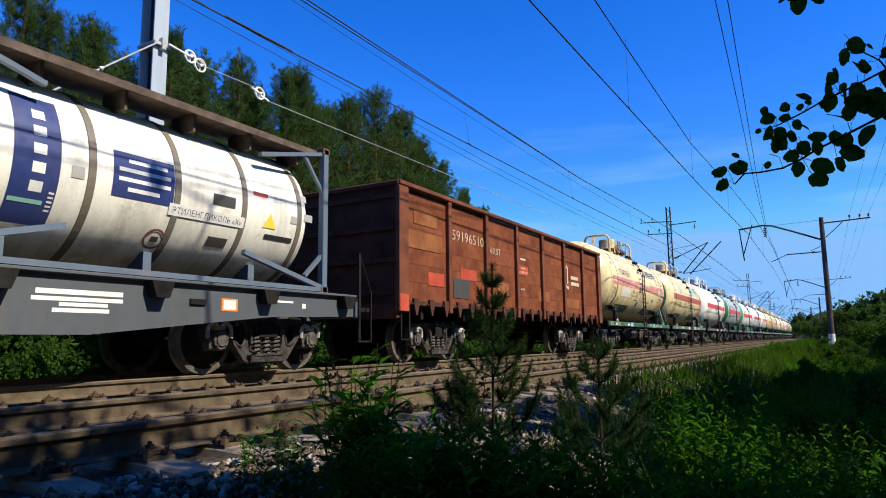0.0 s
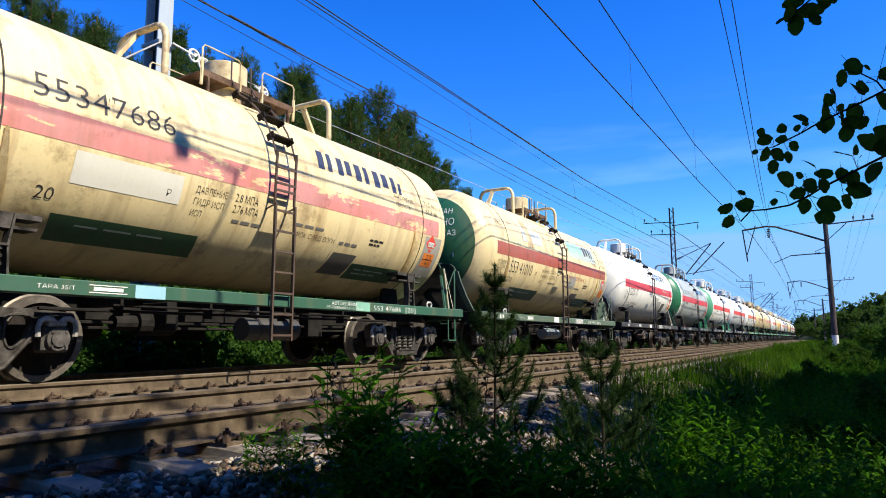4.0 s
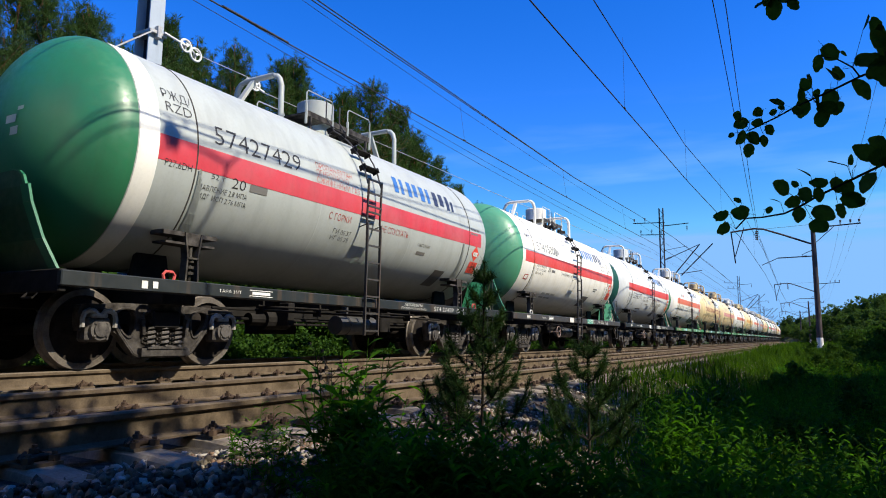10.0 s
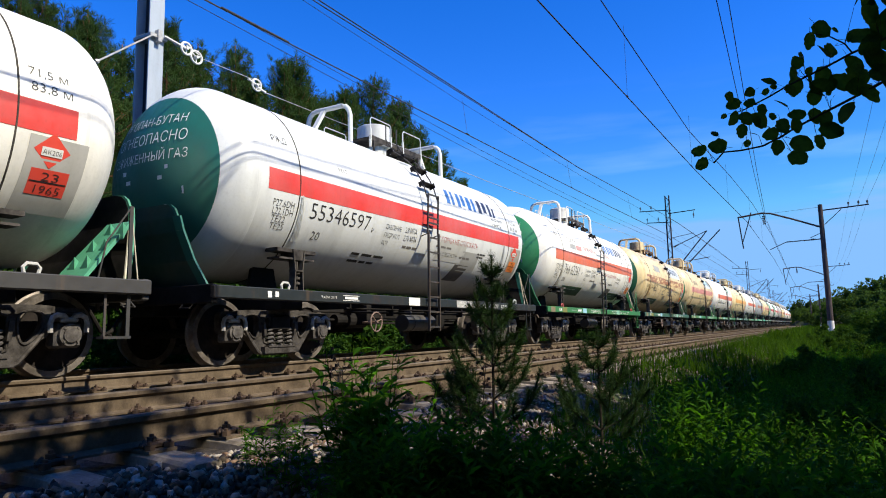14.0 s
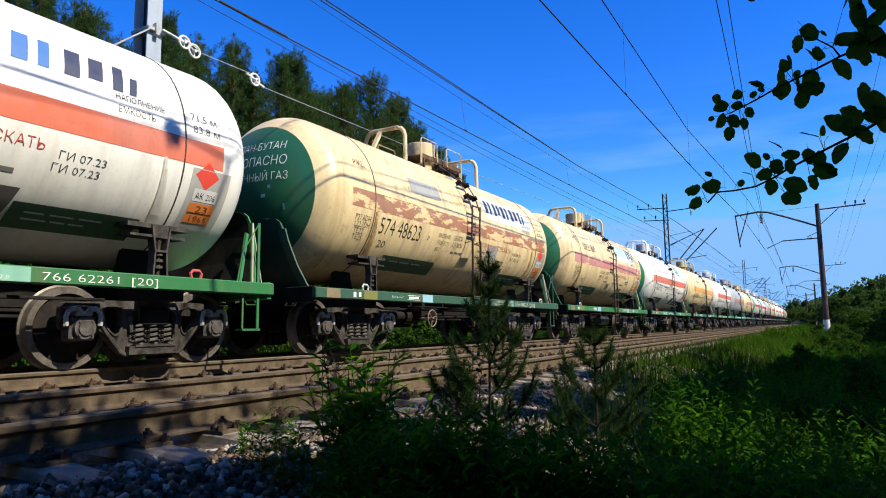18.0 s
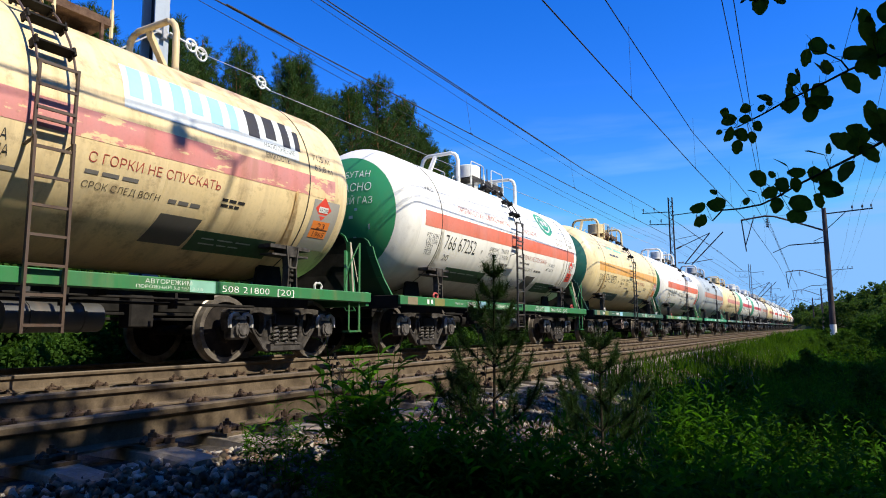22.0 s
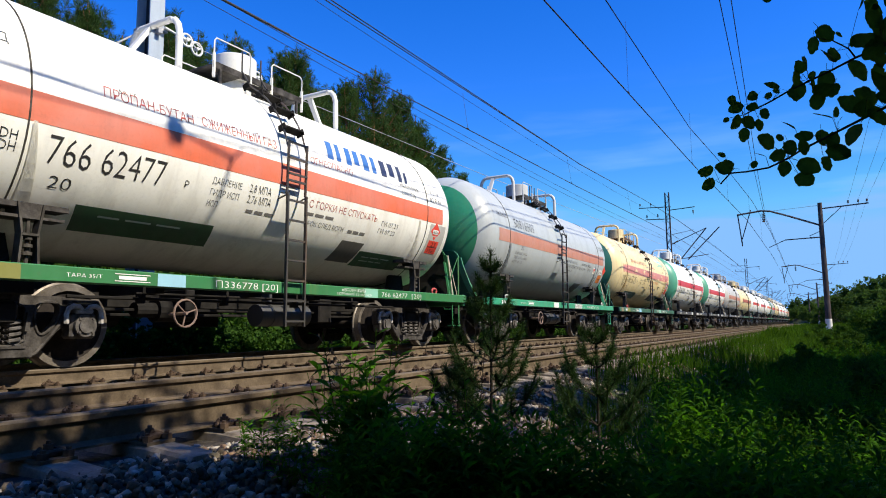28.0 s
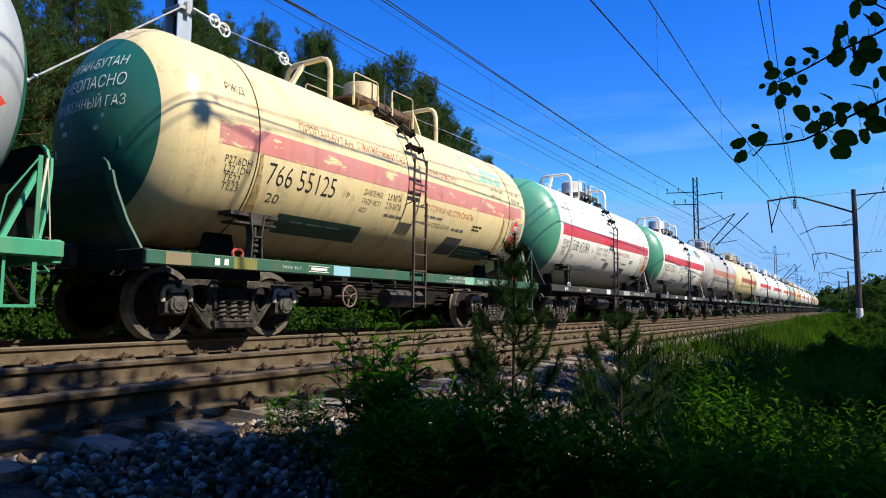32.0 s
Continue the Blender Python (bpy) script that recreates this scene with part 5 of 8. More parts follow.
    if num in ("50816503", "55331177") or coded:
        q = y - 0.06 if num == "50816503" else y - 0.01 if coded else y - 1.02
        a = -26 if num == "50816503" else -30.5 if coded else -42
        patch("code_plate", tank, q, q + 0.38, a, a + 6.5, MAT_CHALK, 0.006)
        write(tank, "АК 206", 0.12, q + 0.03, a + 1.3, ink, 0.32, lift=0.009)
    if num == "50816503":
        write(tank, "ПРОПАН", 0.2, y - 0.1, 7.5, ink, 0.66)
        write(tank, "НАПОЛНЕНИЕ", 0.11, 2.1, -19, ink, 0.62)
        write(tank, "64,2 м", 0.13, 2.82, -19, ink, 0.36)
        write(tank, "ЕМКОСТЬ", 0.11, 2.1, -24.5, ink, 0.45)
        write(tank, "75,7 м", 0.13, 2.82, -24.5, ink, 0.36)
    if num in ("76667252", "50816503"):
        patch("warning_plate", tank, y + 0.34 if num[0] == "7" else 3.45, y + 0.6 if num[0] == "7" else 3.7, -27, -18, MAT_CHALK, 0.006)
        if num[0] == "5":
            v3 = np.array([(0.125, 0, 0), (0.21, 0.14, 0), (0.04, 0.14, 0)], float)
            put("warning_triangle", mesh_np("warning_triangle", on_tank(v3, radians(-25.2), 3.45, 0.0105), [(0, 1, 2)], MAT_PLACARD), tank)
    # writing on the dome
    if dome == "disc" and num != "50816503":
        dome_words(tank, (("ПРОПАН-БУТАН", 0.20, 0.72, 1.35), ("ОГНЕОПАСНО", 0.24, 0.43, 1.5), ("СЖИЖЕННЫЙ ГАЗ", 0.20, 0.16, 1.6), ("", 0.06, 0.02, 1.0), ("", 0.06, -0.13, 0.8), ("", 0.11, -0.36, 1.5), ("", 0.06, -0.55, 0.9)), MAT_WHITE_LETTER)
    elif num == "57415002" or num == "57427429":
        dome_words(tank, (("", 0.05, 0.25, 0.9), ("", 0.10, 0.1, 0.7), ("", 0.10, -0.05, 0.8)), MAT_PALE_LETTER)
    # marks along the frame
    fx = 1.5 + 0.0495
    write_flat(car, num[:3] + " " + num[3:], 0.125, fx, 2.25, 0.96, MAT_WHITE_LETTER, 0.86)
    write_flat(car, "АВТОРЕЖИМ", 0.075, fx, 1.12, 1.015, MAT_WHITE_LETTER, 0.66)
    write_flat(car, "ПОРОЖНИЙ 5,0 тс/1,0-2,0", 0.055, fx, 1.0, 0.955, MAT_WHITE_LETTER, 0.95)
    parts_number = {"76662261": "П336759", "76667252": "П336858", "76662477": "П336778"}.get(num)
    if parts_number:
        write_flat(car, parts_number + " [20]", 0.13, fx, -1.5, 0.96, MAT_WHITE_LETTER, 1.15)
    write_flat(car, "ТАРА 35/Т", 0.06, fx, -3.45, 0.985, MAT_WHITE_LETTER, 0.40)
    write_flat(car, "[20]", 0.125, fx, 3.25, 0.96, MAT_WHITE_LETTER, 0.36)
    for y0, y1, z0, z1 in ((-2.9, -2.45, 0.965, 0.975), (-2.9, -2.45, 1.045, 1.055), (-2.85, -2.5, 0.99, 1.03), (-4.6, -4.52, 0.96, 1.05), (-4.45, -4.38, 0.97, 1.05)):
        flat_bar(car, fx, y0, y1, z0, z1, MAT_WHITE_LETTER)
    if num[0] == "7" or fr in (F_TEAL, F_GREEN, F_DARKG):
        for y0, y1, mt in ((-2.35, -1.95, MAT_SKYBLUE), (-4.3, -3.9, coat("olive_touch_up", (0.20, 0.20, 0.05), 0.1, 0.3)), (1.75, 2.15, coat("mint_touch_up", (0.22, 0.48, 0.36), 0.05, 0.3)), (-5.3, -4.95, coat("rusty_touch_up", (0.24, 0.20, 0.12), 0.4, 0.3))):
            flat_bar(car, fx - 0.001, y0, y1, 0.935, 1.085, mt, "touched_up_paint")
    elif not banded:
        flat_bar(car, fx - 0.001, 1.0, 1.7, 0.935, 1.085, coat("mint_touch_up", (0.10, 0.36, 0.26), 0.05, 0.3) if num == "57415002" else MAT_GREY_PATCH, "touched_up_paint")
        flat_bar(car, fx - 0.001, -0.9, -0.5, 0.935, 1.085, MAT_CHALK, "touched_up_paint")
    return car


def gondola():
    car = thing("gondola_wagon", "rust-brown open goods wagon with ribbed steel sides", "goods wagon")
    m_side = rough("rusty_red_paint", (0.12, 0.034, 0.016), (0.26, 0.082, 0.036), 1.6, 0.75, 0.005, fine=7.0)
    m_rib = rough("brown_rib_paint", (0.11, 0.038, 0.022), (0.22, 0.078, 0.042), 3.0, 0.7, 0.003)
    m_dark = rough("dark_brown_paint", (0.05, 0.022, 0.016), (0.12, 0.05, 0.035), 2.0, 0.8, 0.004)
    ys = [-6.35 + 12.7 * i / 7 for i in range(8)]
    for s in (-1, 1):
        for a, b in zip(ys, ys[1:]):
            bm = bmesh.new()
            box(bm, s * 1.445 - 0.012, s * 1.445 + 0.012, a + 0.03, b - 0.03, 1.2, 3.4)
            back = part("side_panel", bm, m_side, car)
            n = 6
            for k in range(n):
                bm = bmesh.new()
                z0, z1 = 1.22 + 2.14 * k / n, 1.22 + 2.14 * (k + 1) / n - 0.005
                box(bm, s * 1.472 - 0.014, s * 1.472 + 0.018 + 0.003 * (k % 2), a + 0.03, b - 0.03, z0, z1)
                part("side_plank", bm, m_side, back)
        for i, y in enumerate(ys):
            bm = bmesh.new()
            w = 0.07 if 0 < i < 7 else 0.16
            box(bm, min(s * 1.47, s * 1.58), max(s * 1.47, s * 1.58), y - w, y + w, 1.0 if 0 < i < 7 else 0.98, 3.40, 0.012)
            part("side_post", bm, m_rib, car)
        bm = bmesh.new()
        box(bm, s * 1.52 - 0.08, s * 1.52 + 0.08, -6.5, 6.5, 3.40, 3.50, 0.02)
        part("top_rail", bm, m_rib, car)
        bm = bmesh.new()
        box(bm, s * 1.46 - 0.06, s * 1.46 + 0.06, -6.5, 6.5, 1.12, 1.22, 0.01)
        part("bottom_rail", bm, m_dark, car)
        for k in range(21):
            y = -5.9 + 0.59 * k
            bm = bmesh.new()
            plate(bm, [(y - 0.09, 1.25), (y + 0.09, 1.25), (y + 0.10, 1.13), (y + 0.03, 0.93), (y - 0.01, 0.93), (y - 0.08, 1.12)], s * 1.54 - 0.025, s * 1.54 + 0.025)
            rod(bm, (s * 1.53, y - 0.13, 1.15), (s * 1.53, y + 0.13, 1.15), 0.02, 6)
            part("hatch_hinge", bm, m_dark, car)
    for s in (-1, 1):
        bm = bmesh.new()
        box(bm, -1.46, 1.46, s * 6.42 - 0.03, s * 6.42 + 0.03, 1.1, 3.42)
        wall = part("end_wall", bm, m_dark, car)
        for k in range(4):
            z = 1.3 + 0.62 * k
            bm = bmesh.new()
            box(bm, -1.46, 1.46, s * 6.42 - 0.09, s * 6.42 + 0.09, z, z + 0.10, 0.01)
            part("end_rib", bm, m_dark, wall)
        bm = bmesh.new()
        box(bm, -1.55, 1.55, s * 6.44 - 0.09, s * 6.44 + 0.09, 3.40, 3.50, 0.02)
        part("top_rail", bm, m_dark, wall)
        bm = bmesh.new()
        box(bm, -1.5, 1.5, s * 6.42 - 0.08, s * 6.42 + 0.08, 0.86, 1.14, 0.01)
        part("end_beam", bm, m_dark, wall)
        put("coupler", BASE["coupler"], car, pose(0, s * 6.48, 0, 0, 0, 0 if s > 0 else 180), mat=MAT_CAST)
        put("brake_hose", BASE["brake_hose"], car, pose(0, s * 6.35, 0, 0, 0, 0 if s > 0 else 180), mat=MAT_UNDER)
    bm = bmesh.new()
    box(bm, -1.44, 1.44, -6.4, 6.4, 1.10, 1.16)
    box(bm, -0.25, 0.25, -6.45, 6.45, 0.74, 1.10, 0.01)
    for k in range(7):
        y = -5.44 + 10.88 * k / 6
        plate(bm, [(y - 0.05, 1.10), (y + 0.05, 1.10), (y + 0.05, 0.86), (y - 0.05, 0.86)], -1.4, 1.4)
    rod(bm, (0.6, -1.2, 0.68), (0.6, -0.4, 0.68), 0.18, 14)
    rod(bm, (0.5, -3.2, 0.66), (0.5, 3.2, 0.66), 0.025, 6)
    part("floor_frame", bm, MAT_UNDER, car)
    for y in (-6.25, 6.25):
        bm = bmesh.new()
        beam(bm, (1.52, y - 0.14, 0.45), (1.52, y - 0.14, 1.1), 0.03, 0.04)
        beam(bm, (1.52, y + 0.14, 0.45), (1.52, y + 0.14, 1.1), 0.03, 0.04)
        box(bm, 1.40, 1.54, y - 0.16, y + 0.16, 0.45, 0.48)
        part("corner_step", bm, MAT_UNDER, car)
    for y in (-4.325, 4.325):
        bogie(car, y, True)
    x = 1.502
    pale = coat("rubbed_white_letters", (0.62, 0.50, 0.34), 0.3, 0.3)
    write_flat(car, "59196510", 0.33, x, -4.35, 2.62, pale, 1.55, "fleet_number")
    orange = rough("orange_rust", (0.18, 0.062, 0.024), (0.33, 0.13, 0.05), 2.5, 0.8, 0.003)
    red = rough("worn_red_paint", (0.36, 0.05, 0.03), (0.50, 0.10, 0.055), 3.0, 0.7, 0.002)
    for y0, y1, z0, z1, mt in ((-5.35, -4.7, 1.55, 1.82, red), (-4.3, -3.55, 1.35, 1.78, MAT_DARK_PATCH), (-3.95, -3.2, 1.78, 2.02, red), (-6.1, -4.8, 2.25, 2.6, orange), (-5.9, -5.0, 2.75, 3.05, orange), (-2.6, -1.4, 1.5, 1.85, orange),
                               (-0.75, -0.1, 2.15, 2.4, red), (-0.6, -0.25, 2.55, 2.6, pale), (0.6, 1.5, 1.5, 1.8, orange), (3.0, 4.2, 1.4, 1.7, orange)):
        flat_bar(car, x - 0.0005 * (mt in (orange, red)), y0, y1, z0, z1, mt)
    write_flat(car, "69,5Т", 0.22, x, -2.45, 2.52, pale, 0.62)
    write_flat(car, "ПР 385", 0.09, x, -0.58, 2.30, MAT_CHALK, 0.30)
    write_flat(car, "25 03 2021-2024", 0.075, x, -0.72, 2.20, MAT_CHALK, 0.60)
    write_flat(car, "ПРОБЕГ", 0.09, x, -0.95, 2.02, pale, 0.32)
    write_flat(car, "88680", 0.085, x, -0.60, 1.74, MAT_CHALK, 0.28)
    flat_bar(car, 1.584, -6.5, -6.2, 1.0, 1.32, red, "red_corner_mark")
    # round owner's mark: a broken white ring and two bars
    for a0, a1 in ((100, 290),):
        v, f = [], []
        for i in range(17):
            a = radians(a0 + (a1 - a0) * i / 16)
            for r in (0.30, 0.38):
                v.append((x, 3.15 + r * 0.75 * math.cos(a), 2.38 + r * math.sin(a)))
        f = [(2 * i, 2 * i + 1, 2 * i + 3, 2 * i + 2) for i in range(16)]
        put("owner_mark", mesh_np("owner_mark", v, f, pale), car)
    flat_bar(car, x, 3.1, 3.18, 2.15, 2.7, pale, "owner_mark")
    flat_bar(car, x, 3.45, 4.15, 2.33, 2.44, pale, "owner_mark")
    flat_bar(car, x, 3.45, 4.25, 2.14, 2.25, pale, "owner_mark")
    return car


def container_flat():
    """A flat wagon, and on it a tank container; the container rides along as a keyed thing of its own."""
    car = thing("flat_wagon", "grey fish-belly flat wagon with white markings carrying a tank container", "flat wagon")
    m_grey = coat("blue_grey_paint", (0.075, 0.085, 0.10), 0.12, 0.3, 0.5)
    for s in (-1, 1):
        bm = bmesh.new()
        out = [(-6.7, 1.20), (6.7, 1.20), (6.7, 0.86), (4.6, 0.80), (1.9, 0.54), (-1.9, 0.54), (-4.6, 0.80), (-6.7, 0.86)]
        plate(bm, out, s * 1.38 - 0.02, s * 1.38 + 0.02)
        box(bm, s * 1.38 - 0.09, s * 1.38 + 0.09, -6.7, 6.7, 1.18, 1.22, 0.008)
        part("side_sill", bm, m_grey, car)
        for k in range(8):
            y = -6.3 + 1.8 * k
            bm = bmesh.new()
            plate(bm, [(y - 0.16, 1.18), (y + 0.16, 1.18), (y + 0.09, 0.98), (y - 0.09, 0.98)], min(s * 1.4, s * 1.56), max(s * 1.4, s * 1.56))
            part("stake_pocket", bm, MAT_UNDER, car)
        bm = bmesh.new()
        box(bm, -1.38, 1.38, s * 6.7 - 0.06, s * 6.7 + 0.06, 0.84, 1.22, 0.01)
        part("end_beam", bm, m_grey, car)
        put("coupler", BASE["coupler"], car, pose(0, s * 6.82, 0, 0, 0, 0 if s > 0 else 180), mat=MAT_CAST)
    bm = bmesh.new()
    box(bm, -0.3, 0.3, -6.7, 6.7, 0.72, 1.2, 0.01)
    for k in range(9):
        y = -6.0 + 1.5 * k
        box(bm, -1.36, 1.36, y - 0.05, y + 0.05, 1.0, 1.19)
    part("centre_sill", bm, MAT_UNDER, car)
    bm = bmesh.new()
    beam(bm, (1.5, 6.62, 0.42), (1.5, 6.62, 1.95), 0.03, 0.06)
    beam(bm, (1.5, 6.95, 0.42), (1.5, 6.95, 1.3), 0.03, 0.03)
    box(bm, 1.4, 1.52, 6.6, 6.97, 0.42, 0.45)
    rod(bm, (1.5, 6.62, 1.94), (1.5, 6.95, 1.3), 0.012, 6)
    box(bm, 1.0, 1.4, 6.75, 7.05, 0.95, 1.02)
    part("corner_step", bm, MAT_UNDER, car)
    for y in (-4.86, 4.86):
        bogie(car, y, True)
    x = 1.402
    for y0, y1, z0, z1 in ((1.30, 2.28, 0.965, 1.02), (1.26, 2.28, 0.895, 0.94), (1.55, 2.1, 0.84, 0.88), (1.48, 2.12, 0.775, 0.82), (5.3, 5.38, 0.95, 1.02), (4.75, 5.1, 1.02, 1.05)):
        flat_bar(car, x, y0, y1, z0, z1, MAT_WHITE_LETTER)
    flat_bar(car, x, 3.72, 4.0, 0.86, 1.03, MAT_PLACARD_ORANGE, "label_plate")
    flat_bar(car, x + 0.002, 3.75, 3.97, 0.88, 1.01, MAT_CHALK, "label_plate")
    bm = bmesh.new()
    box(bm, 1.38, 1.43, 3.2, 3.45, 0.92, 1.0, 0.008)
    part("name_box", bm, MAT_UNDER, car)

    tk = thing("tank_container", "dirty cream tank container in a blue-grey frame with dark bands", "tank container")
    m_cream = paint("dirty_cream_shell", (0.84, 0.80, 0.69), 0.26, 0.55, 0.42, 0.4)
    m_fr = coat("container_frame_paint", (0.10, 0.14, 0.20), 0.25, 0.35, 0.5)
    R, Z = 1.13, 2.47
    y0, y1 = 0.02, 6.05
    bm = bmesh.new()
    prof = [(R * math.sin(t * math.pi / 20), y0 + 0.45 - 0.35 * math.cos(t * math.pi / 20)) for t in range(11)]
    prof += [(R, y) for y in (1.4, 2.4, 3.4, 4.4)]
    prof += [(R * math.cos(t * math.pi / 20), y1 - 0.45 + 0.35 * math.sin(t * math.pi / 20)) for t in range(11)]
    lathe(bm, [(max(r, 1e-4), y) for r, y in prof], 64)
    bmesh.ops.translate(bm, verts=bm.verts, vec=(0, 0, Z))
    bmesh.ops.remove_doubles(bm, verts=bm.verts, dist=0.0004)
    shell = part("shell", bm, m_cream, tk, smooth=True)
    for y in (0.8, 1.99, 3.17, 4.33, 5.5):
        bm = bmesh.new()
        lathe(bm, [(R + 0.002, y - 0.05), (R + 0.012, y - 0.045), (R + 0.012, y + 0.045), (R + 0.002, y + 0.05)], 64)
        bmesh.ops.translate(bm, verts=bm.verts, vec=(0, 0, Z))
        part("band", bm, coat("sooty_band", (0.16, 0.14, 0.11), 0.3, 0.6), shell)
    for y in (y0, y1):
        bm = bmesh.new()
        for s in (-1, 1):
            box(bm, s * 1.16 - 0.06, s * 1.16 + 0.06, y - 0.06, y + 0.06, 1.24, 3.70, 0.012)
            e = 1 if y < 3 else -1
            beam(bm, (s * 1.16, y, 1.32), (s * 1.10, y + e * 1.7, 1.75), 0.08, 0.07)
            beam(bm, (s * 1.16, y, 3.62), (s * 1.08, y + e * 1.4, 3.30), 0.07, 0.06)
            beam(bm, (s * 1.16, y, 2.9), (s * 1.12, y + e * 0.45, 3.5), 0.05, 0.05)
            beam(bm, (s * 1.16, y, 1.9), (s * 1.12, y + e * 0.4, 1.5), 0.06, 0.06)
        box(bm, -1.16, 1.16, y - 0.05, y + 0.05, 3.60, 3.70, 0.01)
        box(bm, -1.16, 1.16, y - 0.06, y + 0.06, 1.24, 1.38, 0.01)
        part("end_frame", bm, m_fr, tk)
        for s in (-1, 1):
            for z0, z1 in ((3.60, 3.715), (1.225, 1.345)):
                bm = bmesh.new()
                box(bm, s * 1.13 - 0.09, s * 1.13 + 0.09, y - 0.085, y + 0.085, z0, z1, 0.01)
                part("corner_casting", bm, MAT_CAST_RUST, tk)
    bm = bmesh.new()
    for s in (-1, 1):
        box(bm, s * 1.16 - 0.04, s * 1.16 + 0.04, y0, y1, 1.26, 1.33)
    for k in range(3):
        y = 1.2 + 1.8 * k
        plate(bm, [(y - 0.06, 1.3), (y + 0.06, 1.3), (y + 0.06, 1.62), (y - 0.06, 1.62)], -0.8, 0.8)
    part("base_rails", bm, m_fr, tk)
    bm = bmesh.new()
    box(bm, 0.30, 1.06, y0, y1, 3.635, 3.665)
    box(bm, 1.04, 1.07, y0, y1, 3.58, 3.68)
    for k in range(6):
        y = 0.4 + 1.05 * k
        plate(bm, [(y - 0.02, 3.64), (y + 0.02, 3.64), (y + 0.02, 3.38), (y - 0.02, 3.38)], 0.45, 0.92)
    part("walkway", bm, rough("brown_walkway_steel", (0.07, 0.05, 0.04), (0.17, 0.125, 0.10), 5.0, 0.8, 0.003), tk)

    def curved(name, u0, u1, a0, a1, mt, lift=0.006):
        v = []
        n = 2 + int(abs(a1 - a0) / 3)
        for i in range(n + 1):
            a = radians(a0 + (a1 - a0) * i / n)
            for u in (u0, u1):
                v.append(((R + lift) * math.cos(a), u, Z + (R + lift) * math.sin(a)))
        put(name, mesh_np(name, v, [(2 * i, 2 * i + 1, 2 * i + 3, 2 * i + 2) for i in range(n)], mt), shell)
    navy = coat("navy_panel", (0.018, 0.035, 0.16), 0.05, 0.2)
    curved("blue_panel", 1.12, 1.62, -40, 38, navy)
    for k in range(5):
        curved("panel_mark", 1.32, 1.46, 22 - 10.5 * k, 28 - 10.5 * k, MAT_CHALK, 0.009)
    curved("panel_mark", 1.14, 1.5, -27, -24.5, MAT_TEAL, 0.009)
    for k in range(5):
        curved("panel_mark", 1.54, 1.6, -20 - 2.6 * k, -18.8 - 2.6 * k, MAT_CHALK, 0.009)
    curved("blue_panel", 2.25, 3.11, -13.5, 15, navy)
    for k, (u0, u1) in enumerate(((2.45, 3.0), (2.32, 3.05), (2.32, 3.05), (2.45, 2.9))):
        curved("panel_mark", u0, u1, 8.5 - 6.0 * k, 11 - 6.0 * k, MAT_CHALK, 0.009)
    curved("white_strip", 3.06, 4.35, -19, -11, MAT_CHALK, 0.0125)
    v, f = lettering("ЭТИЛЕНГЛИКОЛЬ «Х»", 0.115)
    v = v.copy()
    v[:, 0] *= 1.2 / v[:, 0].max()
    a = radians(-17.2) + v[:, 1] / R
    put("lettering", mesh_np("lettering", np.stack([(R + 0.015) * np.cos(a), 3.10 + v[:, 0], Z + (R + 0.015) * np.sin(a)], 1), f, MAT_BLACK_LETTER), shell)
    for u0, u1, a0, a1, mt in ((1.75, 1.9, -8, -1, MAT_GREY_PATCH), (3.75, 4.15, -6, 2, MAT_DARK_PATCH), (3.8, 4.15, -37, -29, MAT_DARK_PATCH), (4.5, 4.8, 8, 11, MAT_RED_LETTER), (4.8, 5.4, -24, -20, MAT_BLACK_LETTER), (5.52, 5.68, 12, 18, MAT_GREY_PATCH),
                               (5.6, 5.8, -4, 2, MAT_GREY_PATCH), (5.3, 5.45, -8, -2, MAT_GREY_PATCH)):
        curved("worn_label", u0, u1, a0, a1, mt, 0.006)
    tri = np.array([(4.72, -0.30), (5.0, -0.30), (4.86, -0.07)])
    put("warning_triangle", mesh_np("warning_triangle", [((R + 0.008) * math.cos(q / R), p, Z + (R + 0.008) * math.sin(q / R)) for p, q in tri], [(0, 1, 2)], coat("yellow_sign", (0.85, 0.60, 0.03), 0.0, 0.1)), shell)
    ring = [(3.0 + r * math.cos(t), -0.74 + r * math.sin(t)) for t in (i * math.pi / 10 for i in range(20)) for r in (0.125, 0.155)]
    put("no_walking_sign", mesh_np("no_walking_sign", [((R + 0.008) * math.cos(q / R), p, Z + (R + 0.008) * math.sin(q / R)) for p, q in ring], [(2 * i, 2 * i + 1, (2 * i + 3) % 40, (2 * i + 2) % 40) for i in range(20)], coat("maroon_sign", (0.22, 0.05, 0.045), 0.1, 0.2)), shell)
    curved("sign_mark", 2.95, 3.06, -39.5, -35.5, MAT_DARK_PATCH, 0.008)
    return car, tk


# ---- everything that rolls, in its order along the train, with its place at the start ----
ROLLING = []
TANK_PITCH = 12.02
FIRST_TANK = 2 * TANK_PITCH + 5.645


def names_for(body):
    return "cream" if body in (CREAM, OCHRE) else "grey" if body in (GREY, PALE) else "white"


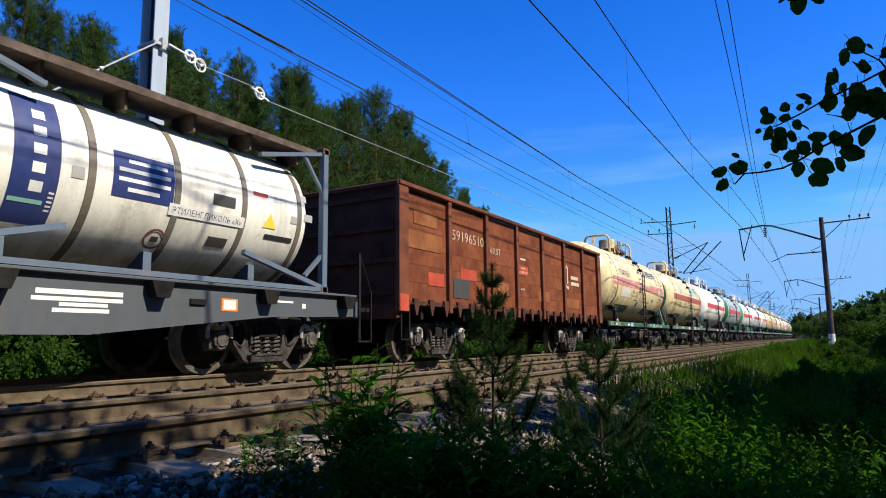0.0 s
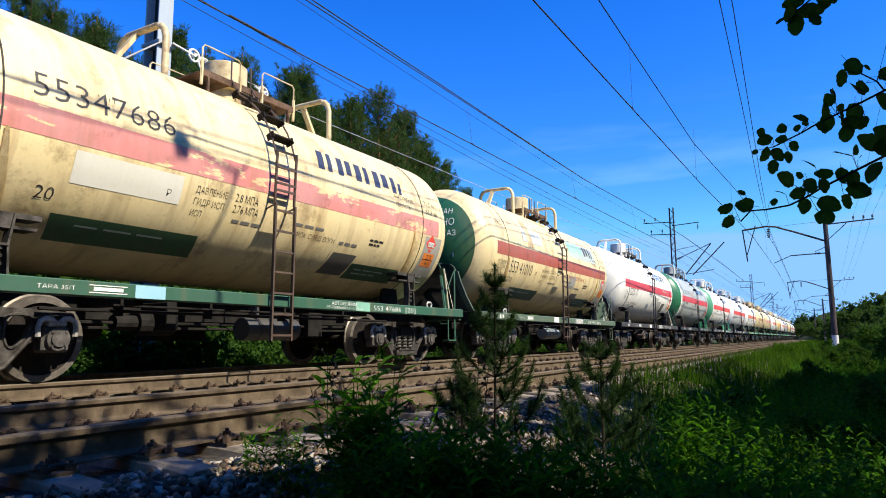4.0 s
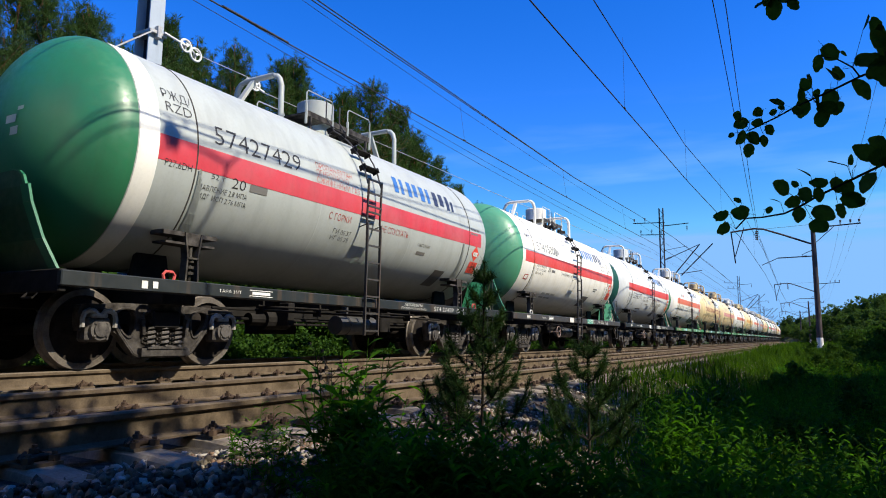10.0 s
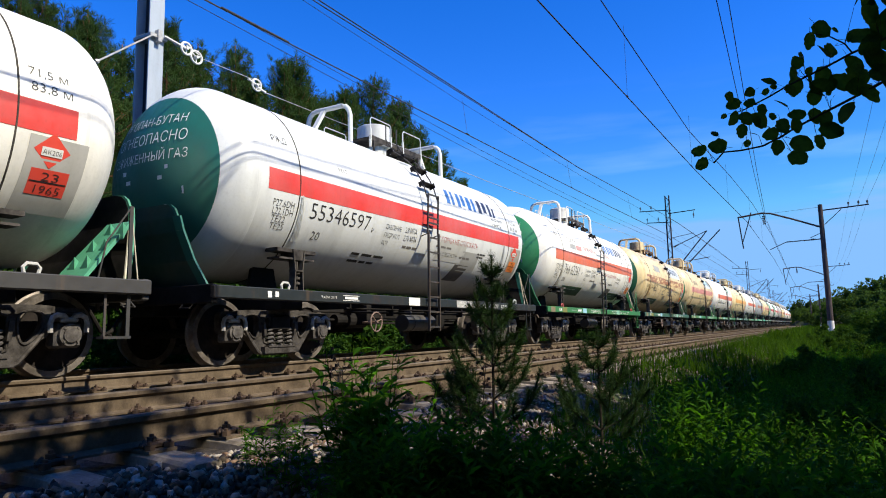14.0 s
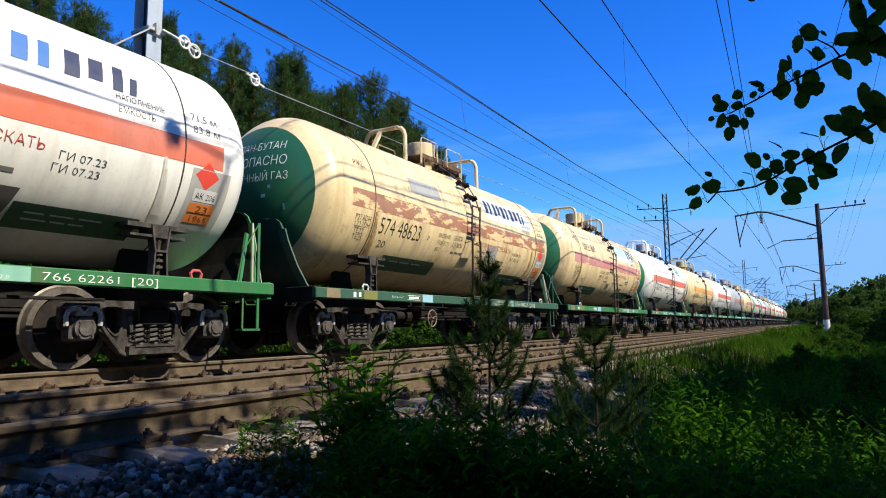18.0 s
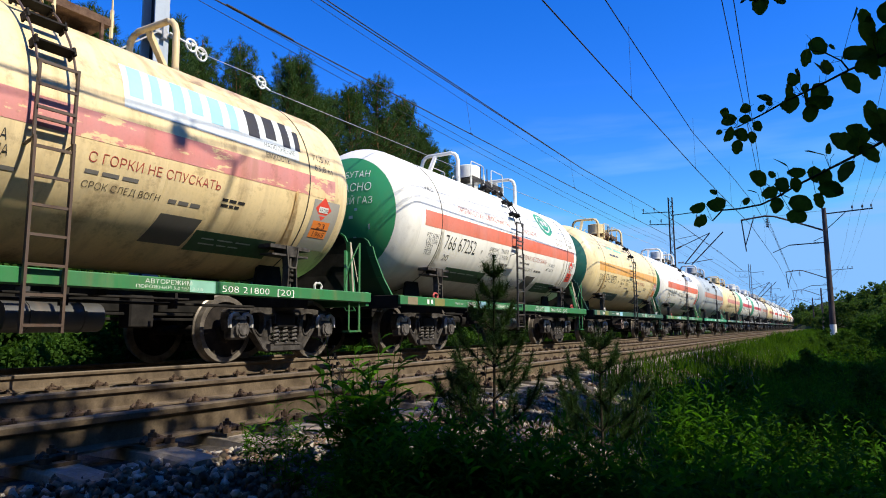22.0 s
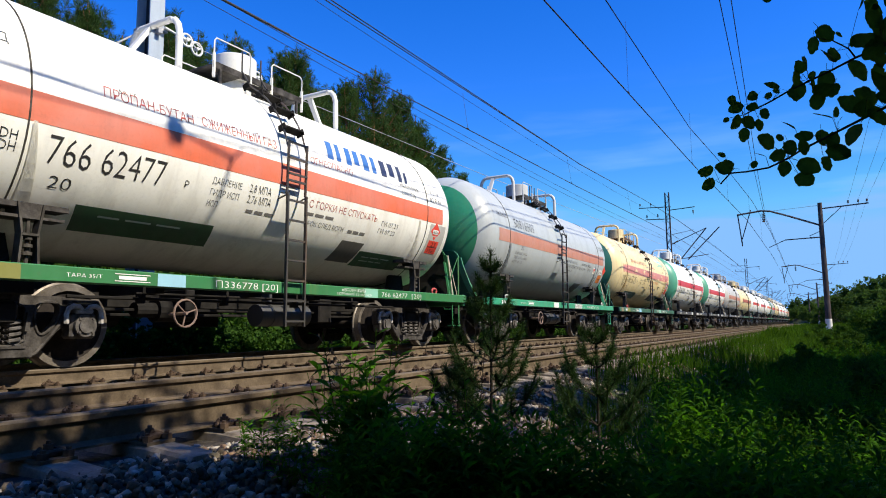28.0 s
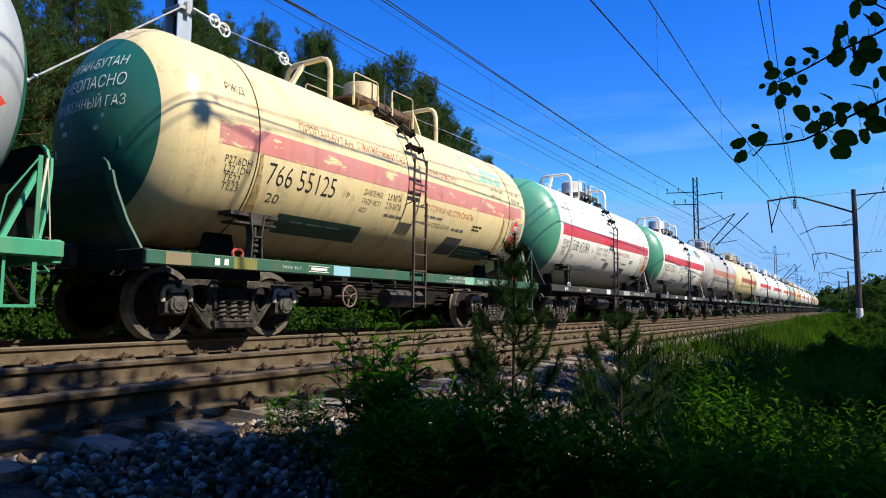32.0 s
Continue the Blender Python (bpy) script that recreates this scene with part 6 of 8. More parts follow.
def build_train():
    flat, box_tank = container_flat()
    at = FIRST_TANK - 12.97 - 14.27
    ROLLING.append((flat, at, list(WHEELSETS)))
    ROLLING.append((box_tank, at, []))
    WHEELSETS.clear()
    ROLLING.append((gondola(), FIRST_TANK - 12.97, list(WHEELSETS)))
    WHEELSETS.clear()
    band = {PINK: "faded pink", BRICK: "dark red", RED: "red", TAN: "worn brown", ORANGE: "orange-red", AMBER: "amber", SALMON: "salmon", CRIMSON: "crimson"}
    rim = {"disc": "green end disc", "full": "green dome end", "none": "plain end"}
    for k in range(31):
        near = k < len(CARS)
        spec = CARS[k] if near else ("00000000", *FAR_LOOKS[(k * 3) % 5], "", "none")
        worn = "rusty" if spec[2] > 0.3 else "dusty"
        label = "%s %s gas tank car, %s stripe, %s" % (worn, names_for(spec[1]), band[spec[5]], rim[spec[3]])
        car = tank_car(spec, label, near, near)
        ROLLING.append((car, FIRST_TANK + TANK_PITCH * k, list(WHEELSETS)))
        WHEELSETS.clear()


def gone(t):
    """How far the slowing train has rolled towards the camera, in metres."""
    return 5.6713 * t - 0.005525 * t * t


build_train()

# ---- overhead line ----
def steel_mast(x, y):
    t = thing("overhead_line_mast", "tall steel channel mast with one pale sunlit face and tension pulleys", "mast", m=pose(x, y, 0))
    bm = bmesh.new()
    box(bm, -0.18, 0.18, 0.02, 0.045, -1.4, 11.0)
    # Web colour is near black for its shade; the flanges keep pale paint.
    part("column", bm, rough("shade_dark_web", (0.012, 0.014, 0.022), (0.04, 0.042, 0.055), 3.0, 0.8, 0.003, stretch=(1, 1, 0.3)), t)
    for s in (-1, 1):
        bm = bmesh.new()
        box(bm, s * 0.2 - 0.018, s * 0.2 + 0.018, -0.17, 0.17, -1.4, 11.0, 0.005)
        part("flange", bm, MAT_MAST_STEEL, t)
    bm = bmesh.new()
    box(bm, -0.3, 0.3, -0.3, 0.3, -1.5, -1.0, 0.03)
    part("footing", bm, MAT_SLEEPER, t)
    bm = bmesh.new()
    box(bm, -0.26, 0.30, -0.2, 0.2, 6.44, 6.52, 0.01)
    box(bm, 0.22, 0.34, -0.05, 0.05, 6.36, 6.62, 0.01)
    part("collar", bm, MAT_CABLE, t)
    return t


def pulley(parent, p, r):
    bm = bmesh.new()
    pipe(bm, [(p[0], p[1] + r * math.cos(a), p[2] + r * math.sin(a)) for a in (i * math.pi / 9 for i in range(18))], 0.025, 6, True)
    for a in (0.5, 2.6, 4.7):
        rod(bm, p, (p[0], p[1] + r * math.cos(a), p[2] + r * math.sin(a)), 0.016, 6)
    rod(bm, (p[0] - 0.05, p[1], p[2]), (p[0] + 0.05, p[1], p[2]), 0.035, 8)
    part("pulley", bm, MAT_CHALK, parent, "white-painted tension pulley")


def anchor_mast():
    t = steel_mast(-8.1, 8.2)
    for p, r in (((0.35, 0.62, -1.83 + 8.28), 0.13), ((0.35, 0.88, -1.93 + 8.28), 0.14), ((0.35, 2.62, 6.30), 0.14)):
        pulley(t, p, r)
    for p, q, r in (((0.33, 0.1, 6.52), (0.35, 0.62, 6.45), 0.03), ((0.35, 0.62, 6.52), (0.35, 0.95, 6.43), 0.012), ((0.35, 2.35, 6.36), (0.35, 2.62, 6.30), 0.03), ((0.35, 2.62, 6.26), (0.35, 2.9, 6.20), 0.035)):
        bm = bmesh.new()
        rod(bm, p, q, r, 6)
        part("pulley_link", bm, MAT_CHALK, t)
    bm = bmesh.new()
    pipe(bm, [(0.35, 0.9, 6.37), (0.35, 2.5, 6.40)], 0.008, 5)
    pipe(bm, [(0.35, 2.9, 6.20), (0.9, 14, 6.05), (2.2, 40, 5.95)], 0.009, 5)
    part("anchored_cable", bm, MAT_CABLE, t)
    for k, (a, b) in enumerate((((0.28, -0.1, 6.5), (0.28, -6.5, 1.05)), ((0.28, -0.1, 8.6), (0.28, -7.2, 2.9)))):
        bm = bmesh.new()
        a, b = Vector(a), Vector(b)
        rod(bm, a, b, 0.019, 6)
        for s in (0.18, 0.2, 0.42, 0.44):
            p = a.lerp(b, s)
            rod(bm, p, p + (b - a).normalized() * 0.05, 0.045, 8)
        part("guy_cable", bm, MAT_CABLE, t)
    return t


def lattice_mast(x, y, h=12.6):
    t = thing("lattice_mast", "dark lattice steel mast carrying cross-arms and wire brackets", "mast", "masts along the line", m=pose(x, y, 0))
    bm = bmesh.new()
    w = 0.21
    for sx in (-1, 1):
        for sy in (-1, 1):
            beam(bm, (sx * w, sy * w * 0.8, -1.2), (sx * w * 0.8, sy * w * 0.7, h), 0.06, 0.06)
    n = 22
    for k in range(n):
        z0, z1 = -1.0 + (h + 1) * k / n, -1.0 + (h + 1) * (k + 1) / n
        for s in (-1, 1):
            a, b = (w, -w) if k % 2 else (-w, w)
            beam(bm, (a * 0.95, s * w * 0.8, z0), (b * 0.95, s * w * 0.8, z1), 0.03, 0.03, (0, 1, 0))
            beam(bm, (s * w * 0.95, a * 0.8, z0), (s * w * 0.95, b * 0.8, z1), 0.03, 0.03)
    part("column", bm, MAT_POLE, t)
    for z, x0, x1 in ((h - 1.25, -2.6, 0.3), (h - 2.4, -2.0, 0.3), (h - 1.7, 0.0, 2.4)):
        bm = bmesh.new()
        beam(bm, (x0, 0, z), (x1, 0, z + 0.12 * (1 if x1 > 1 else -1)), 0.07, 0.07, (0, 1, 0))
        for q in ((x0 + 0.1, x0 + 1.1) if x1 < 1 else (x1 - 0.15,)):
            rod(bm, (q, 0, z), (q, 0, z + (0.45 if x1 < 1 else -0.6)), 0.02, 6)
            for j in range(3):
                rod(bm, (q, 0, z + (0.2 + 0.08 * j if x1 < 1 else -0.2 - 0.1 * j)), (q, 0, z + (0.24 + 0.08 * j if x1 < 1 else -0.25 - 0.1 * j)), 0.07, 8)
        part("cross_arm", bm, MAT_POLE, t)
    bm = bmesh.new()
    rod(bm, (0.2, 0, 7.7), (3.3, 0, 9.0), 0.035, 6)
    rod(bm, (0.2, 0, 8.6), (2.2, 0, 8.9), 0.02, 6)
    rod(bm, (3.3, 0, 9.0), (1.0, 0, 6.3), 0.05, 6)
    rod(bm, (4.4, 0, 9.0), (1.6, 0, 6.2), 0.05, 6)
    rod(bm, (1.0, 0, 6.3), (3.4, 0, 6.6), 0.03, 6)
    part("wire_bracket", bm, MAT_POLE, t)
    bm = bmesh.new()
    for k in range(5):
        rod(bm, (0.35 + 0.1 * k, 0, 7.76 + 0.042 * k), (0.40 + 0.1 * k, 0, 7.78 + 0.042 * k), 0.09, 10)
        rod(bm, (0.45 + 0.1 * k, 0, 6.45), (0.5 + 0.1 * k, 0, 6.45), 0.08, 10)
    part("insulator", bm, MAT_CAST_RUST, t)
    return t


def round_pole(x, y, h=10.2):
    t = thing("overhead_line_pole", "dark round pole with white foot, long bracket and cross-arm", "pole", "poles along the line", m=pose(x, y, 0))
    bm = bmesh.new()
    rod(bm, (0, 0, -1.0), (0, 0, h), 0.24, 14, 0.17)
    part("column", bm, MAT_POLE, t)
    bm = bmesh.new()
    rod(bm, (0, 0, -1.0), (0, 0, 0.65), 0.255, 14, 0.25)
    part("painted_foot", bm, MAT_CHALK, t)
    bm = bmesh.new()
    pipe(bm, [(0, 0, 8.3), (-2.2, 0, 9.25), (-3.7, 0, 9.85), (-4.4, 0, 9.95), (-6.3, 0, 9.75)], 0.075, 8)
    rod(bm, (-6.25, 0, 9.8), (-6.0, 0, 7.0), 0.05, 6)
    rod(bm, (-5.2, 0, 10.1), (-6.0, 0, 7.6), 0.04, 6)
    rod(bm, (0, 0, 10.0), (-3.8, 0, 9.85), 0.012, 5)
    part("bracket", bm, MAT_POLE, t)
    bm = bmesh.new()
    rod(bm, (0, 0, 7.35), (-2.7, 0, 7.3), 0.045, 6)
    rod(bm, (-2.7, 0, 7.3), (-3.95, 0, 6.75), 0.03, 6)
    rod(bm, (0, 0, 7.9), (-0.9, 0, 7.5), 0.025, 6)
    for k in range(4):
        rod(bm, (-0.55 - 0.09 * k, 0, 7.35), (-0.60 - 0.09 * k, 0, 7.35), 0.085, 8)
    part("steady_arm", bm, MAT_POLE, t)
    bm = bmesh.new()
    rod(bm, (-4.25, 0, 9.9), (-4.15, 0, 8.9), 0.02, 6)
    for k in range(5):
        rod(bm, (-4.24, 0, 9.7 - 0.16 * k), (-4.23, 0, 9.62 - 0.16 * k), 0.12, 10)
    part("insulator", bm, MAT_CAST_RUST, t)
    bm = bmesh.new()
    beam(bm, (0, 0, 9.7), (3.4, 0, 9.85), 0.1, 0.09, (0, 1, 0))
    rod(bm, (0.2, 0, 8.5), (1.5, 0, 9.7), 0.03, 6)
    for q in (2.0, 2.7, 3.3):
        rod(bm, (q, 0, 9.8), (q, 0, 10.2), 0.02, 6)
        rod(bm, (q, 0, 10.0), (q, 0, 10.2), 0.07, 8)
    part("cross_arm", bm, MAT_POLE, t)
    return t


def wire(label, pts, r=0.007, droppers=()):
    t = thing("overhead_wire", label, "wire", "overhead wires")
    bm = bmesh.new()
    pipe(bm, pts, r, 5)
    part("strand", bm, MAT_WIRE, t)
    for a, b in droppers:
        bm = bmesh.new()
        rod(bm, a, b, 0.004, 5)
        rod(bm, (b[0], b[1] - 0.06, b[2]), (b[0], b[1] + 0.06, b[2]), 0.02, 6)
        part("dropper", bm, MAT_WIRE, t)


def hang(x, z0, z1, ys, sag, aside=lambda y: 0.0):
    """Points of a wire between masts at ys, from height z0 at the first on; sag at mid-span."""
    out_pts = []
    for a, b in zip(ys, ys[1:]):
        for i in range(6):
            s = i / 6
            y = a + (b - a) * s
            out_pts.append((x + aside(y) + bend(y), y, z0 - sag * 4 * s * (1 - s)))
    return out_pts


anchor_mast()
for y, x in ((63, -8.3), (138, -8.3), (200, -8.6), (262, -11.0)):
    lattice_mast(x, y)
for y, x in ((62, 4.0), (125, 4.6), (190, 3.2), (250, 0.5)):
    round_pole(x, y)
for x, zc, zm, name in ((-0.75, 6.12, 8.15, "overhead contact wire of the near track"), (-5.25, 5.92, 7.17, "overhead contact wire above the train")):
    ys = [-52, 8, 63, 125, 200, 262]
    sway = lambda y: float(np.interp(y, (-52, 10, 25, 40, 63, 125, 200), (-0.3, 0.3, 0.55, 0.98, 0.95, 0.1, 0.0)))
    drops = [((x + sway(y) - (0.0 if x > -2 else 0.15), y, zm - 0.15), (x + sway(y), y, zc + 0.02)) for y in (16.0, 24.5, 33.0, 42.0, 51.0)]
    wire("dark " + name, [(x + sway(y) + bend(y), y, zc) for y in (-52, 10, 17, 25, 32, 40, 63, 125, 175, 200, 230, 262)], 0.014, drops)
    wire("dark messenger wire above a contact wire", hang(x + (0.3 if x < -2 else 0.25), zm, zm, ys, 0.2 if x > -2 else 0.04, lambda y: float(np.interp(y, (-52, 28, 40, 63, 125), (0, 0, 0.7, 0.7, 0)))), 0.014)
    if x < -2:
        wire("dark messenger wire above a contact wire", hang(x + 0.3, zm - 0.09, zm, ys, -0.05, lambda y: float(np.interp(y, (-52, 28, 40, 63, 125), (0, 0, 0.7, 0.7, 0)))), 0.013)
        wire("dark twisted joint where overhead wires meet", [(x + 0.28, 7.3, zc + 0.01), (x + 0.29, 8.9, zc + 0.01)], 0.024)
for x, z in ((-8.9, 8.3), (-9.4, 8.9), (-10.3, 11.3)):
    wire("thin feeder wire along the masts", hang(x, z, z, [-52, 8, 63, 138, 200, 262], 0.4), 0.009)
for dx in (0.0, 0.28):
    wire("slanting feeder wire above the near track", [(2.7 + dx, -10, 8.85), (1.66 + dx, 17.8, 9.0), (1.3 + dx * 0.8, 26.7, 9.0), (0.72 + dx * 0.6, 40, 9.1), (-0.15 + dx * 0.3, 62, 9.4), (-0.9, 125, 9.4), (-1.6, 190, 9.4)], 0.013)
for q in (2.0, 2.7, 3.3):
    wire("thin wire on the pole cross-arms", hang(4.0 + q, 10.2, 10.2, [-52, 8, 62, 125, 190, 250], 0.5), 0.007)


# ---- trees ----
def sprays(rng, n, size, leaves, width, spread_up=0.4):
    """Arrays for one clump: thin blades that fan out from its middle."""
    v, f = [], []
    for k in range(leaves):
        d = Vector((rng.gauss(0, 1), rng.gauss(0, 1), rng.gauss(spread_up, 0.8))).normalized()
        s = d.cross(Vector((rng.gauss(0, 1), rng.gauss(0, 1), rng.gauss(0, 1)))).normalized() * width / 2
        L = size * rng.uniform(0.6, 1.1)
        b = len(v)
        v += [d * size * 0.08, d * L * 0.55 + s * 1.15, d * L, d * L * 0.55 - s * 1.15]
        f += [(b, b + 1, b + 2), (b, b + 2, b + 3)]
    return np.array(v), np.array(f)


def place(p, scale, rng):
    m = np.array((Euler((rng.uniform(-0.6, 0.6), rng.uniform(-0.6, 0.6), rng.uniform(0, 6.28))).to_matrix())) * scale
    return np.concatenate([m, np.array(p)[:, None]], 1)


def pine_meshes(seed, h):
    """Trunk with whorls of upturned limbs, and a pointed crown of needle tufts on the limbs."""
    rng = random.Random(seed)
    bm = bmesh.new()
    lean = [rng.uniform(-0.25, 0.25), rng.uniform(-0.25, 0.25)]
    axis = lambda z: Vector((lean[0] * (z / h) ** 2 + 0.08 * math.sin(z), lean[1] * (z / h) ** 2, z))
    k = 9
    for i in range(k):
        z0, z1 = h * i / k, h * (i + 1) / k
        rod(bm, axis(z0), axis(z1), 0.17 * (1 - 0.85 * z0 / h) * h / 14, 7, 0.17 * (1 - 0.85 * z1 / h) * h / 14)
    spots = []
    start = rng.uniform(0.28, 0.42)
    z = h * start
    while z < h * 0.96:
        q = (z / h - start) / (1 - start)
        full = 0.75 + 1.0 * q if q < 0.25 else (1 - q) / 0.75
        reach = (0.16 + h * 0.165 * full) * rng.uniform(0.75, 1.15)
        n = rng.randint(5, 7)
        turn = rng.uniform(0, 6.28)
        for j in range(n):
            a = turn + 6.283 * j / n + rng.uniform(-0.35, 0.35)
            L = reach * rng.uniform(0.5, 1.25)
            out_way = Vector((math.cos(a), math.sin(a), 0))
            p = axis(z + rng.uniform(-0.1, 0.1))
            m = p + (out_way + Vector((0, 0, 0.15 + 0.55 * q))) * L * 0.6
            e = m + (out_way + Vector((0, 0, 0.6 + 1.4 * q))) * L * 0.42
            rod(bm, p, m, 0.028 * (1 - 0.6 * q), 4, 0.014)
            rod(bm, m, e, 0.014, 4, 0.006)
            for c, r in ((p.lerp(m, 0.45), 0.10), (p.lerp(m, 0.75), 0.16), (m, 0.2), (m, 0.26), (m.lerp(e, 0.35), 0.2), (m.lerp(e, 0.6), 0.24), (m.lerp(e, 0.8), 0.16), (e, 0.1), (e + Vector((0, 0, 0.14)), 0.05)):
                d = Vector((rng.gauss(0, 1), rng.gauss(0, 1), rng.gauss(0.2, 0.3))) * r * (0.22 + 0.26 * L)
                spots.append(place(c + d, rng.uniform(0.65, 1.1) * (1.05 - 0.3 * q), rng))
        z += h * rng.uniform(0.036, 0.052) * (1.1 - 0.35 * q)
    for s in range(7):
        spots.append(place(axis(h * (0.94 + 0.012 * s)) + Vector((rng.gauss(0, 0.05), rng.gauss(0, 0.05), 0)), 0.75 - 0.06 * s, rng))
    v, f = many(*sprays(rng, 1, 0.48, 28, 0.022, 1.5), spots)
    return mesh_of("trunk", bm, MAT_BARK_PINE), mesh_np("crown", v, f, MAT_NEEDLE)


PINES = [pine_meshes(11 + k, h) for k, h in enumerate((13.0, 15.0, 16.5, 14.0))]
PINE_H = (13.0, 15.0, 16.5, 14.0)


def pine(x, y, h, k, rng, label="tall green pine with an orange-brown trunk"):
    s = h / PINE_H[k]
    t = thing("pine_tree", label, "tree", "pines behind the line", m=pose(x, y, ground_z(x, y) - 0.1, 0, 0, rng.uniform(0, 360)))
    for nm, me in zip(("trunk", "crown"), PINES[k]):
        put(nm, me, t, Matrix.Diagonal((s, s, s, 1)))


def forest():
    rng = random.Random(5)
    # front row along the line, taller towards the near end
    y = 3.0
    while y < 50:
        h = float(np.interp(y, (3, 14, 20, 30, 37, 41, 45, 50), (15.0, 14.8, 15.4, 16.4, 16.8, 15.0, 13.4, 12.6))) * rng.uniform(0.86, 1.04)
        pine(-21.5 + rng.uniform(-1.5, 1.5), y, h, rng.randrange(4), rng)
        y += rng.uniform(0.7, 1.2)
    for k in range(16):
        pine(rng.uniform(-38, -24), rng.uniform(-18, 8), rng.uniform(12.0, 14.5), rng.randrange(4), rng)
        # Unseen pines that carry the row on behind the camera and block sky light.
        pine(-19.5 + rng.uniform(-2, 2), -2.0 - 3.0 * k, rng.uniform(13.0, 15.5), rng.randrange(4), rng)
    for k in range(75):
        y = rng.uniform(2, 50)
        x = rng.uniform(-40, -23.5)
        h = float(np.interp(y, (3, 14, 20, 30, 37, 50), (15.5, 15.0, 15.4, 15.4, 14.5, 12.0))) * rng.uniform(0.75, 1.0) * (1 + 0.01 * (-23 - x))
        pine(x, y * (1 + 0.025 * (-21.5 - x)), h, rng.randrange(4), rng)


def broadleaf_meshes(seed, h, w, leaf, n, mat, trunk=0.35):
    rng = random.Random(seed)
    bm = bmesh.new()
    rod(bm, (0, 0, -0.2), (0, 0, h * 0.75), 0.011 * h, 7, 0.004 * h)
    spots = []
    lobes = [(Vector((rng.gauss(0, 0.28) * w, rng.gauss(0, 0.28) * w, h * rng.uniform(trunk, 0.9))), rng.uniform(0.16, 0.32) * w) for k in range(13)]
    lobes.append((Vector((0, 0, h * 0.9)), 0.16 * w))
    for c, r in lobes:
        rod(bm, (0, 0, max(0.1, c.z * 0.6)), c, 0.005 * h, 5, 0.0015 * h)
        for k in range(n):
            d = Vector((rng.gauss(0, 1), rng.gauss(0, 1), rng.gauss(0, 0.85))).normalized()
            spots.append(place(c + d * r * rng.uniform(0.55, 1.12), rng.uniform(0.7, 1.25), rng))
    v, f = many(*sprays(rng, 1, leaf, 6, leaf * 0.6, 0.2), spots)
    return mesh_of("trunk", bm, MAT_BARK), mesh_np("crown", v, f, mat)


FAR_TREES = [broadleaf_meshes(31, 9.0, 6.0, 0.7, 34, MAT_FARWOOD), broadleaf_meshes(32, 11.0, 6.5, 0.7, 36, MAT_FARWOOD), broadleaf_meshes(33, 7.5, 6.0, 0.65, 34, MAT_FARWOOD)]
BUSHES = [broadleaf_meshes(41, 2.4, 2.2, 0.18, 46, MAT_BUSH, 0.2), broadleaf_meshes(42, 1.8, 2.2, 0.17, 44, MAT_BUSH, 0.15)]


def copies(meshes, name, label, category, group, x, y, s, rng):
    t = thing(name, label, category, group, m=pose(x, y, ground_z(x, y) - 0.1, 0, 0, rng.uniform(0, 360)))
    for nm, me in zip(("trunk", "crown"), meshes):
        put(nm, me, t, Matrix.Diagonal((s, s, s * rng.uniform(0.9, 1.1), 1)))


